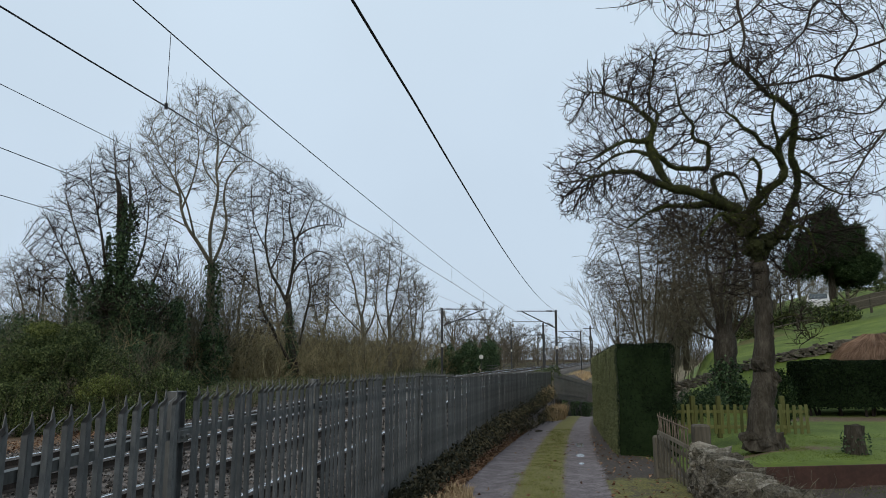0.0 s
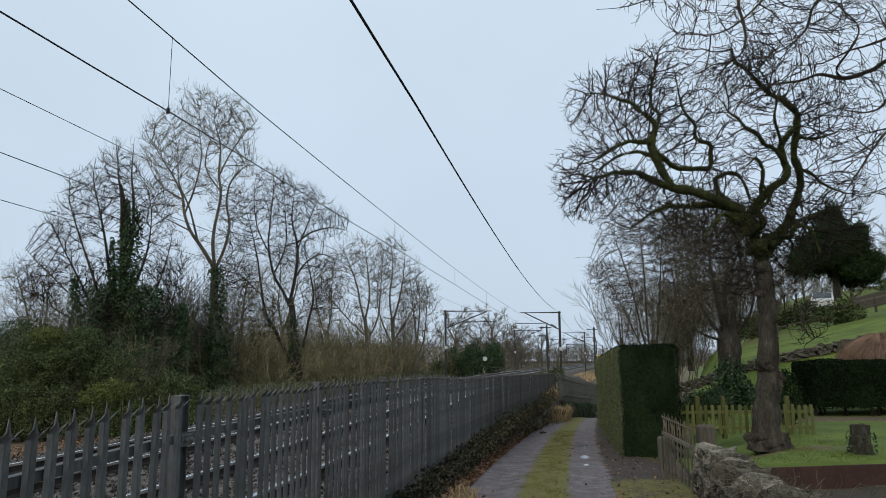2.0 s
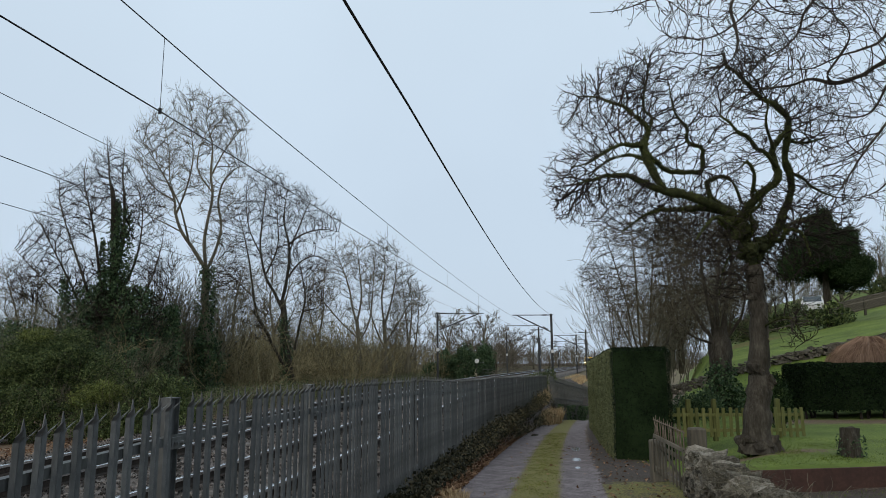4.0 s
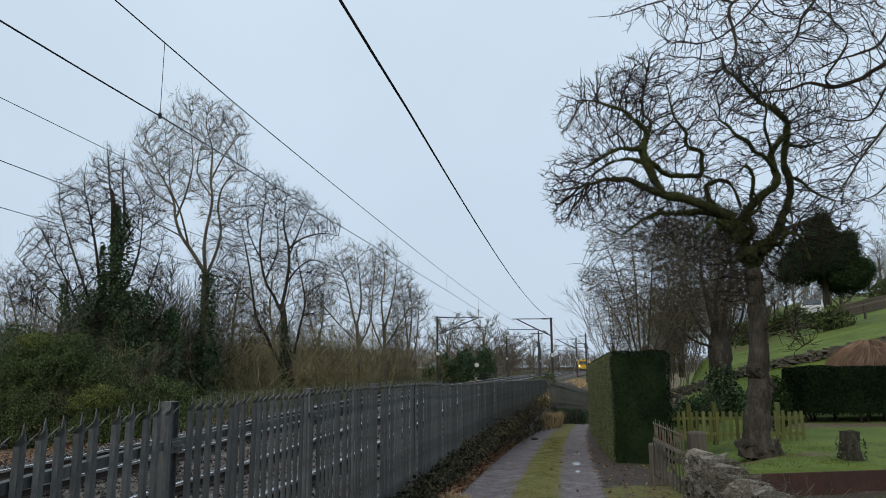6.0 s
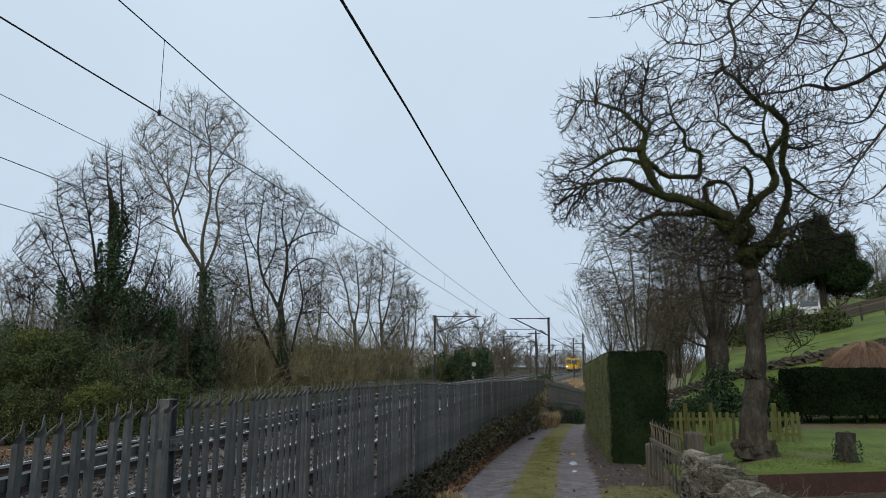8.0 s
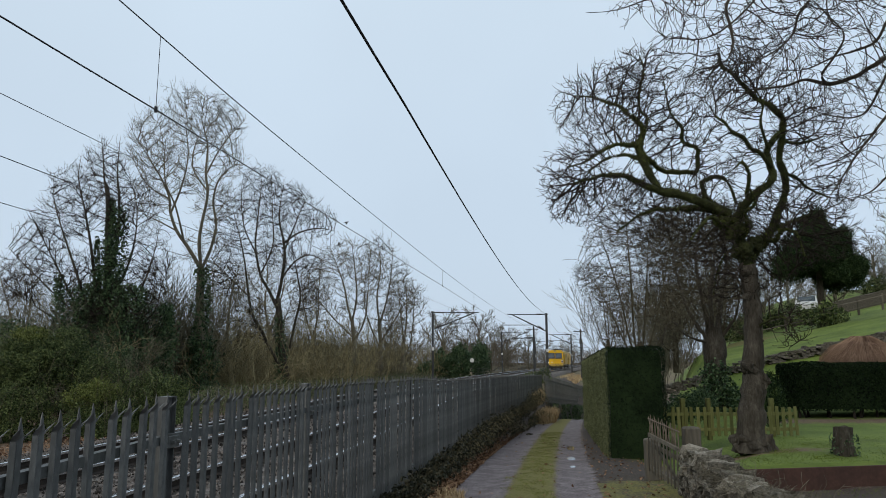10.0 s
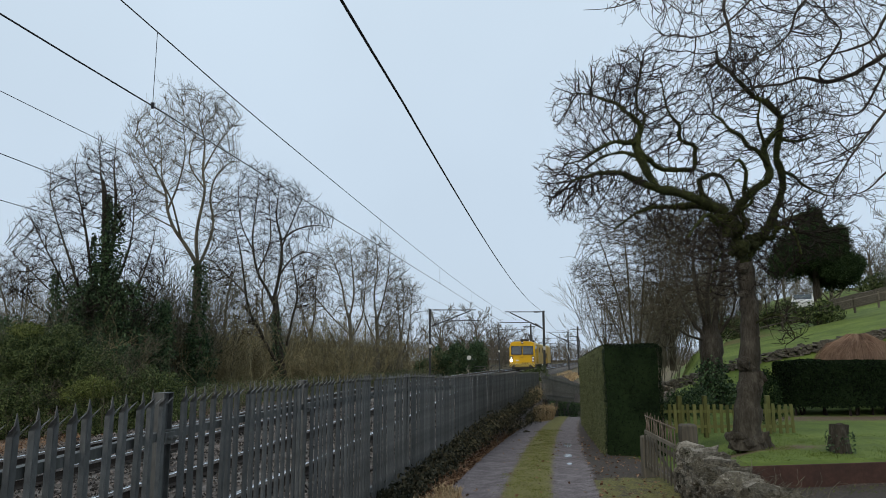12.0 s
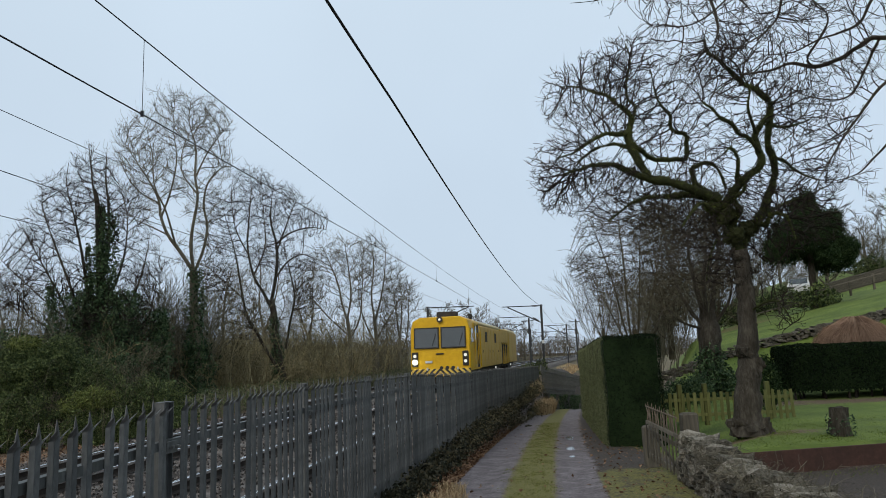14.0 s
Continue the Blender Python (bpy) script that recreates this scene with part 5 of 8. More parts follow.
SPREADING.append(([(0.60, 0.00, 0.64), (-0.24, -0.40, 2.06), (-0.92, -0.70, 3.45), (-1.48, -0.90, 4.50), (-1.76, -1.10, 6.09), (-2.01, -1.20, 7.76), (-2.46, -1.30, 9.62), (-2.95, -1.40, 11.33)], [0.205, 0.188, 0.171, 0.150, 0.120, 0.085, 0.051, 0.020], 1))
SPREADING.append(([(-1.63, -1.00, 5.43), (-2.73, -0.80, 6.46), (-3.57, -0.60, 7.17), (-4.18, -0.50, 7.87)], [0.102, 0.075, 0.048, 0.020], 1))
SPREADING.append(([(-0.04, 0.40, 8.89), (0.81, 0.60, 9.60), (1.97, 0.80, 9.93), (2.95, 0.90, 9.77)], [0.137, 0.102, 0.068, 0.027], 1))
SPREADING.append(([(-0.02, 0.40, 8.36), (0.69, 0.10, 10.08), (1.21, -0.10, 11.28), (1.60, -0.20, 11.79)], [0.102, 0.075, 0.041, 0.017], 1))
SPREADING.append(([(0.56, 0.20, 2.47), (0.79, 0.50, 4.12), (1.02, 0.70, 5.59), (0.73, 0.90, 7.08), (0.38, 1.00, 8.45)], [0.154, 0.137, 0.116, 0.075, 0.034], 1))
SPREADING.append(([(-0.09, 0.20, 6.65), (0.75, -0.20, 7.64), (1.69, -0.50, 8.04), (2.61, -0.70, 7.67)], [0.120, 0.096, 0.075, 0.034], 1))
SPREADING.append(([(-1.48, -0.70, 8.18), (-2.36, -0.20, 9.84), (-2.71, 0.10, 11.87), (-2.65, 0.30, 13.37)], [0.085, 0.061, 0.041, 0.017], 1))
SPREADING.append(([(-1.20, -0.50, 6.84), (-0.42, -0.90, 8.49), (-0.45, -1.10, 10.53), (-0.56, -1.20, 12.25)], [0.102, 0.075, 0.048, 0.020], 1))
SPREADING_CLOUDS = [(-2.9, -0.6, 9.6, 1.4, 1.6, 2.7, 230), (-1.3, -0.4, 11.6, 1.4, 1.7, 2.0, 240), (0.3, 0.2, 11.0, 1.7, 1.6, 1.5, 200), (1.9, 0.4, 10.1, 1.4, 1.4, 1.1, 140), (-0.3, 0.2, 8.7, 2.0, 1.7, 1.7, 120), (-3.5, -0.6, 6.5, 1.2, 1.3, 1.5, 100), (1.4, 0.2, 7.6, 1.4, 1.3, 1.0, 90), (1.4, 0.6, 5.6, 0.9, 1.0, 1.2, 50), (-1.8, -0.8, 4.1, 1.0, 1.0, 1.7, 60)]
grown_tree("spreading_tree", pose(-9.2, 42, 0.0), SPREADING, SPREADING_CLOUDS, np.random.default_rng(33), UPSWEPT,
           "bare spreading tree with several crooked stems behind the railway", M_bark, M_twig,
           ivy=[((0.3, 0, -0.4), (-0.1, 0, 4.4), 0.45, 0.34, 1900)])
ASH = []
ASH.append(([(0.24, 0.00, -0.30), (0.09, 0.00, 3.49), (-0.07, 0.00, 5.16)], [0.233, 0.190, 0.178], 0))
ASH.append(([(-0.06, 0.00, 4.95), (-0.46, 0.30, 6.24), (-0.77, 0.50, 7.76), (-1.44, 0.70, 9.52), (-2.01, 0.80, 10.86)], [0.161, 0.144, 0.110, 0.068, 0.025], 1))
ASH.append(([(-0.07, 0.00, 5.08), (0.27, -0.30, 6.83), (0.13, -0.50, 8.92), (-0.10, -0.60, 10.62)], [0.152, 0.127, 0.085, 0.030], 1))
ASH.append(([(0.09, 0.00, 3.49), (0.82, 0.40, 5.19), (1.02, 0.60, 7.34), (1.15, 0.70, 9.96)], [0.127, 0.110, 0.076, 0.030], 1))
ASH.append(([(-0.00, 0.00, 3.91), (-1.26, -0.50, 5.13), (-2.31, -0.70, 6.37), (-3.26, -0.90, 7.40)], [0.127, 0.101, 0.076, 0.034], 1))
ASH_CLOUDS = [(-1.5, 0.4, 9.3, 1.5, 1.6, 1.9, 160), (0.1, -0.3, 9.4, 1.5, 1.6, 1.9, 150), (1.3, 0.4, 8.6, 1.1, 1.4, 2.3, 110), (-2.6, -0.6, 7.2, 1.3, 1.4, 1.7, 110), (-0.5, 0.0, 6.4, 1.9, 1.4, 1.3, 70), (-3.4, -0.5, 5.8, 1.1, 1.0, 1.3, 50)]
ASH_TWO = []
ASH_TWO.append(([(0.02, 0.00, -0.43), (-0.02, 0.00, 3.14), (-0.14, 0.00, 5.35)], [0.224, 0.188, 0.179], 0))
ASH_TWO.append(([(-0.14, 0.00, 5.26), (-0.36, 0.30, 7.16), (-0.13, 0.50, 9.46), (-0.35, 0.60, 11.79)], [0.152, 0.125, 0.081, 0.027], 1))
ASH_TWO.append(([(-0.13, 0.00, 4.90), (0.40, -0.30, 6.66), (0.76, -0.50, 8.43), (0.92, -0.60, 10.67)], [0.152, 0.125, 0.081, 0.027], 1))
ASH_TWO.append(([(-0.03, 0.00, 3.58), (0.91, 0.40, 5.15), (1.61, 0.60, 6.28), (2.06, 0.70, 7.20)], [0.134, 0.107, 0.072, 0.027], 1))
ASH_TWO.append(([(-0.02, 0.00, 3.14), (-0.81, -0.40, 4.88), (-1.26, -0.60, 6.63), (-1.19, -0.70, 8.40)], [0.134, 0.107, 0.072, 0.027], 1))
ASH_TWO_CLOUDS = [(-0.1, 0.0, 10.1, 1.4, 1.5, 1.9, 150), (0.9, 0.0, 8.5, 1.3, 1.5, 2.0, 120), (1.6, 0.4, 6.3, 1.1, 1.2, 1.6, 90), (-1.2, -0.4, 8.0, 1.1, 1.2, 2.2, 70), (0.4, 0.0, 5.3, 1.8, 1.2, 1.6, 60)]
FROND = dict(UPSWEPT, step=0.26, kill=0.34, tip=0.009, spur=0.75)
t4 = grown_tree("young_ash", pose(-6.00, 52, -0.4), ASH, ASH_CLOUDS, np.random.default_rng(34), FROND, "slender bare tree with yellowish grey twigs", M_twig_pale, M_twig_pale)
t5 = grown_tree("young_ash", pose(-4.15, 55, -0.4), ASH_TWO, ASH_TWO_CLOUDS, np.random.default_rng(35), FROND, "slender bare tree with yellowish grey twigs", M_twig_pale, M_twig_pale)
copy_thing(t4, pose(-2.8, 66, -1.6, 0, 0, 290))
copy_thing(t5, pose(-12.6, 54, -1.0, 0, 0, 40))
copy_thing(t4, pose(-16.5, 56, -1.4, 0, 0, 150))
copy_thing(t5, pose(-10.4, 60, -1.4, 0, 0, 240))
copy_thing(t4, pose(-30.5, 52, -2.0, 0, 0, 80))

# scrub: thickets of thin stems
def thicket(name, label, rng, height, width, stems, twig, prm=SCRUB, category="shrub"):
    root = thing(name, pose(0, 0, 0), label, category, "scrub")
    for _ in range(stems):
        V, F = [], []
        p = Vector((rng.normal() * width * 0.28, rng.normal() * width * 0.28, -0.2))
        d = Vector((p.x * 0.35 / width + rng.normal() * 0.12, p.y * 0.35 / width + rng.normal() * 0.12, 1))
        grow(V, F, rng, p, d, height * rng.uniform(0.6, 1.05), 0.03, 0, 2, prm)
        part("stem", (V, F), twig, root)
    return root


rng_t = np.random.default_rng(41)
scrub_a = thicket("scrub_bush", "tangled bare brown scrub bush beyond the railway", rng_t, 4.4, 3.6, 17, M_twig_brown)
scrub_b = thicket("scrub_bush", "tangled bare brown scrub bush beyond the railway", rng_t, 3.4, 4.2, 18, M_twig_brown)
scrub_c = thicket("scrub_bush", "thicket of dark bare stems on the slope", rng_t, 7.6, 3.0, 24, M_twig_dim, THICK)
scrub_a.matrix_basis = pose(-15.5, 35, -0.6)
scrub_b.matrix_basis = pose(-8.5, 46, -0.6)
k = 0
for y, x0, x1, n in ((35, -21, -14.5, 4), (41, -14, -9.8, 3), (45, -22, -5.0, 9), (51, -26, -4.6, 9), (60, -32, -3.2, 9), (72, -40, -1.8, 10), (90, -55, 2.0, 10)):
    for i in range(n):
        x = x0 + (x1 - x0) * (i + rng_t.uniform(0.1, 0.9)) / n
        s = copy_thing((scrub_a, scrub_b)[k % 2], pose(x, y + rng_t.uniform(-2, 2), -0.7, 0, 0, rng_t.uniform(0, 360)))
        q = rng_t.uniform(0.95, 1.3) * (1.0 if y < 60 else 1.25)
        s.scale = (q, q, q)
        k += 1


for i, (x, y, h) in enumerate(((-27, 44, 0.6), (-24, 41, 0.6), (-21.5, 39, 0.65), (-19, 37, 0.8), (-17.5, 40, 0.9), (-15.5, 38, 0.9), (-13.5, 40, 0.95), (-14.6, 37, 0.85), (-13.9, 38.5, 0.9), (-23, 34, 0.7), (-18, 33, 0.75), (-6.5, 47, 0.55), (-8.5, 50, 0.6), (-31, 50, 0.6), (-3.5, 58, 0.6))):
    s = copy_thing(scrub_c, pose(x, y, -0.7, 0, 0, i * 47))
    s.scale = (h * 1.1, h * 1.1, h)
    tagged(s, "thicket of bare grey-brown stems between the railway trees", "shrub", "railway thickets")


def blob_leaves(rng, blobs, per, size, shell=0.55):
    """Leaf clumps in a heap of uneven lobes."""
    pts = []
    for x, y, z, rx, ry, rz in blobs:
        n = int(per * rx * rz)
        for _ in range(n):
            v = Vector(rng.normal(size=3)).normalized()
            k = shell + (1 - shell) * rng.random() ** 0.5
            k *= 0.8 + 0.5 * noise.noise(v * 2.6 + Vector((x, y, z)))
            pts.append((x + v.x * rx * k, y + v.y * ry * k, z + v.z * rz * k))
    return leaves(pts, size, rng)


rng_t = np.random.default_rng(51)
ev = thing("evergreen_bush", pose(-10.6, 20.5, -0.65), "broad dark evergreen bush with drooping stems beyond the railway", "bush")
part("foliage", blob_leaves(rng_t, [(-1.3, 0.3, 2.2, 1.2, 1.1, 1.35), (-0.4, 0.5, 2.5, 0.9, 0.9, 1.0), (-2.2, 0.4, 1.6, 1.1, 1.0, 1.5), (0.6, 0.6, 1.5, 1.1, 0.9, 1.3), (2.4, 0.5, 1.2, 1.2, 0.9, 1.1), (-3.4, 0.6, 1.3, 1.3, 1.2, 1.3),
                                    (-1.2, -0.4, 0.9, 1.6, 0.9, 1.0), (1.2, -0.3, 0.7, 1.5, 0.8, 0.8), (-3.0, -0.3, 0.5, 1.6, 0.8, 0.7), (3.0, 0.2, 0.5, 1.2, 0.8, 0.7)], 13000, 0.028, 0.35), M_shrub, ev)
# heaps of paler leaves, the sun on them put into their colour
part("sunlit_foliage", blob_leaves(rng_t, [(1.2, -0.5, 1.5, 0.7, 0.6, 0.42), (0.6, -0.4, 1.3, 0.5, 0.5, 0.35), (-1.2, 0.1, 3.1, 0.6, 0.6, 0.3)], 9000, 0.026, 0.4), M_olive, ev, "yellow-green leaves coloured as if sunlit")
V, F = [], []
for _ in range(130):
    a = rng_t.uniform(0, 6.28)
    p = Vector((rng_t.uniform(-3.6, 3.4), rng_t.uniform(-0.9, 0.3), rng_t.uniform(0.3, 2.2)))
    L = rng_t.uniform(0.5, 1.2)
    d = Vector((math.cos(a), -abs(math.sin(a)) * 0.6, 0))
    P, R = ease([p, p + d * L * 0.5 + Vector((0, -0.3, L * 0.45)), p + d * L + Vector((0, -0.45, L * 0.1)), p + d * L * 1.25 + Vector((0, -0.5, -L * 0.5))], [0.006, 0.005, 0.004, 0.002], 3)
    tube(V, F, P, R, 3)
part("branchwork", (V, F), M_twig_soft, ev, "arching bare stems")
ev2 = thing("evergreen_bush", pose(-19.5, 31, -0.5), "ragged evergreen thicket beyond the railway", "bush")
part("foliage", blob_leaves(rng_t, [(0, 0, 2.0, 3.0, 2.0, 2.2), (-3.5, 0, 1.6, 2.6, 2.0, 2.0), (2.5, 0.5, 1.8, 2.0, 1.6, 1.8), (5.0, 0.5, 1.5, 2.0, 1.6, 1.9)], 3600, 0.05), M_ivy, ev2)
for x, y, w, q in ((-14.4, 31.5, 30, 0.45), (-16.4, 30.0, 250, 0.5), (-17.8, 31, 80, 0.45)):
    s = copy_thing(scrub_c, pose(x, y, -0.7, 0, 0, w))
    s.scale = (q * 1.3, q * 1.3, q)
    tagged(s, "thicket of bare grey-brown stems between the railway trees", "shrub", "railway thickets")

# distant woods
rng_t = np.random.default_rng(61)
FAR = dict(FINE, rmin=0.017, segs=[4, 3, 2], kids=[9, 6, 4, 3], slim=0.01, depth=2)
far_a = limbed_tree("distant_tree", pose(1.5, 102, 0), auto_limbs(rng_t, [(0, 0, -0.3), (0, 0, 2), (0.1, 0, 4), (0.2, 0, 6.0)], 0.2, 14, 2.6, 2.4, 0.12, 0.45), rng_t, FAR, "bare tree at the far end of the railway", M_twig_pale, M_twig_pale)
far_b = limbed_tree("distant_tree", pose(9, 110, 0), auto_limbs(rng_t, [(0, 0, -0.3), (0, 0, 1.5), (0.1, 0, 3), (0.2, 0, 5)], 0.2, 14, 2.9, 2.2, 0.1, 0.45), rng_t, FAR, "bare tree at the far end of the railway", M_twig_pale, M_far)
for i, (x, y, q) in enumerate(((-6, 95, 0.9), (5.2, 108, 1.1), (8.5, 128, 1.35), (13.5, 135, 1.2), (1.5, 120, 1.25), (-4, 118, 1.2), (18, 170, 1.2), (8, 175, 1.2), (25, 185, 1.2), (34, 215, 1.2), (-14, 120, 1.1), (-25, 110, 1.1), (-22, 90, 1.0), (-35, 100, 1.1), (44, 230, 1.2), (62, 240, 1.2))):
    s = copy_thing((far_a, far_b)[i % 2], pose(x, y, -0.2, 0, 0, i * 77))
    s.scale = (q, q, q)
ivy_far = thing("evergreen_bush", pose(2.6, 74, -0.4), "dark ivy thicket beside the distant tracks", "bush")
part("foliage", blob_leaves(rng_t, [(0, 0, 1.9, 1.5, 1.6, 2.4), (-1.8, 1, 1.6, 1.3, 1.5, 2.2), (2.6, 6, 2.2, 1.5, 1.6, 2.4), (-3.4, 1, 1.0, 1.3, 1.3, 1.5)], 1300, 0.10), M_ivy, ivy_far)


def far_wood(name, x0, x1, y, h, mat, n, rng, label):
    """A belt of far woodland: many upright twigs of uneven height."""
    V, F = [], []
    for _ in range(n):
        u = rng.random()
        x = x0 + (x1 - x0) * u
        yy = y + rng.uniform(-12, 12)
        hh = h * (0.55 + 0.6 * abs(noise.noise(Vector((x * 0.06, y, 0)))) + 0.35 * rng.random())
        p = Vector((x, yy, ground_z(x, yy) - 0.3))
        d = Vector((rng.normal() * 0.12, 0, 1))
        q = p + d * hh
        mid = p.lerp(q, 0.6) + Vector((rng.normal() * 0.5, 0, 0))
        tube(V, F, [p, mid, q], [0.07, 0.05, 0.02], 3)
        for _ in range(5):
            b = p.lerp(q, rng.uniform(0.25, 0.95))
            tube(V, F, [b, b + Vector((rng.normal() * 1.1, rng.normal() * 0.6, rng.uniform(0.3, 1.6)))], [0.035, 0.015], 3)
    return tagged(part(name, (V, F), mat), label, "woodland", kind="stuff")


far_wood("far_woodland", -160, 30, 260, 9, M_far, 2600, rng_t, "brown winter woodland on the skyline")
far_wood("far_woodland", 20, 220, 300, 8, M_far, 2600, rng_t, "brown winter woodland on the skyline")
far_wood("far_woodland", -90, -4, 100, 5, M_far, 1400, rng_t, "brown winter scrub behind the railway trees")
far_wood("far_woodland", -60, -9, 78, 3.0, M_far, 1300, rng_t, "brown winter scrub behind the railway trees")


# ---- garden side ----
def shell_points(rng, size, n, wob=0.04):
    """Points and normals over the faces of a box (no bottom)."""
    sx, sy, sz = size
    areas = np.array([sy * sz, sy * sz, sx * sz, sx * sz, sx * sy])
    pick = rng.choice(5, n, p=areas / areas.sum())
    P, N = np.zeros((n, 3)), np.zeros((n, 3))
    a, b = rng.uniform(-0.5, 0.5, n), rng.random(n)
    for k, (nx, ny, nz) in enumerate(((-1, 0, 0), (1, 0, 0), (0, -1, 0), (0, 1, 0), (0, 0, 1))):
        m = pick == k
        N[m] = (nx, ny, nz)
        if nx:
            P[m] = np.stack([np.full(m.sum(), nx * sx / 2), a[m] * sy, b[m] * sz], 1)
        elif ny:
            P[m] = np.stack([a[m] * sx, np.full(m.sum(), ny * sy / 2), b[m] * sz], 1)
        else:
            P[m] = np.stack([a[m] * sx, (b[m] - 0.5) * sy, np.full(m.sum(), sz)], 1)
    return P, N, pick


def round_box(P, size, r):
    """Pulls points of a box in so that its upright and top edges are rounded."""
    half = np.array([size[0] / 2, size[1] / 2])
    out = P.copy()
    lo, hi = np.array([-half[0] + r, -half[1] + r, -9]), np.array([half[0] - r, half[1] - r, size[2] - r])
    core = np.clip(P, lo, hi)
    d = P - core
    L = np.linalg.norm(d, axis=1)
    m = L > r
    out[m] = core[m] + d[m] / L[m][:, None] * r
    return out


def build_hedge(name, m, size, n, leaf, label, side_mat, dark_mat, r=0.14):
    rng = np.random.default_rng(71 + n)
    root = thing(name, m, label, "hedge")
    b = bmesh.new()
    bmesh.ops.create_cube(b, size=1.0, matrix=Matrix.Translation((0, 0, size[2] / 2)) @ Matrix.Diagonal((size[0] - 0.1, size[1] - 0.1, size[2] - 0.1, 1)))
    bmesh.ops.subdivide_edges(b, edges=b.edges[:], cuts=5, use_grid_fill=True)
    for v in b.verts:
        p = round_box(np.array([[*v.co]]), (size[0] - 0.1, size[1] - 0.1, size[2] - 0.05), r)[0]
        v.co = Vector(p) + Vector((noise.noise(v.co * 1.5), noise.noise(v.co * 1.5 + Vector((5, 0, 0))), 0)) * 0.04
    part("hedge_core", b, M_hedge_dark, root)
    P, N, pick = shell_points(rng, size, n)
    P = round_box(P, size, r)
    wob = np.array([noise.noise(Vector(p) * 1.3) * 0.05 + noise.noise(Vector(p) * 5) * 0.025 for p in P])
    P = P + N * (wob + rng.normal(size=n) * 0.015)[:, None]
    # leaf colour is split by face, so light and shade are in it
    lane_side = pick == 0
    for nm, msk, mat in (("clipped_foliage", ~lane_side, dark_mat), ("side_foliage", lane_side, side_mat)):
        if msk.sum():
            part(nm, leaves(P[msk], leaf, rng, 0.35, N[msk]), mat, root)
    return root


def yaw_of(slope):
    return -math.degrees(math.atan(slope))


HY0, HY1 = 17.6, 31.5
HX0 = 4.29
h_slope = 0.17
h_len = (HY1 - HY0) * math.hypot(1, h_slope)
ca, sa = math.cos(math.atan(h_slope)), math.sin(math.atan(h_slope))
h_c = (HX0 + 0.725 * ca + sa * h_len / 2, HY0 - 0.725 * sa + ca * h_len / 2)
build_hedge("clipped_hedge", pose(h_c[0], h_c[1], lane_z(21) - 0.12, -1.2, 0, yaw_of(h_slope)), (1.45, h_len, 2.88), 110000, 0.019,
            "tall square-clipped dark green hedge beside the lane", M_hedge_lit, M_hedge_dark)
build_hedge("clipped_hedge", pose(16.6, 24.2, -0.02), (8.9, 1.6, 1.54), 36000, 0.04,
            "long low clipped dark hedge with bare stems below", M_hedge_dark, M_hedge_dark)
rng_t = np.random.default_rng(81)
for i in range(26):
    V, F = [], []
    x = 12.2 + i * 0.34 + rng_t.normal() * 0.1
    grow(V, F, rng_t, Vector((0, 0, 0)), Vector((rng_t.normal() * 0.25, 0, 1)), 0.9, 0.05, 0, 1, SCRUB)
    hs = part("hedge_stem", (V, F), M_twig)
    hs.matrix_basis = pose(x, 24.0 + rng_t.normal() * 0.25, -0.35)
    tagged(hs, "bare woody stem under the clipped hedge", "hedge stem", "hedge stems")


def rubble(rng, sx, sy, sz, mat):
    """An uneven weathered stone with broken corners."""
    b = bmesh.new()
    bmesh.ops.create_cube(b, size=1.0)
    bmesh.ops.subdivide_edges(b, edges=b.edges[:], cuts=2, use_grid_fill=True)
    off = Vector(rng.uniform(-50, 50, 3))
    for v in b.verts:
        d = v.co.copy()
        d = d * 0.6 + d.normalized() * 0.24
        d *= 1 + 0.5 * noise.noise(v.co * 1.7 + off) + 0.45 * noise.noise(v.co * 6 + off)
        v.co = Vector((d.x * sx, d.y * sy, d.z * sz)) * 1.12
    me = bpy.data.meshes.new("stone")
    b.to_mesh(me)
    b.free()
    me.materials.append(mat)
    return me


M_coping = surface("lichened_coping_stone", (0.045, 0.041, 0.032), (0.14, 0.13, 0.106), (0.30, 0.28, 0.24), 14.0, 0.95, 4, 1.0, 0.03, vary=0.35, spec=0.15)


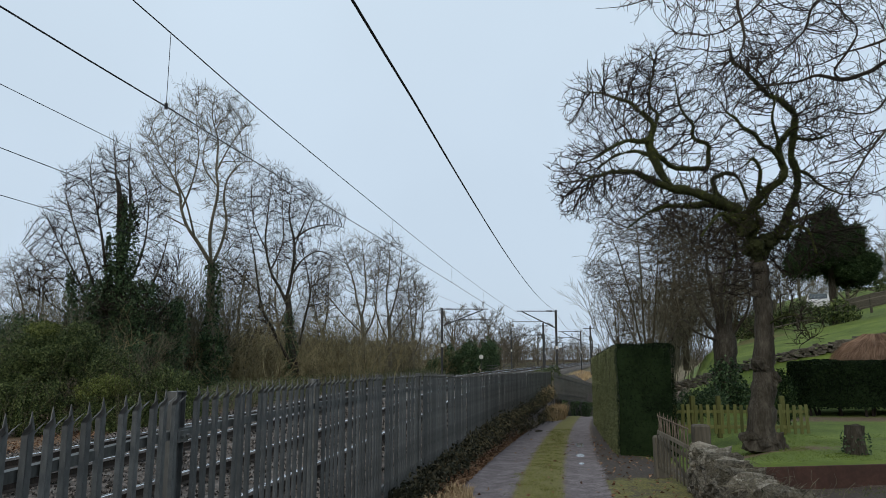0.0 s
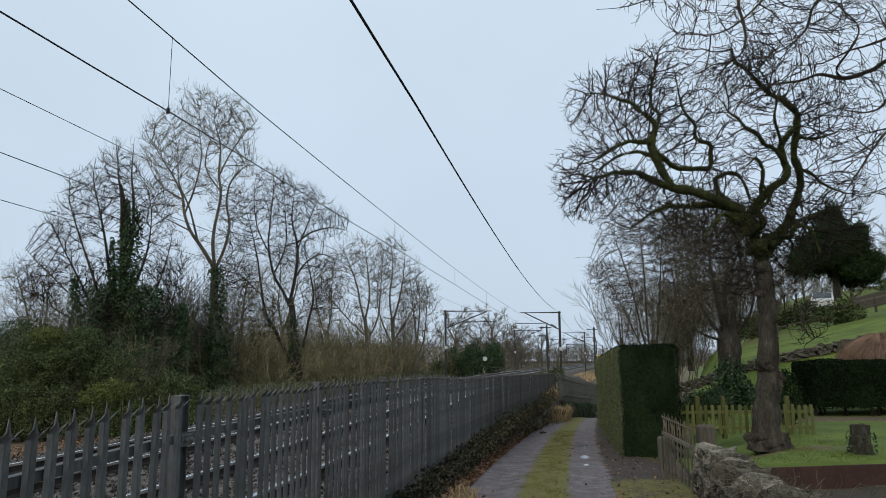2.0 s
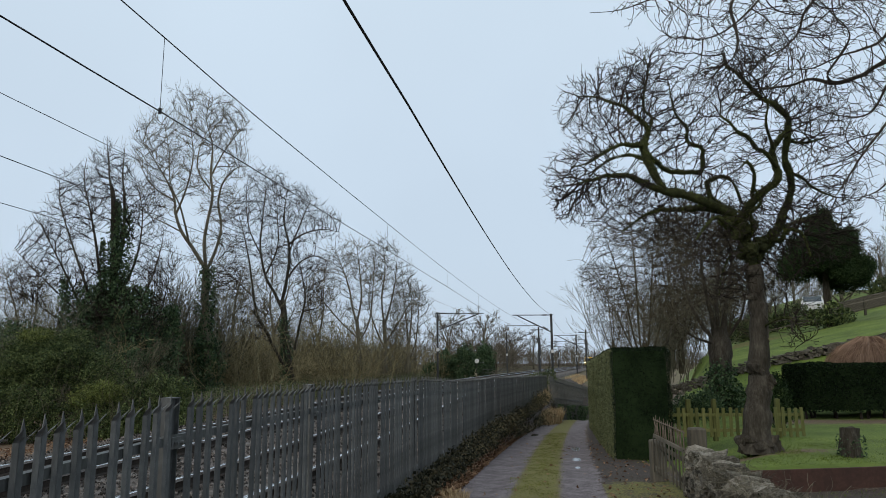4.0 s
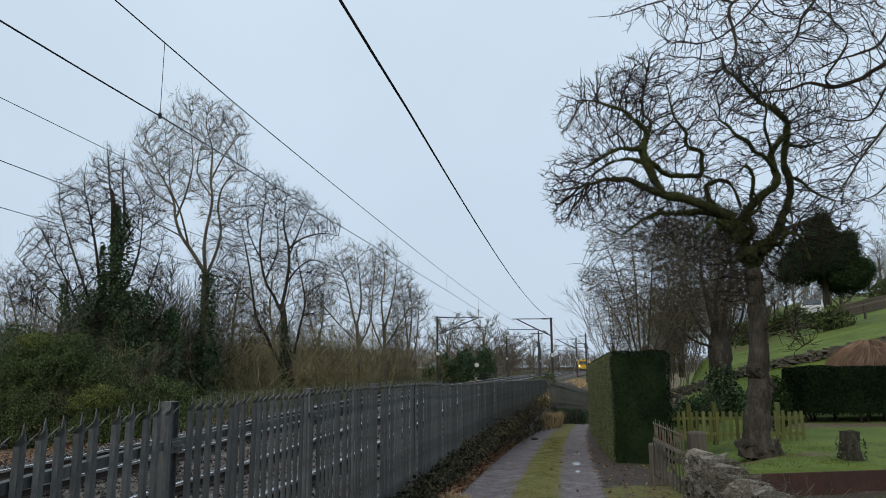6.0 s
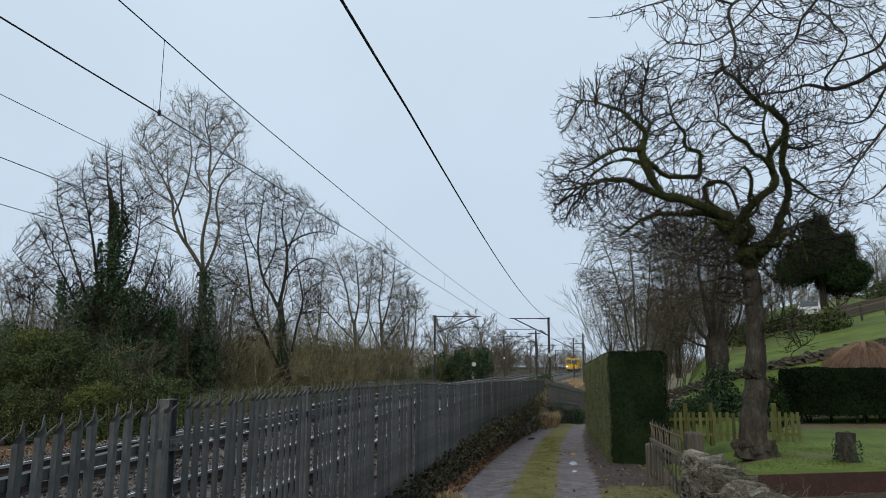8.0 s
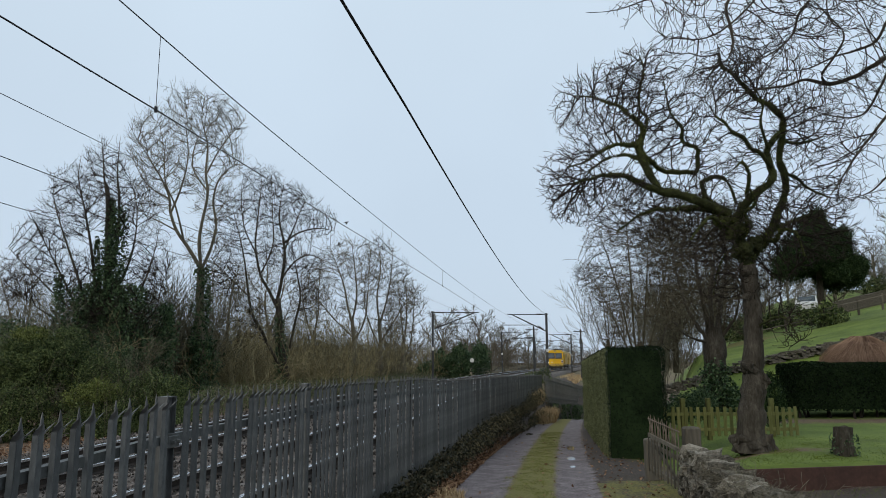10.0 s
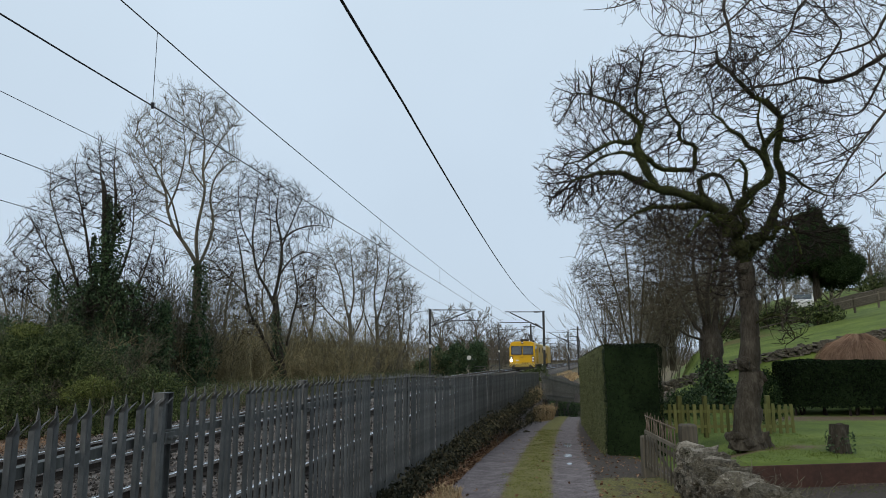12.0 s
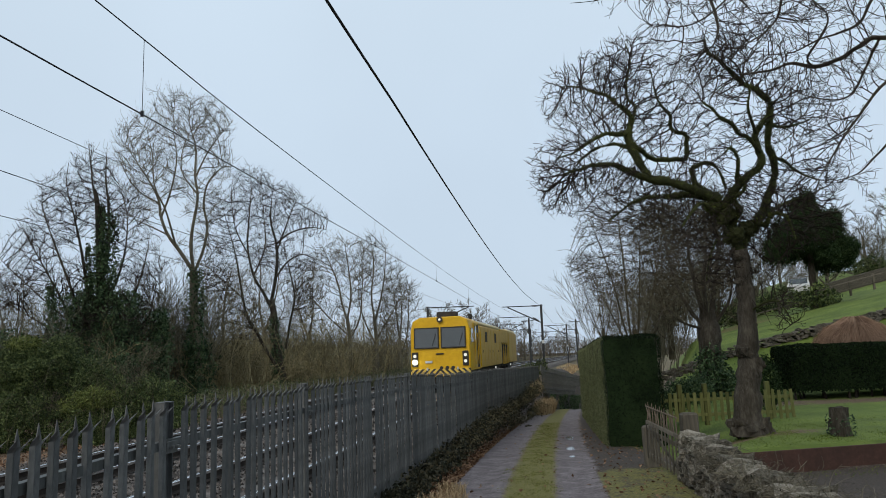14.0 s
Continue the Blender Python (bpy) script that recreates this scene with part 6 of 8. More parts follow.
def build_garden_wall():
    rng = np.random.default_rng(91)
    root = thing("garden_wall", pose(0, 0, 0), "rough dry-stone garden wall of grey field stones along the lane", "stone wall", kind="structure")
    slope = 0.16
    yaw = yaw_of(slope)

    def top(y):
        return float(np.interp(y, [-3, 4.5, 6, 8, 11.5], [0.42, 0.34, 0.28, 0.19, 0.21]))
    V, F = [], []
    for y in (-3.0, 11.3):
        for dx, z in ((0.07, lane_z(y) - 0.3), (0.07, top(y) - 0.1), (0.40, top(y) - 0.1), (0.42, lane_z(y) - 0.3)):
            V.append((wall_x(y) + dx, y, z))
    F = [(0, 1, 5, 4), (1, 2, 6, 5), (2, 3, 7, 6), (0, 3, 2, 1), (4, 5, 6, 7)]
    part("wall_core", (V, F), M_mortar, root)
    kinds = [rubble(rng, rng.uniform(0.12, 0.17), rng.uniform(0.1, 0.24), rng.uniform(0.07, 0.11), M_stone) for _ in range(14)]
    n = 0
    for r in range(9):
        y = 4.6 + rng.uniform(0, 0.15)
        while y < 11.25:
            me = kinds[rng.integers(14)]
            ly = max(v.co.y for v in me.vertices) - min(v.co.y for v in me.vertices)
            z = top(y) - 0.2 - 0.098 * r + 0.02 * math.sin(y * 2.3 + r)
            if z > lane_z(y) - 0.05 and n < 290:
                o = new("stone", me)
                o.parent = root
                o.matrix_basis = pose(wall_x(y + ly / 2) + 0.07 + rng.normal() * 0.018, y + ly / 2, z + rng.normal() * 0.014, rng.normal() * 7, rng.normal() * 5, yaw + rng.normal() * 5)
                n += 1
            y += ly * 0.98
    copes = [rubble(rng, rng.uniform(0.26, 0.38), rng.uniform(0.06, 0.1), rng.uniform(0.15, 0.25), M_coping) for _ in range(12)]
    y = 3.4
    while y < 11.3:
        me = copes[rng.integers(12)]
        o = new("coping_stone", me)
        o.parent = root
        o.matrix_basis = pose(wall_x(y) + 0.22 + rng.normal() * 0.02, y, top(y) - 0.06 + rng.normal() * 0.025, 14 + rng.normal() * 11, rng.normal() * 5, yaw + rng.normal() * 6)
        y += rng.uniform(0.07, 0.12)
    # end face
    for r in range(6):
        o = new("stone", kinds[r])
        o.parent = root
        o.matrix_basis = pose(wall_x(11.3) + 0.22, 11.33, top(11.3) - 0.2 - 0.13 * r, 0, 0, yaw + 90)
    # dead ivy twigs over the wall top
    V, F = [], []
    for _ in range(900):
        y = 3.6 + 5.6 * rng.random() ** 1.2
        p = Vector((wall_x(y) + rng.uniform(-0.06, 0.45), y, top(y) + rng.uniform(-0.05, 0.06)))
        d = Vector((rng.normal(), rng.normal(), rng.normal() * 0.5 - 0.1))
        grow(V, F, rng, p, d, rng.uniform(0.12, 0.32), 0.004, 1, 2, dict(SCRUB, rmin=0.0018, kids=[3, 3, 2], lift=[-0.05]))
    ob = part("creeper_twigs", (V, F), M_twig_pale)
    tagged(ob, "dry leafless creeper twigs tangled over the wall top", "creeper", kind="stuff")
    pts = [(wall_x(y) + rng.uniform(-0.03, 0.4), y, top(y) + rng.uniform(-0.2, 0.08)) for y in rng.uniform(4.0, 11.2, 900)]
    ob = part("wall_moss", leaves(pts, 0.014, rng), M_bramble)
    tagged(ob, "small ivy leaves and moss on the stone wall", "creeper", kind="stuff")


def build_gate():
    """Small wooden garden gate with an iron fan along its top, ajar beside the wall."""
    root = thing("garden_gate", pose(3.97, 11.6, lane_z(11.6) + 0.0, 0, -3.0, 90), "weathered wooden garden gate with rusty iron uprights along its top", "gate")
    L = 1.65
    for z in (0.12, 0.55, 0.70):
        part("rail", boxed((L, 0.035, 0.07), (L / 2, 0, z), 0.006), M_oldwood, root)
    for k in range(10):
        part("picket", boxed((0.05, 0.014, 0.62), (0.06 + k * (L - 0.12) / 9, 0.026, 0.36), 0.004), M_oldwood, root)
    part("brace", boxed((1.55, 0.03, 0.06), (L / 2, -0.03, 0.36), 0.004, Matrix.Rotation(radians(-17), 4, "Y")), M_oldwood, root, "diagonal brace")
    for k in range(15):
        x = 0.06 + k * (L - 0.12) / 14
        V, F = [], []
        lean = 0.05 * math.sin(k * 1.7)
        tube(V, F, [Vector((x, 0, 0.7)), Vector((x + lean, 0, 0.88)), Vector((x - lean * 0.5 + 0.02, 0, 1.03 + 0.05 * (k % 2)))], [0.011, 0.011, 0.007], 5)
        part("iron_bar", (V, F), M_gatemetal, root, "rusty iron bar")
    part("iron_rail", rod((0, 0, 0.99), (L, 0, 0.99), 0.012, None, 6), M_gatemetal, root, "rusty iron rail")
    post = thing("gate_post", pose(4.2, 11.65, lane_z(11.5) + 0.03), "thick weathered timber gate post", "post", "gate posts")
    b = boxed((0.26, 0.22, 1.05), (0, 0, 0.5), 0.03)
    part("post_shaft", b, M_oldwood, post)
    post2 = copy_thing(post, pose(4.08, 13.42, lane_z(13.5) - 0.25))
    tagged(post2, "thick weathered timber gate post by the hedge")


def build_picket_fence():
    root = thing("picket_fence", pose(5.35, 18.1, -0.3), "low algae-green wooden picket fence across the lawn", "picket fence")
    L = 3.95
    for z in (0.2, 0.58):
        part("rail", boxed((L, 0.04, 0.08), (L / 2, 0.03, z), 0.006), M_greenwood, root)
    me = bpy.data.meshes.new("picket")
    b = boxed((0.085, 0.022, 0.72), (0, 0, 0.40), 0.006)
    b.to_mesh(me)
    b.free()
    me.materials.append(M_greenwood)
    rr = np.random.default_rng(5)
    for k in range(24):
        o = new("picket", me)
        o.parent = root
        o.matrix_basis = pose(0.06 + k * (L - 0.1) / 23, 0, rr.normal() * 0.01, 0, rr.normal() * 1.0, 0)
    for x in (1.03, 1.69, 2.75, 3.32):
        part("post", boxed((0.11, 0.11, 1.05), (x, 0.08, 0.45), 0.01), M_greenwood, root)
    return root


def build_stump():
    b = bmesh.new()
    bmesh.ops.create_cone(b, cap_ends=True, segments=18, radius1=0.21, radius2=0.165, depth=0.6, matrix=Matrix.Translation((0, 0, 0.28)))
    bmesh.ops.subdivide_edges(b, edges=b.edges[:], cuts=2, use_grid_fill=True)
    for v in b.verts:
        v.co += Vector((noise.noise(v.co * 5), noise.noise(v.co * 5 + Vector((3, 1, 0))), 0.5 * noise.noise(v.co * 6))) * 0.07
    root = thing("tree_stump", pose(8.35, 14.5, -0.3), "short mossy sawn tree stump on the lawn", "tree stump")
    part("stump_wood", b, M_bark, root)
    rr = np.random.default_rng(6)
    part("ivy", leaves([(0.26 * math.cos(w), 0.26 * math.sin(w), z) for w, z in zip(rr.uniform(0, 6.28, 160), rr.uniform(0, 0.45, 160))], 0.03, rr), M_ivy, root)


def build_edging():
    root = thing("lawn_edging", pose(0, 0, 0), "red-brown timber board edging holding the lawn", "edging", kind="structure")
    tilt = math.degrees(math.atan(0.16))
    for k in range(3):
        x = 4.7 + 2.96 + 5.92 * k
        part("board", boxed((5.997, 0.05, 0.40), (0, 0, 0), 0.008), M_rustedge, root).matrix_basis = pose(x, lawn_y(x), -0.455, 0, 0, tilt)
    turf = part("lawn_verge", boxed((17.9, 0.5, 0.3), (0, 0, 0), 0.02), M_lawn)
    turf.matrix_basis = pose(13.6, lawn_y(13.6) + 0.28, -0.42, 0, 0, tilt)
    tagged(turf, "strip of turf along the top of the edging boards", "turf", kind="structure")


build_garden_wall()
build_gate()
build_picket_fence()
build_stump()
build_edging()


def build_field_wall():
    """Dry-stone wall climbing the hill beyond the garden."""
    rng = np.random.default_rng(101)
    V, F = [], []
    for i in range(60):
        x = 8.6 + i * 0.21
        y = 29.5
        for r in range(4):
            c = Vector((x + rng.normal() * 0.05, y + rng.normal() * 0.04, garden_z(x, y) + 0.03 + 0.09 * r + rng.normal() * 0.02))
            k = len(V)
            sx, sy, sz = rng.uniform(0.06, 0.13), 0.2, rng.uniform(0.03, 0.06)
            for dx in (-1, 1):
                for dy in (-1, 1):
                    for dz in (-1, 1):
                        V.append(c + Vector((dx * sx, dy * sy, dz * sz)) + Vector(rng.normal(size=3)) * 0.02)
            F += [(k, k + 1, k + 3, k + 2), (k + 4, k + 6, k + 7, k + 5), (k, k + 4, k + 5, k + 1), (k + 2, k + 3, k + 7, k + 6), (k + 1, k + 5, k + 7, k + 3), (k, k + 2, k + 6, k + 4)]
    ob = part("field_wall", (V, F), M_stone)
    tagged(ob, "low tumbled dry-stone wall climbing the green hill", "stone wall", kind="structure")


build_field_wall()

# trees and shrubs behind the clipped hedge
POLLARD = []
POLLARD.append(([(-0.27, 0.00, -0.02), (-0.23, 0.00, 0.69), (-0.16, 0.00, 1.72), (-0.15, 0.00, 2.55), (-0.16, 0.00, 3.07)], [0.592, 0.465, 0.444, 0.402, 0.296], 0))
POLLARD.append(([(-0.22, 0.00, 2.75), (-0.60, -0.30, 3.99), (-0.84, -0.50, 5.44), (-0.72, -0.70, 6.68), (-0.83, -0.80, 7.51)], [0.211, 0.148, 0.095, 0.042, 0.017], 1))
POLLARD.append(([(-0.06, 0.00, 2.75), (0.38, 0.30, 4.26), (0.75, 0.50, 5.80), (0.73, 0.70, 7.18)], [0.211, 0.148, 0.095, 0.032], 1))
POLLARD.append(([(-0.32, 0.00, 2.55), (-0.79, 0.40, 3.51), (-1.15, 0.60, 4.94), (-1.22, 0.80, 6.52)], [0.190, 0.127, 0.085, 0.032], 1))
POLLARD.append(([(-0.18, 0.00, 2.86), (-0.37, -0.50, 4.18), (-0.22, -0.80, 5.82), (-0.35, -1.00, 7.05)], [0.169, 0.127, 0.074, 0.025], 1))
POLLARD.append(([(-0.03, 0.00, 2.55), (0.49, -0.40, 3.36), (0.71, -0.70, 4.37), (0.72, -0.90, 3.33)], [0.127, 0.085, 0.053, 0.021], 1))
POLLARD.append(([(-0.37, 0.00, 2.44), (-1.31, -0.50, 2.74), (-2.00, -0.80, 3.23), (-2.45, -1.00, 2.52)], [0.106, 0.074, 0.051, 0.021], 1))
POLLARD_CLOUDS = [(-1.1, 0.4, 5.8, 0.8, 1.2, 1.5, 170), (-0.4, -0.4, 6.5, 1.0, 1.3, 1.3, 210), (0.8, 0.2, 7.1, 1.0, 1.2, 1.0, 130), (-0.9, 0.2, 7.3, 1.1, 1.2, 0.8, 110), (0.6, 0.3, 6.0, 0.7, 1.2, 1.3, 130), (-1.6, -0.3, 3.6, 1.0, 1.2, 1.1, 150), (0.7, -0.6, 3.8, 0.6, 1.0, 1.2, 90), (-0.4, 0.0, 4.0, 1.3, 1.3, 1.0, 110), (-2.2, -0.7, 2.5, 0.6, 0.8, 0.5, 50)]
grown_tree("ivy_clad_tree", pose(10.6, 26, -0.2), POLLARD, POLLARD_CLOUDS, np.random.default_rng(112), HANGING,
           "pollarded bare tree with ivy round its foot behind the picket fence", M_bark, M_twig_soft,
           ivy=[((-0.1, -0.2, -0.2), (-0.1, -0.2, 1.0), 0.9, 0.7, 3600), ((-0.3, -0.3, 1.0), (-0.2, -0.2, 1.7), 0.6, 0.35, 900)], rough=0.2)
HEDGE_TREE = []
HEDGE_TREE.append(([(-0.07, 0.00, -0.28), (0.03, 0.00, 1.73), (0.05, 0.00, 2.27)], [0.304, 0.221, 0.166], 0))
HEDGE_TREE.append(([(-0.11, 0.00, 1.19), (-0.40, 0.30, 2.56), (-0.66, 0.60, 4.53), (-1.20, 0.90, 6.86), (-1.72, 1.10, 8.52)], [0.138, 0.124, 0.100, 0.055, 0.019], 1))
HEDGE_TREE.append(([(-0.05, 0.00, 1.19), (-0.30, -0.30, 2.54), (-0.38, -0.50, 4.98), (-0.53, -0.70, 7.16), (-0.64, -0.80, 9.11)], [0.138, 0.124, 0.100, 0.055, 0.019], 1))
HEDGE_TREE.append(([(0.05, 0.00, 1.19), (0.35, 0.30, 2.56), (0.67, 0.50, 5.09), (0.92, 0.60, 7.39), (1.34, 0.70, 9.47)], [0.138, 0.124, 0.094, 0.055, 0.019], 1))
HEDGE_TREE.append(([(0.14, 0.00, 1.19), (0.54, -0.40, 2.53), (0.98, -0.70, 4.41), (1.43, -0.90, 6.58), (1.91, -1.00, 8.50)], [0.138, 0.111, 0.083, 0.050, 0.019], 1))
HEDGE_TREE.append(([(-0.19, 0.00, 1.19), (-0.90, -0.50, 2.39), (-1.60, -0.80, 3.86), (-2.22, -1.00, 4.92), (-2.99, -1.20, 5.76)], [0.111, 0.094, 0.066, 0.044, 0.019], 1))
HEDGE_TREE.append(([(-1.67, -0.80, 3.99), (-2.30, -0.60, 5.51), (-2.94, -0.50, 6.22), (-3.69, -0.40, 6.24)], [0.055, 0.036, 0.025, 0.014], 1))
HEDGE_TREE.append(([(0.22, 0.00, 1.19), (1.29, 0.40, 2.56), (2.17, 0.70, 3.97), (2.89, 0.90, 5.42)], [0.111, 0.083, 0.055, 0.022], 1))
HEDGE_TREE_CLOUDS = [(-1.4, 0.4, 7.4, 1.1, 1.5, 1.8, 210), (0.4, 0.0, 9.0, 1.8, 1.4, 1.0, 150), (2.4, 0.2, 8.9, 1.7, 1.4, 1.1, 150), (-0.4, -0.3, 7.5, 1.2, 1.6, 1.9, 220), (1.2, 0.2, 7.3, 1.2, 1.6, 2.1, 200), (-1.1, 0.0, 4.8, 1.1, 1.5, 1.4, 160), (0.6, 0.0, 4.2, 1.5, 1.5, 1.7, 190), (-2.6, -0.8, 5.2, 0.6, 1.0, 1.0, 70), (2.3, 0.2, 5.1, 1.0, 1.3, 1.7, 90), (-0.8, 0.0, 2.5, 1.2, 1.2, 0.8, 90)]
stems = grown_tree("multi_stemmed_tree", pose(9.99, 34, 0.3), HEDGE_TREE, HEDGE_TREE_CLOUDS, np.random.default_rng(113), dict(UPSWEPT, many=6.5, limb=0.42, tip=0.0078, lift=0.2, spur=0.5),
                   "many-stemmed bare tree with fine brown twigs behind the hedge", M_twig_soft, M_twig_soft)
for x, y, q, w in ((14.2, 41, 0.95, 70), (15.6, 47, 1.0, 160), (18.6, 45, 0.85, 250), (20.5, 51, 1.0, 20), (15.0, 60, 0.85, 200), (29.5, 62, 0.9, 310)):
    s = copy_thing(stems, pose(x, y, garden_z(x, y) - 0.5, 0, 0, w))
    s.scale = (q, q, q)
for i, (x, y, h) in enumerate(((14.8, 47, 0.65), (13.6, 44, 0.5), (17.0, 50, 0.75), (21, 53, 0.7), (23.5, 55, 0.65), (27, 57, 0.6), (31, 58, 0.6), (38, 59, 0.6))):
    s = copy_thing(scrub_c, pose(x, y, garden_z(x, y) - 0.6, 0, 0, i * 61))
    s.scale = (h, h, h)
    tagged(s, "thicket of dark bare stems on the slope behind the hedge", "shrub", "hillside thickets")
scrub_c.matrix_basis = pose(13.0, 41, -0.6)
for i, (x, y) in enumerate(((28, 95), (33, 100), (38, 95), (30, 110), (40, 85), (36, 70), (44, 75), (50, 88), (35, 60), (40, 62), (46, 66), (54, 70))):
    s = copy_thing((far_a, far_b)[i % 2], pose(x, y, garden_z(x, y) - 0.8, 0, 0, i * 50))
    s.scale = (0.9, 0.9, 0.9)

con = thing("conifer", pose(22.5, 40, garden_z(22.5, 40) - 0.1), "dense dark green conifer on the hill", "conifer")
rng_t = np.random.default_rng(121)
part("trunk", rod((0, 0, -0.2), (0, 0, 6.5), 0.25, 0.06), M_bark, con)
plumes = [(0.3 * math.cos(w) * h, 0.8 * math.sin(w) * h, 6.6 - 0.9 * h + rng_t.normal() * 0.25, 0.55, 0.5, 0.8) for h in (0.5, 1.2, 2.0) for w in np.arange(0, 6.2, 1.2)]
plumes += [(2.1 * math.cos(w) * q, 1.6 * math.sin(w), 4.2 + rng_t.uniform(-0.9, 0.9), 0.75, 0.7, 0.85) for w in np.arange(0, 6.2, 0.42) for q in (0.55, 1.0)]
plumes += [(rng_t.normal() * 0.9, rng_t.normal() * 0.6, rng_t.uniform(2.7, 5.4), 0.9, 0.8, 0.9) for _ in range(14)]
part("foliage", blob_leaves(rng_t, plumes, 4200, 0.045, 0.3), M_conifer, con)

wil = thing("weeping_willow_shrub", pose(16.9, 27.5, garden_z(16.9, 27.5) - 0.2), "mounded red-brown weeping shrub with bare hanging stems", "shrub")
V, F = [], []
for _ in range(2600):
    w = rng_t.uniform(0, 2 * math.pi)
    rr = rng_t.uniform(0.2, 1.0) ** 0.6 * 1.5
    a = Vector((0.25 * rr * math.cos(w), 0.25 * rr * math.sin(w), 1.2 + rng_t.uniform(0, 0.5)))
    bpt = Vector((rr * 0.75 * math.cos(w), rr * 0.7 * math.sin(w), 1.35 + rng_t.uniform(-0.1, 0.35) - 0.25 * rr))
    e = Vector((rr * 1.15 * math.cos(w + rng_t.normal() * 0.1), rr * math.sin(w), rng_t.uniform(0.0, 0.7)))
    tube(V, F, [a, bpt, bpt.lerp(e, 0.5) + Vector((0.1 * math.cos(w), 0.1 * math.sin(w), 0.05)), e], [0.012, 0.008, 0.006, 0.004], 3)
part("crown", (V, F), M_willow, wil)
part("trunk", rod((0, 0, -0.4), (0, 0, 1.5), 0.1, 0.07, 8), M_bark, wil)


for x, y, blobs, mat, lab in ((9.7, 20.3, [(0, 0, 0.5, 0.5, 0.5, 0.6), (0.1, 0, 1.0, 0.36, 0.36, 0.5), (0, 0, 1.4, 0.22, 0.22, 0.35)], M_conifer, "small dark conifer behind the picket fence"),
                              (7.75, 22.0, [(0, 0, 0.5, 0.7, 0.5, 0.6), (0.6, 0.1, 0.6, 0.6, 0.5, 0.6), (-0.5, 0, 0.3, 0.5, 0.4, 0.4)], M_ivy, "dark evergreen shrub behind the picket fence")):
    sh = thing("garden_shrub", pose(x, y, garden_z(x, y) - 0.05), lab, "shrub")
    part("foliage", blob_leaves(rng_t, blobs, 7000, 0.03, 0.3), mat, sh)
    part("stem", rod((0, 0, -0.1), (0, 0, 0.9), 0.03, 0.015, 6), M_bark, sh)


def build_hill_wall():
    """Mortared stone wall along the drive at the top of the hill."""
    rng = np.random.default_rng(151)
    root = thing("hill_wall", pose(0, 0, 0), "grey-brown stone wall along the hilltop drive", "stone wall", kind="structure")
    V, F = [], []
    xs = [27.5 + 0.9 * k for k in range(20)]
    for x in xs:
        y = 49.0
        z = garden_z(x, y)
        V += [(x, y, z - 0.4), (x, y, z + 0.95 + rng.normal() * 0.03), (x, y + 0.4, z + 0.95), (x, y + 0.4, z - 0.4)]
    for k in range(len(xs) - 1):
        i = 4 * k
        F += [(i, i + 4, i + 5, i + 1), (i + 1, i + 5, i + 6, i + 2), (i + 2, i + 6, i + 7, i + 3)]
    F += [(0, 1, 2, 3), (4 * len(xs) - 1, 4 * len(xs) - 2, 4 * len(xs) - 3, 4 * len(xs) - 4)]
    part("wall_face", (V, F), M_stone, root)


build_hill_wall()
for x, y, q in ((20.5, 47.5, 0.9), (22.1, 39.0, 0.75), (22.5, 49, 0.9), (24.2, 48, 0.8), (25.8, 50, 0.9), (38, 58, 1.1)):
    s = thing("evergreen_bush", pose(x, y, garden_z(x, y) - 0.2), "dark evergreen shrub on the hilltop", "bush", "hilltop shrubs")
    part("foliage", blob_leaves(rng_t, [(0, 0, 0.9, 1.2 * q, 1.1, 1.2 * q), (0.9, 0.3, 0.7, 0.9 * q, 0.9, 0.9 * q), (-0.9, 0.2, 0.7, 1.0 * q, 0.9, 0.9 * q)], 900, 0.08), M_shrub, s)


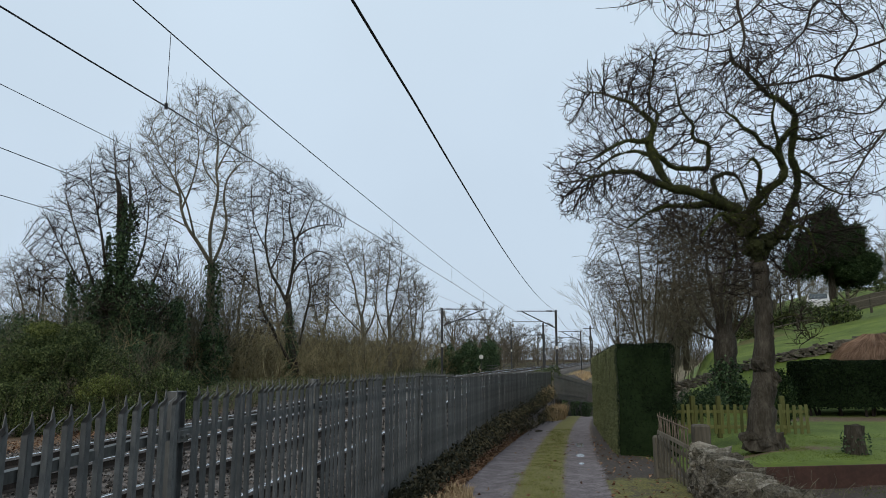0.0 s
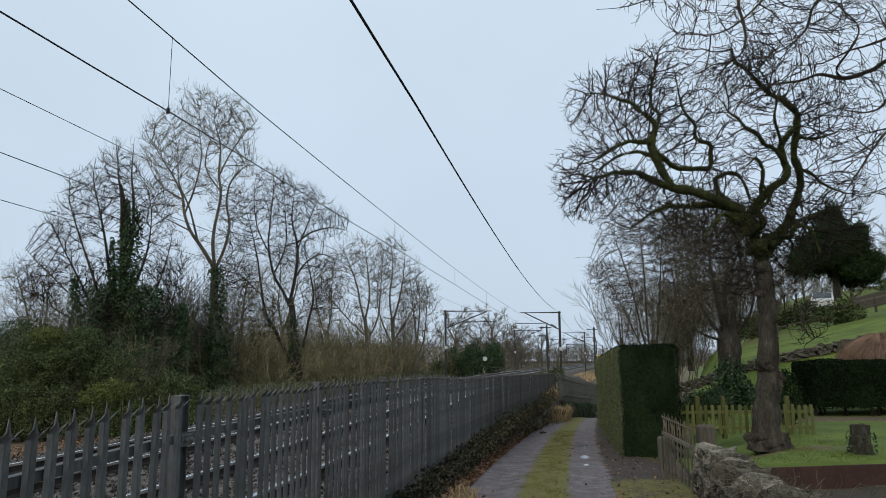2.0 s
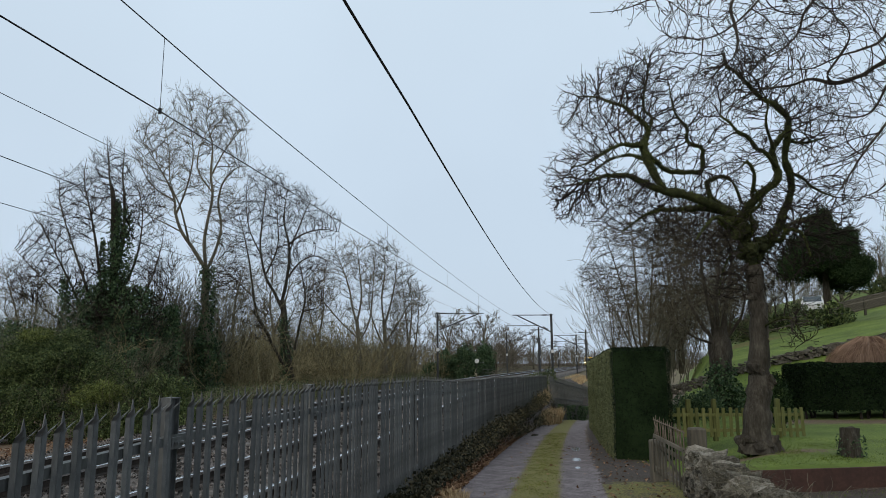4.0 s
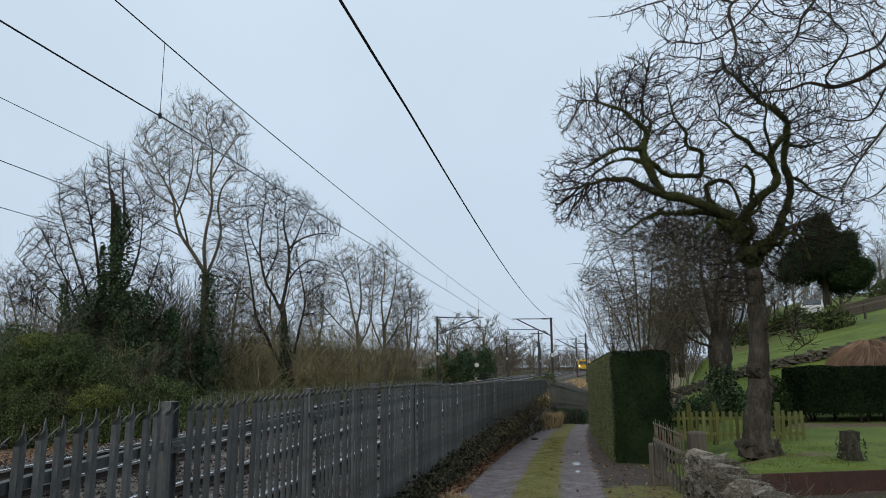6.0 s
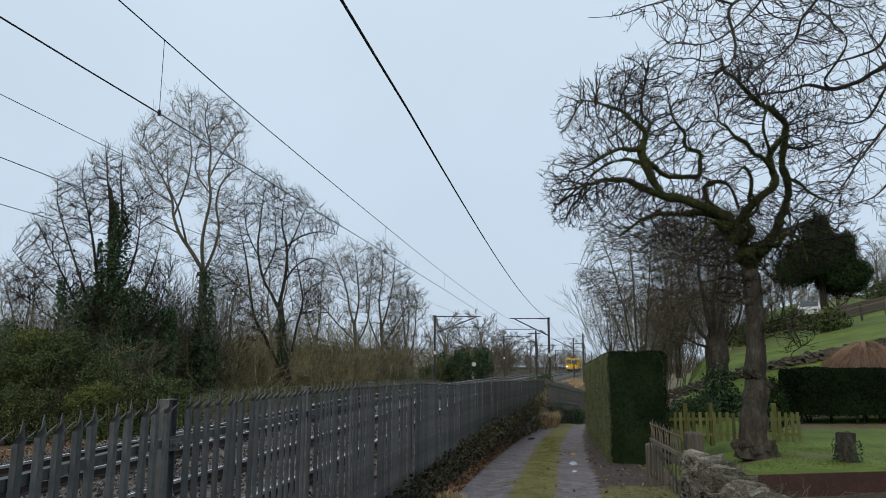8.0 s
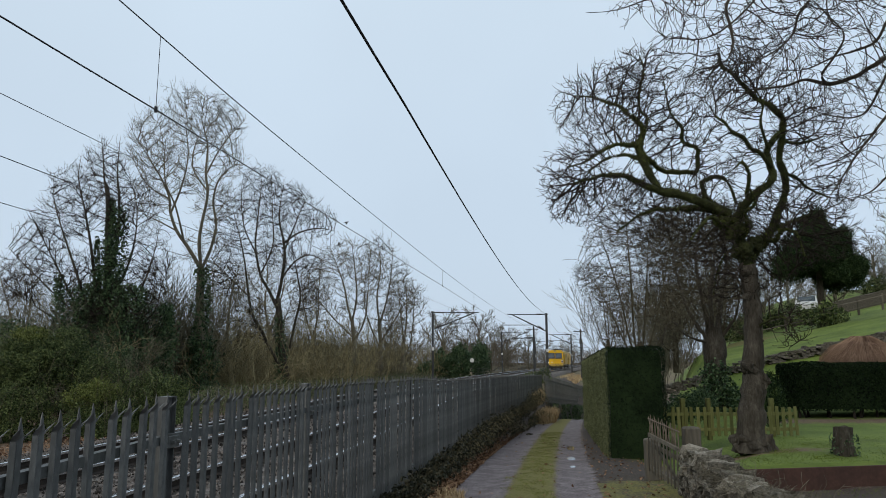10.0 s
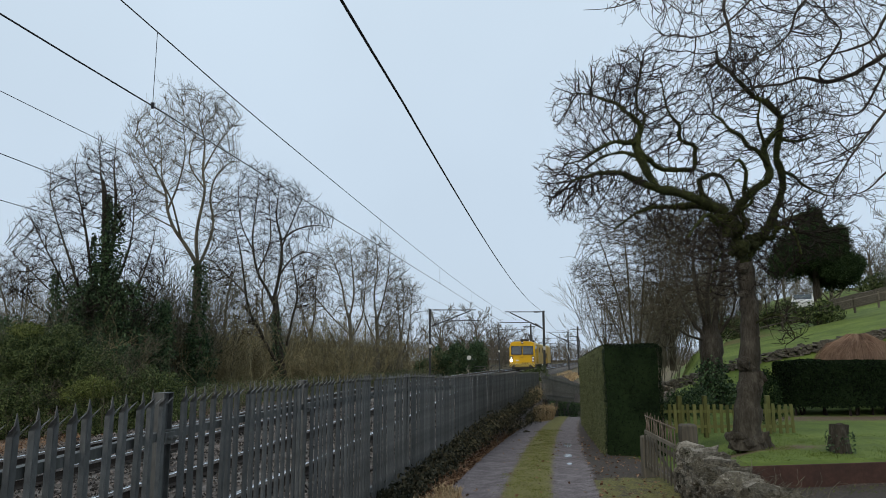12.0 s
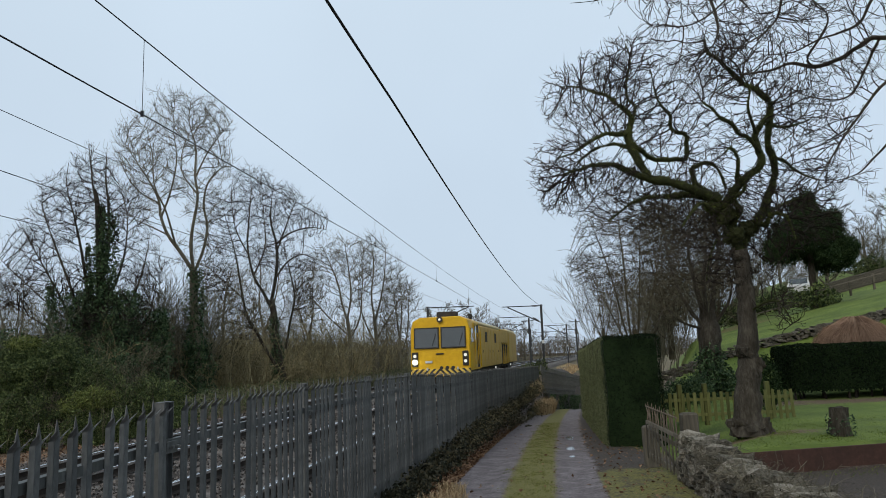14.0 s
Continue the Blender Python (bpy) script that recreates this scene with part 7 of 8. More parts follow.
# ---- verge growth ----
def build_verge():
    rng = np.random.default_rng(131)
    # brambles along the foot of the fence
    V, F, pts = [], [], []
    for _ in range(1500):
        y = 9.5 + 30.5 * rng.random() ** 1.3
        w = max(0.3, lane_x(y) - 1.45 - fence_x(y) - 0.1)
        x = fence_x(y) + 0.1 + w * rng.random() ** 2.0 * (0.45 + 0.25 * sstep(y, 16, 30))
        z = ground_z(x, y)
        hgt = rng.uniform(0.25, 0.75) * (0.45 + 0.55 * sstep(y, 11, 18)) * (0.6 + 0.7 * abs(noise.noise(Vector((y * 0.5, 0, 0)))) + 0.3 * sstep(y, 14, 20))
        hgt *= 1.2 if y > 35 else 0.62
        a = rng.uniform(0, 6.28)
        p = Vector((x, y, z - 0.02))
        q = p + Vector((math.cos(a) * hgt * 0.45, math.sin(a) * hgt * 0.45, hgt))
        e = q + Vector((math.cos(a) * hgt * 0.6, math.sin(a) * hgt * 0.6, -hgt * rng.uniform(0.2, 0.7)))
        P, R = ease([tuple(p), tuple(q), tuple(e)], [0.006, 0.005, 0.003], 3)
        tube(V, F, P, R, 3)
        for _ in range(16):
            pts.append(tuple(P[rng.integers(len(P))] + Vector(rng.normal(size=3)) * 0.09))
    tagged(part("bramble_stems", (V, F), M_twig_brown), "arching bramble stems along the fence foot", "brambles", kind="stuff")
    tagged(part("bramble_leaves", leaves(pts, 0.04, rng), M_bramble), "dull green and brown bramble leaves along the fence", "brambles", kind="stuff")
    # low growth beyond the far track
    V, F, pts = [], [], []
    for _ in range(2600):
        y = 22 + 43 * rng.random()
        x = track_x(y) - 7.2 - 3.2 * rng.random() ** 0.8
        z = ground_z(x, y)
        hgt = rng.uniform(0.3, 1.0)
        a = rng.uniform(0, 6.28)
        p = Vector((x, y, z - 0.02))
        q = p + Vector((math.cos(a) * hgt * 0.3, math.sin(a) * hgt * 0.3, hgt))
        e = q + Vector((math.cos(a) * hgt * 0.5, math.sin(a) * hgt * 0.5, -hgt * rng.uniform(-0.2, 0.5)))
        P, R = ease([tuple(p), tuple(q), tuple(e)], [0.008, 0.006, 0.004], 3)
        tube(V, F, P, R, 3)
        for _ in range(9):
            pts.append(tuple(P[rng.integers(len(P))] + Vector(rng.normal(size=3)) * 0.12))
    tagged(part("lineside_stems", (V, F), M_twig_dim), "low tangled stems along the far side of the railway", "undergrowth", kind="stuff")
    tagged(part("lineside_leaves", leaves(pts, 0.035, rng), M_shrub), "scattered green leaves along the far side of the railway", "undergrowth", kind="stuff")
    # fallen leaves
    pts = []
    for _ in range(17000):
        y = 7 + 38 * rng.random() ** 1.9
        u = rng.random()
        x = fence_x(y) + 0.1 + (lane_x(y) - 1.45 - fence_x(y)) * u
        pts.append((x, y, ground_z(x, y) + 0.02 + 0.03 * rng.random()))
    for _ in range(500):
        y = 9 + 16 * rng.random()
        x = lane_x(y) + (rng.uniform(1.1, 2.4) if rng.random() < 0.8 else rng.uniform(-1.2, 1.2))
        pts.append((x, y, ground_z(x, y) + 0.02))
    for _ in range(7000):
        y = 5 + 22 * rng.random()
        x = track_x(y) - rng.uniform(6.3, 9.5)
        pts.append((x, y, ground_z(x, y) + 0.02 + 0.05 * rng.random()))
    tagged(part("fallen_leaves", leaves(pts, 0.035, rng, 0.6, np.tile([0, 0, 1.0], (len(pts), 1))), M_deadleaf), "brown fallen leaves scattered on the verge", "fallen leaves", kind="stuff")

    def tufts(spots, n, h, mat, name, label, w=0.004):
        V, F = [], []
        for cx, cy, rad in spots:
            for _ in range(n):
                a = rng.uniform(0, 6.28)
                d = rad * rng.random() ** 0.6
                x, y = cx + d * math.cos(a), cy + d * math.sin(a)
                p = Vector((x, y, ground_z(x, y) - 0.01))
                hh = h * rng.uniform(0.5, 1.1)
                b = rng.uniform(0, 6.28)
                lean = hh * rng.uniform(0.2, 0.8)
                q = p + Vector((math.cos(b) * lean * 0.4, math.sin(b) * lean * 0.4, hh * 0.7))
                e = p + Vector((math.cos(b) * lean, math.sin(b) * lean, hh * rng.uniform(0.6, 1.0)))
                s = Vector((-math.sin(b), math.cos(b), 0)) * w
                k = len(V)
                V += [p - s, p + s, q + s, q - s, e]
                F += [(k, k + 1, k + 2, k + 3), (k + 3, k + 2, k + 4)]
        tagged(part(name, (V, F), mat), label, "grass", kind="stuff")
    spots = [(fence_x(y) + 0.35 + rng.uniform(0, 0.5), y, 0.22) for y in (9.3, 9.6, 9.9, 10.3, 10.8, 11.5)]
    tufts(spots, 240, 0.22, M_straw, "dry_grass_tufts", "pale dry grass tufts at the fence foot")
    spots = [(fence_x(y) + 0.2 + rng.uniform(0, 0.5), y, 0.6) for y in (39.5, 40.2, 41.0, 41.7, 42.4, 43.0, 43.6, 44.3, 45.0, 45.6)]
    tufts(spots, 420, 0.95, M_straw, "dry_grass_tufts", "tall straw-coloured grass clump where the lane bends", 0.011)
    spots = [(lane_x(y) + rng.uniform(-0.42, 0.28), y, 0.25) for y in np.linspace(9.0, 30, 150)]
    tufts(spots, 60, 0.035, M_blade, "lane_grass", "short mossy grass along the middle of the lane")
    spots = [(rng.uniform(5.0, 11.0), rng.uniform(12.4, 18.0), 0.5) for _ in range(150)]
    tufts(spots, 70, 0.035, M_lawn, "lawn_grass", "short lawn grass blades")


build_verge()

m_water, tw, pw = nodes_of("puddle_water")
pw.inputs["Base Color"].default_value = (0.06, 0.055, 0.055, 1)
pw.inputs["Roughness"].default_value = 0.04
pw.inputs["Specular IOR Level"].default_value = 0.6
for j, (u, y, rx, ry) in enumerate(((0.76, 18.4, 0.12, 0.45), (0.76, 22.0, 0.13, 0.8), (0.76, 16.4, 0.07, 0.2), (-0.98, 29.5, 0.15, 0.8))):
    V = []
    cx, cy = lane_x(y) + u, y
    zz = lane_z(cy) - 0.027
    for k in range(28):
        w = 2 * math.pi * k / 28
        q = 1 + 0.35 * noise.noise(Vector((math.cos(w) * 1.5, math.sin(w) * 1.5, j * 3.0)))
        yy = cy + ry * q * math.sin(w)
        V.append((cx + rx * q * math.cos(w) + 0.17 * (yy - cy), yy, -0.044 * (yy - cy) + zz))
    tagged(part("puddle", (V, [tuple(range(28))]), m_water), "shallow rain puddle in the wheel rut", "puddle", "puddles", "structure")

# straw bank beside the distant line
rng_t = np.random.default_rng(141)
V, F = [], []
for _ in range(1500):
    y = rng_t.uniform(80, 108)
    x = track_x(y) + rng_t.uniform(2.8, 4.6)
    z = rail_z(y) - 0.95 - 0.22 * (x - track_x(y) - 2.4)
    V0 = Vector((x, y, z))
    k = len(V)
    V += [V0, V0 + Vector((0.12, 0, 0)), V0 + Vector((rng_t.normal() * 0.15, 0, rng_t.uniform(0.3, 0.7)))]
    F.append((k, k + 1, k + 2))
tagged(part("dry_bank_grass", (V, F), M_straw), "straw-coloured grass on the distant railway bank", "grass", kind="stuff")
# bushes added to cover and darken the bare ground past the bend
for x, y, q in ((11.2, 49.5, 1.0), (12.6, 52.5, 1.1), (13.6, 57, 1.2)):
    s = thing("evergreen_bush", pose(x, y, ground_z(x, y) - 0.1), "dark low bush added to cover bare ground beyond the lane bend", "bush", "lane bend bushes")
    part("foliage", blob_leaves(rng_t, [(0, 0, 0.5, 1.1 * q, 0.9, 0.9 * q), (0.8, 0.3, 0.4, 0.8 * q, 0.8, 0.7 * q)], 1000, 0.06), M_ivy, s)
bs = thing("evergreen_bush", pose(fence_x(47) + 0.1, 49.0, -1.2), "small leafy bush at the corner of the fence", "bush")
part("foliage", blob_leaves(rng_t, [(-0.4, 0, 1.7, 0.9, 0.6, 0.7), (0.4, 0, 1.9, 0.6, 0.5, 0.7), (-0.2, 0, 0.8, 0.8, 0.6, 0.9)], 1500, 0.05), M_shrub, bs)


# ---- lineside and hill details ----
def build_sign(x, y, z):
    root = thing("round_sign", pose(x, y, rail_z(y) - 0.6), "round pale lineside sign on a thin post", "sign")
    part("post", rod((0, 0, 0), (0, 0, z), 0.03, None, 6), M_mast, root)
    part("disc", rod((0, -0.04, z), (0, -0.07, z), 0.21, None, 20), M_plate, root)


build_sign(3.75, 69.0, 2.0)


def build_handrail(x, y):
    root = thing("lineside_handrail", pose(x, y, rail_z(y) - 0.5), "grey tubular handrail frame beside the track", "handrail", "handrails")
    for dx in (0, 0.55, 1.1):
        part("upright", rod((dx, 0, 0), (dx, 0, 1.0), 0.025, None, 6), M_steel, root)
    for z in (0.35, 0.68, 1.0):
        part("bar", rod((0, 0, z), (1.1, 0, z), 0.022, None, 6), M_steel, root)


build_handrail(4.7, 75)
build_handrail(7.3, 85)
build_handrail(13.2, 110)

m_paint_w = surface("white_car_paint", (0.36, 0.37, 0.37), (0.45, 0.46, 0.46), (0.52, 0.53, 0.54), 1.0, 0.3, 4, 0)
m_glass, tg, pg = nodes_of("dark_window_glass")
pg.inputs["Base Color"].default_value = (0.02, 0.03, 0.034, 1)
pg.inputs["Roughness"].default_value = 0.06
pg.inputs["Specular IOR Level"].default_value = 1.0
m_rubber = surface("black_rubber", (0.012, 0.012, 0.012), (0.02, 0.02, 0.02), (0.035, 0.035, 0.035), 6, 0.8, 5, 0.1)


def build_car(m):
    root = thing("parked_car", m, "small white parked car on the hilltop drive", "car")
    prof = [(-1.9, 0.3), (-1.9, 0.75), (-1.75, 0.95), (-1.0, 1.0), (-0.55, 1.42), (0.75, 1.45), (1.45, 1.0), (1.85, 0.85), (1.95, 0.3)]
    V = [(x, -0.8 + (0.1 if z > 1.2 else 0), z) for x, z in prof] + [(x, 0.8 - (0.1 if z > 1.2 else 0), z) for x, z in prof]
    n = len(prof)
    F = [(i, (i + 1) % n, n + (i + 1) % n, n + i) for i in range(n)] + [tuple(range(n))[::-1], tuple(range(n, 2 * n))]
    part("body", (V, F), m_paint_w, root)
    part("side_window", boxed((1.5, 0.02, 0.32), (0.1, -0.74, 1.2), 0.0), m_glass, root)
    part("windscreen", boxed((0.6, 1.3, 0.02), (-0.8, 0, 1.23), 0.0, Matrix.Rotation(radians(-43), 4, "Y")), m_glass, root)
    for x in (-1.2, 1.2):
        for y in (-0.75, 0.75):
            wh = part("wheel", rod((x, y - 0.1, 0.31), (x, y + 0.1, 0.31), 0.31, None, 16), m_rubber, root)
            part("hubcap", rod((x, y - 0.115, 0.31), (x, y + 0.115, 0.31), 0.19, None, 12), M_plate, wh)


build_car(pose(30.3, 56, garden_z(30.3, 56) - 0.05, 0, 0, 60))
hf = thing("hill_fence", pose(0, 0, 0), "post and rail fence along the top of the green hill", "fence")
for k in range(9):
    x = 21 + k * 1.6
    y = 44.5
    part("post", boxed((0.12, 0.12, 1.2), (x, y, garden_z(x, y) + 0.45), 0.01), M_oldwood, hf)
for k in range(8):
    for h in (0.45, 0.9):
        a = Vector((21 + k * 1.6, 44.45, garden_z(21 + k * 1.6, 44.5) + h))
        b = Vector((22.6 + k * 1.6, 44.45, garden_z(22.6 + k * 1.6, 44.5) + h))
        part("rail", rod(a, b, 0.04, None, 5), M_oldwood, hf)


# ---- the yellow track machine ----
M_yellow = surface("yellow_machine_paint", (0.50, 0.28, 0.006), (0.60, 0.35, 0.008), (0.66, 0.40, 0.012), 1.2, 0.42, 8, 0.05, 0.003, spec=0.2)
M_yside = surface("dusty_yellow_side_paint", (0.34, 0.20, 0.03), (0.48, 0.30, 0.045), (0.58, 0.38, 0.08), 1.0, 0.55, 8, 0.08, 0.004, stretch=(1, 1, 0.4))
M_roof = surface("pale_dusty_roof", (0.42, 0.34, 0.17), (0.52, 0.44, 0.25), (0.6, 0.53, 0.34), 1.0, 0.7, 6, 0.1, 0.004)
M_black = surface("black_underframe", (0.012, 0.011, 0.01), (0.028, 0.025, 0.022), (0.06, 0.05, 0.04), 3, 0.8, 6, 0.3, 0.005)
m_stripe = bpy.data.materials.new("hazard_stripes")
m_stripe.use_nodes = True
ts = m_stripe.node_tree
ps = ts.nodes["Principled BSDF"]
tc = ts.nodes.new("ShaderNodeTexCoord")
sp = ts.nodes.new("ShaderNodeSeparateXYZ")
ts.links.new(tc.outputs["Object"], sp.inputs[0])
sv = math_node(ts, "ADD", math_node(ts, "ABSOLUTE", sp.outputs["X"], 0.0), math_node(ts, "MULTIPLY", sp.outputs["Z"], 1.0))
sv = math_node(ts, "FRACT", math_node(ts, "MULTIPLY", sv, 4.0), 0.0)
ts.links.new(mix_node(ts, step_node(ts, sv, 0.45, 0.5), (0.015, 0.014, 0.012), (0.62, 0.42, 0.06)), ps.inputs["Base Color"])
ps.inputs["Roughness"].default_value = 0.5


def glow(name, colour, strength):
    m, t, p = nodes_of(name)
    p.inputs["Base Color"].default_value = (*colour, 1)
    p.inputs["Emission Color"].default_value = (*colour, 1)
    p.inputs["Emission Strength"].default_value = strength
    return m


M_head = glow("lit_headlight", (1.0, 0.95, 0.8), 40.0)
M_dimlamp = glow("dim_lamp", (0.8, 0.78, 0.72), 0.45)


def build_train():
    """Runs towards -Y in its own space; origin on the rails under the front."""
    W, L = 2.58, 23.0
    h = W / 2
    root = thing("track_maintenance_train", pose(0, 0, 0), "yellow track maintenance machine with twin cab windows and lit headlight", "train")
    # front cab: chamfered section, raked screen, extruded back
    b = bmesh.new()
    prof = [(-h, 0.72), (-h, 2.45), (-h + 0.10, 2.86), (-h + 0.42, 3.02), (h - 0.42, 3.02), (h - 0.10, 2.86), (h, 2.45), (h, 0.72)]
    rings = []
    for y, inset, top in ((0.0, 0.03, 0.0), (0.05, 0.0, 0.0), (3.4, 0.0, 0.0)):
        ring = []
        for x, z in prof:
            yy = y + (max(0.0, z - 1.55) * 0.09 if y < 1 else 0)
            ring.append(b.verts.new((x * (1 - inset), yy, z - (0.03 if inset and z > 2.9 else 0))))
        rings.append(ring)
    n = len(prof)
    for r0, r1 in zip(rings, rings[1:]):
        for i in range(n):
            b.faces.new((r0[i], r0[(i + 1) % n], r1[(i + 1) % n], r1[i]))
    b.faces.new(rings[0][::-1])
    b.faces.new(rings[-1])
    bmesh.ops.recalc_face_normals(b, faces=b.faces[:])
    cab = part("cab", b, M_yellow, root)
    rk = Matrix.Rotation(radians(-5.1), 4, "X")
    for x in (-0.53, 0.63):
        win = part("windscreen", boxed((0.98, 0.02, 0.80), (x - 0.05, 0.035, 2.13), 0.0, rk), m_glass, cab, "dark cab windscreen")
        fr = bmesh.new()
        for dx, dz, sx, sz in ((0, 0.42, 1.08, 0.05), (0, -0.42, 1.08, 0.05), (-0.515, 0, 0.05, 0.86), (0.515, 0, 0.05, 0.86)):
            box(fr, (sx, 0.04, sz), (x - 0.05 + dx, 0.03 + dz * 0.09, 2.13 + dz), 0.008, rk)
        part("window_frame", fr, M_black, win)
        part("wiper", rod((x + 0.2, 0.0, 1.78), (x + 0.36, 0.01, 2.3), 0.012, None, 5), M_black, win)
    # lamps
    for x, lit in ((-h + 0.2, True), (h - 0.2, False)):
        cl = part("lamp_cluster", boxed((0.26, 0.05, 0.62), (x, -0.02, 1.24), 0.02), M_black, root, "black lamp cluster")
        part("headlight", rod((x, -0.05, 1.12), (x, -0.075, 1.12), 0.10 if lit else 0.07, None, 16), M_head if lit else M_dimlamp, cl, "lit round headlight" if lit else "dim round lamp")
        part("marker_lamp", rod((x, -0.05, 1.38), (x, -0.07, 1.38), 0.07, None, 14), M_dimlamp, cl, "white marker lamp")
    top = part("top_lamp", rod((0.02, 0.06, 2.90), (0.02, 0.0, 2.90), 0.13, None, 16), M_black, root, "round lamp over the windscreens")
    part("top_lamp_lens", rod((0.02, -0.002, 2.90), (0.02, -0.015, 2.90), 0.05, None, 14), M_dimlamp, top)
    for x in (0.05, 0.3, 0.55):
        part("coupling_hose", rod((x, -0.02, 0.86), (x, -0.1, 0.86), 0.075, None, 12), M_black, root)
    part("nose_panel", boxed((0.34, 0.02, 0.05), (-0.02, -0.005, 1.45), 0.005), M_black, root)
    part("maker_plate", boxed((0.3, 0.012, 0.1), (-0.5, -0.004, 1.12), 0.0), M_plate, root, "pale lettering bar")
    part("buffer_beam", boxed((W, 0.16, 0.34), (0, 0.0, 0.66), 0.02), m_stripe, root, "black and yellow hazard-striped beam")
    part("snow_plough", boxed((2.2, 0.1, 0.28), (0, 0.06, 0.36), 0.03), M_black, root)
    for x in (-0.85, 0.85):
        bf = part("buffer", rod((x, -0.05, 0.5), (x, -0.25, 0.5), 0.08, None, 12), M_black, root)
        part("buffer_head", rod((x, -0.25, 0.5), (x, -0.29, 0.5), 0.17, None, 18), M_black, bf)
    for x in (-0.55, 0.75):
        part("step_lamp", boxed((0.07, 0.05, 0.12), (x, -0.1, 0.83), 0.01), M_plate, root)
    # roof equipment
    part("roof_unit", boxed((0.85, 0.7, 0.24), (0.2, 1.0, 3.14), 0.02), M_black, root, "black rooftop air unit")
    part("exhaust", rod((0.9, 3.0, 3.0), (0.9, 3.0, 3.25), 0.09, None, 10), M_black, root)
    part("roof_rail", rod((h - 0.35, 0.8, 3.12), (h - 0.35, 3.2, 3.12), 0.02, None, 6), M_black, root)
    # flat black panel as the doorway's shade behind the cab, then engine body
    for x in (-1, 1):
        part("doorway_shade", boxed((0.02, 0.5, 1.9), (x * (h + 0.004), 2.45, 1.75), 0.0), M_black, root, "flat black panel for the shaded doorway recess")
        part("side_grab_rail", rod((x * (h + 0.05), 3.0, 0.8), (x * (h + 0.05), 3.0, 2.4), 0.03, None, 6), M_yellow, root)
        dr = part("cab_door", boxed((0.03, 0.72, 1.95), (x * (h + 0.005), 1.65, 1.78), 0.01), M_yside, root, "yellow side door")
        part("door_window", boxed((0.012, 0.45, 0.6), (x * (h + 0.024), 1.65, 2.3), 0.0), m_glass, dr)
        part("side_window", boxed((0.02, 0.6, 0.6), (x * (h + 0.003), 0.75, 2.2), 0.0), m_glass, root)
        part("handrail", rod((x * (h + 0.06), 1.2, 0.95), (x * (h + 0.06), 1.2, 2.3), 0.018, None, 6), M_yellow, root)
        part("handrail", rod((x * (h + 0.06), 2.1, 0.95), (x * (h + 0.06), 2.1, 2.3), 0.018, None, 6), M_yellow, root)
    part("engine_body", boxed((W - 0.04, 9.4, 1.95), (0, 3.42 + 4.7, 1.72), 0.03), M_yside, root)
    part("body_roof", boxed((W - 0.2, 9.3, 0.26), (0, 3.5 + 4.6, 2.80), 0.1), M_roof, root, "pale dusty roof panel")
    for k in range(7):
        for x in (-1, 1):
            pn = part("side_panel", boxed((0.02, 1.22, 1.6), (x * (h - 0.01), 4.15 + 1.31 * k, 1.78), 0.008), M_yside, root)
            part("louvre" if k % 3 == 1 else "panel_latch", boxed((0.02, 0.7 if k % 3 == 1 else 0.06, 0.5 if k % 3 == 1 else 0.12), (x * (h + 0.006), 4.15 + 1.31 * k, 2.2 if k % 3 == 1 else 1.5), 0.0), M_black, pn)
    part("work_bay_floor", boxed((W - 0.3, 4.4, 0.35), (0, 15.0, 0.95), 0.02), M_black, root)
    part("work_bay_roof", boxed((W - 0.1, 4.6, 0.85), (0, 15.0, 2.4), 0.03), M_yside, root)
    for x in (-1, 1):
        for y in (13.3, 14.4, 15.6, 16.8):
            part("work_post", boxed((0.14, 0.16, 1.4), (x * (h - 0.12), y, 1.4), 0.01), M_yside if y > 14 else M_black, root)
        for y in (13.8, 15.0, 16.2):
            part("hydraulic_ram", rod((x * (h - 0.25), y, 0.5), (x * (h - 0.1), y + 0.2, 1.9), 0.08, None, 8), M_black, root)
    part("rear_body", boxed((W - 0.04, 5.6, 2.0), (0, 20.1, 1.75), 0.04), M_yside, root)
    part("rear_roof", boxed((W - 0.2, 5.5, 0.24), (0, 20.1, 2.82), 0.1), M_roof, root, "pale dusty roof panel")
    part("underframe", boxed((W - 0.5, 22.0, 0.3), (0, 11.3, 0.72), 0.02), M_black, root)
    for y in (1.9, 3.7, 10.5, 12.3, 18.6, 20.4):
        ws = part("wheelset", rod((-1.0, y, 0.42), (1.0, y, 0.42), 0.07, None, 10), M_black, root)
        for x in (-0.76, 0.76):
            part("wheel", rod((x - 0.06, y, 0.42), (x + 0.06, y, 0.42), 0.42, None, 24), M_rust, ws)
    for y in (2.8, 11.4, 19.5):
        for x in (-1.0, 1.0):
            part("bogie_frame", boxed((0.14, 2.6, 0.3), (x, y, 0.5), 0.05), M_black, root)
    part("side_step", boxed((0.3, 0.6, 0.05), (h - 0.05, 1.65, 0.45), 0.01), M_black, root)
    for y in (9.0, 17.6):
        part("side_lamp", rod((h - 0.02, y, 0.62), (h + 0.03, y, 0.62), 0.06, None, 10), M_dimlamp, root, "small white side lamp")
    return root


train = build_train()


# ---- birds ----
M_feather = surface("dark_grey_feathers", (0.02, 0.02, 0.022), (0.035, 0.035, 0.038), (0.06, 0.06, 0.062), 8, 0.8, 5, 0)


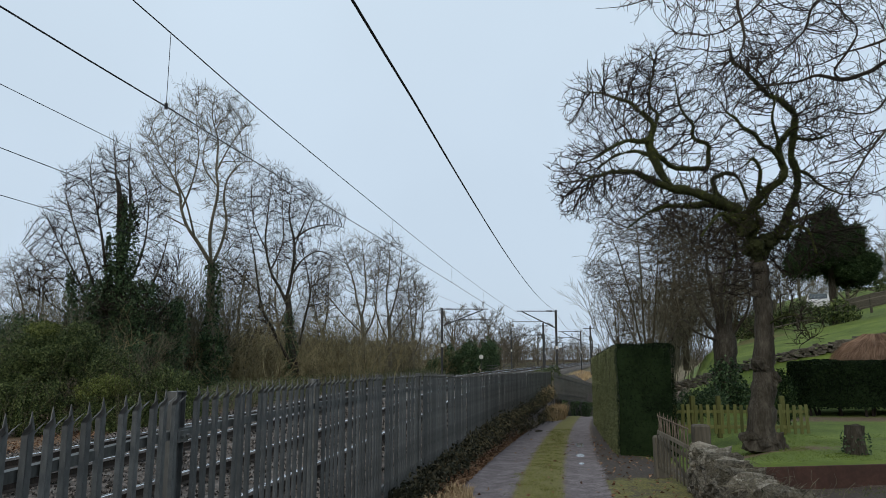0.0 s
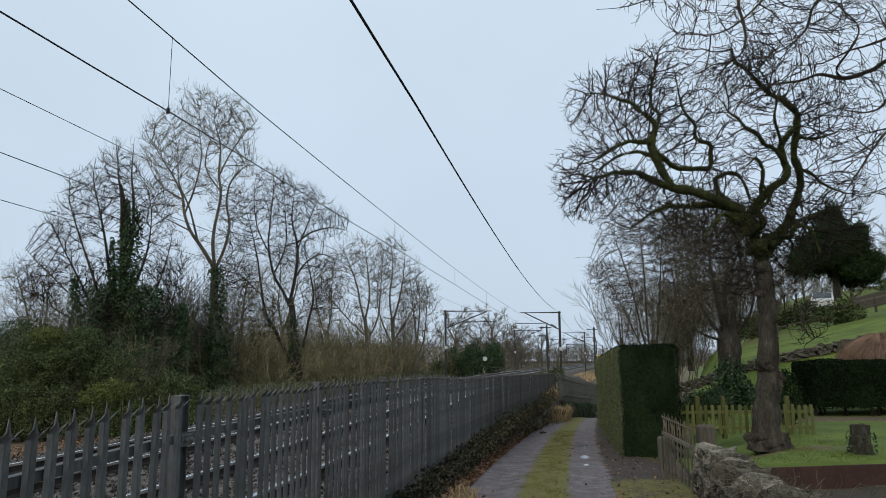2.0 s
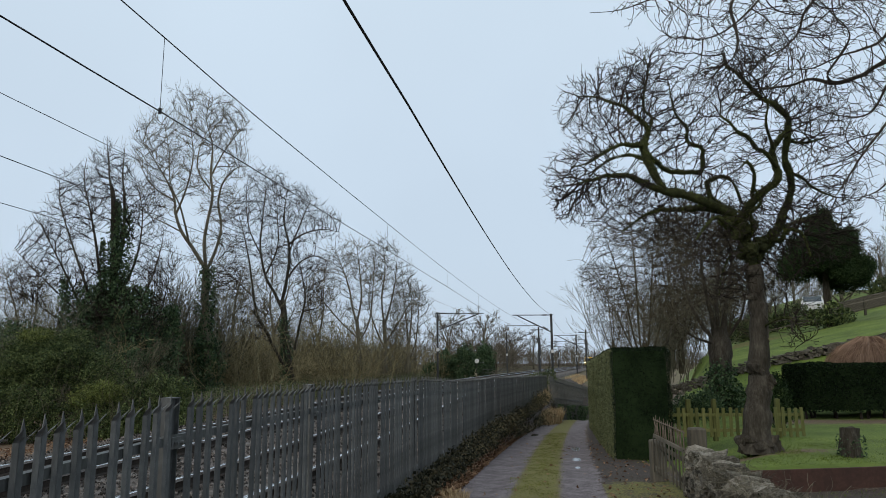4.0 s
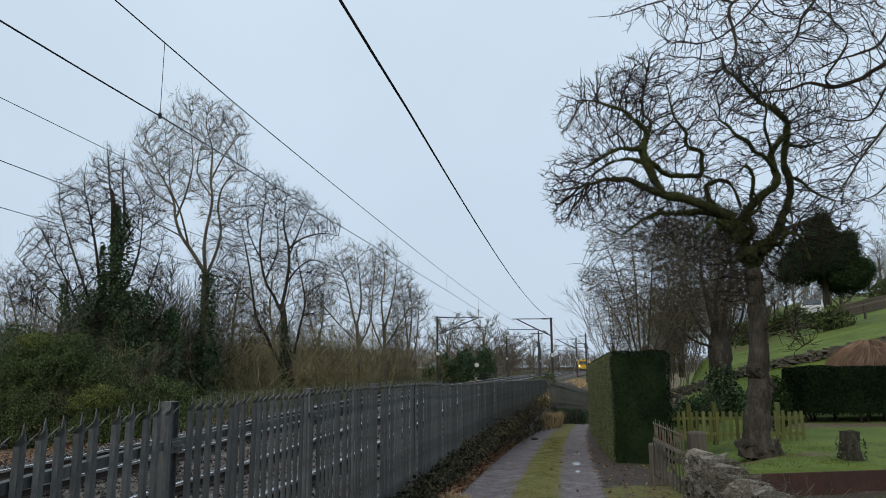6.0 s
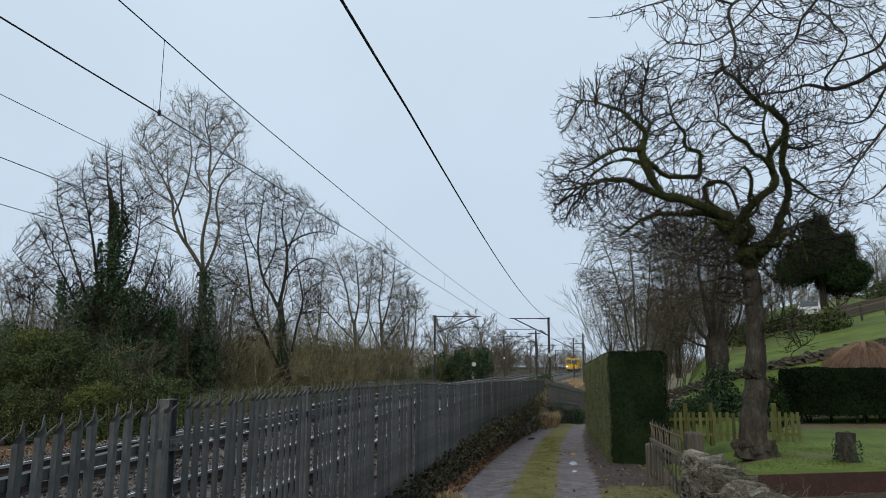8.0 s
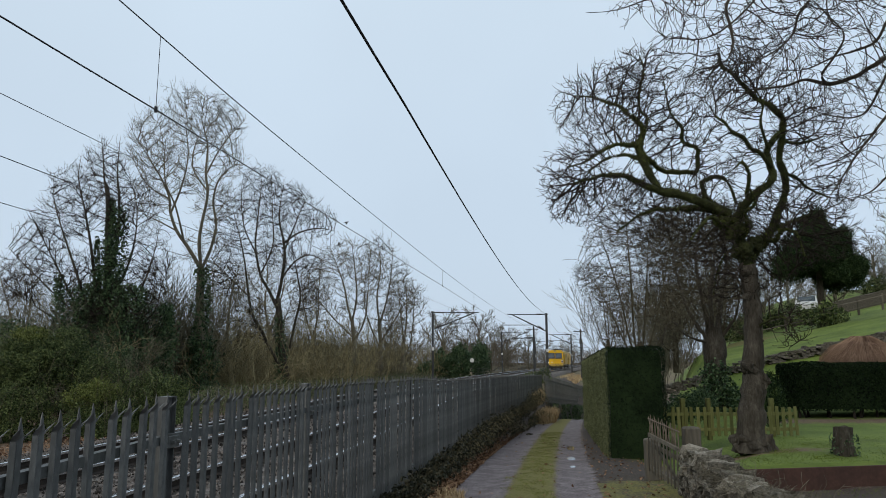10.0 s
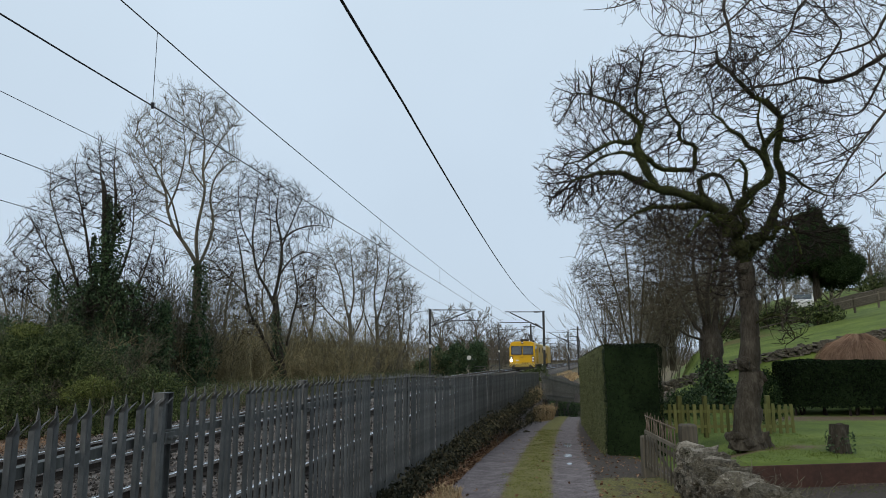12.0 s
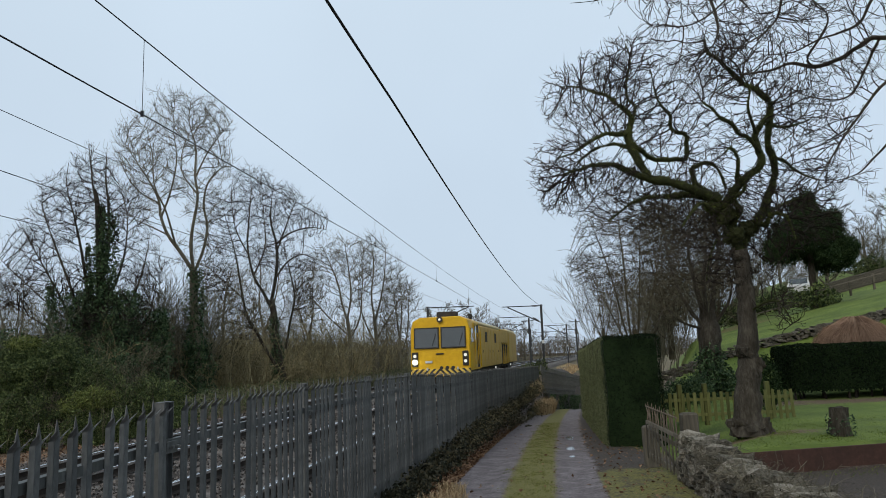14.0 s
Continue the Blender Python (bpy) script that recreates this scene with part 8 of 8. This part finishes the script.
def build_bird():
    root = thing("flying_bird", pose(0, 0, 60), "dark pigeon in flight with flapping wings", "bird", "flying birds")
    b = bmesh.new()
    bmesh.ops.create_uvsphere(b, u_segments=10, v_segments=8, radius=1.0, matrix=Matrix.Diagonal((0.17, 0.065, 0.06, 1)))
    part("body", b, M_feather, root)
    b = bmesh.new()
    bmesh.ops.create_uvsphere(b, u_segments=8, v_segments=6, radius=0.042, matrix=Matrix.Translation((0.18, 0, 0.025)))
    part("head", b, M_feather, root)
    V = [(-0.13, -0.03, 0.01), (-0.13, 0.03, 0.01), (-0.31, 0.06, 0.0), (-0.31, -0.06, 0.0)]
    part("tail", (V + [(x, y, z - 0.012) for x, y, z in V], [(0, 1, 2, 3), (7, 6, 5, 4), (0, 3, 7, 4), (1, 5, 6, 2), (3, 2, 6, 7)]), M_feather, root)
    wings = []
    for s in (-1, 1):
        V = [(0.09, 0, 0), (0.11, 0.18 * s, 0.02), (0.0, 0.36 * s, 0.0), (-0.07, 0.2 * s, 0.0), (-0.08, 0, 0)]
        n = len(V)
        F = [tuple(range(n)), tuple(range(2 * n - 1, n - 1, -1))] + [(i, n + i, n + (i + 1) % n, (i + 1) % n) for i in range(n)]
        w = part("wing", (V + [(x, y, z - 0.01) for x, y, z in V], F), M_feather, root)
        w.location = (0, 0.045 * s, 0.025)
        wings.append((w, s))
    return root, wings


BIRDS = [build_bird(), build_bird()]


def motions():
    rows = []
    for k in range(29):
        t = 0.5 * k
        y = TRAIN_END + TRAIN_SPEED * (14.0 - t)
        a, b = track_x(y), track_x(y + 18.0)
        slope = (b - a) / 18.0
        climb = (rail_z(y + 18) - rail_z(y)) / 18.0
        rows.append((t, pose(a, y, rail_z(y), math.degrees(math.atan(climb)), 0, yaw_of(slope))))
    walk(train, rows)
    # two birds cross from the woods to the garden trees
    flights = (((0, -104, 10.5), (8.0, -31.0, 12.5), (10.3, -4.4, 14.76), (10.6, -0.7, 15.5), (11.0, 5.3, 17.2), (11.2, 8.3, 18.2), (11.6, 14.3, 20.0), (14, 50, 26)),
               ((0, -128, 11), (8.0, -32.5, 11.8), (10.5, -2.5, 12.15), (11.0, 3.6, 12.36), (11.5, 9.8, 14.4), (11.8, 13.4, 15.6), (14, 42, 21)))
    for (bird, wings), path, beat in zip(BIRDS, flights, (0.0, 0.13)):
        walk(bird, [(t, pose(x, 62.0, z, 0, -12, 8)) for t, x, z in path])
        for w, s in wings:
            flaps = [(0.0, 10)] + [(9.0 + 0.1 * k, 42 * math.sin((0.1 * k + beat) * 2 * math.pi * 2.9)) for k in range(30)] + [(14.0, 10)]
            walk(w, [(t, pose(0, 0.045 * s, 0.025, a * s, 0, 0)) for t, a in flaps])


TRAIN_END, TRAIN_SPEED = 29.8, 20.5
motions()
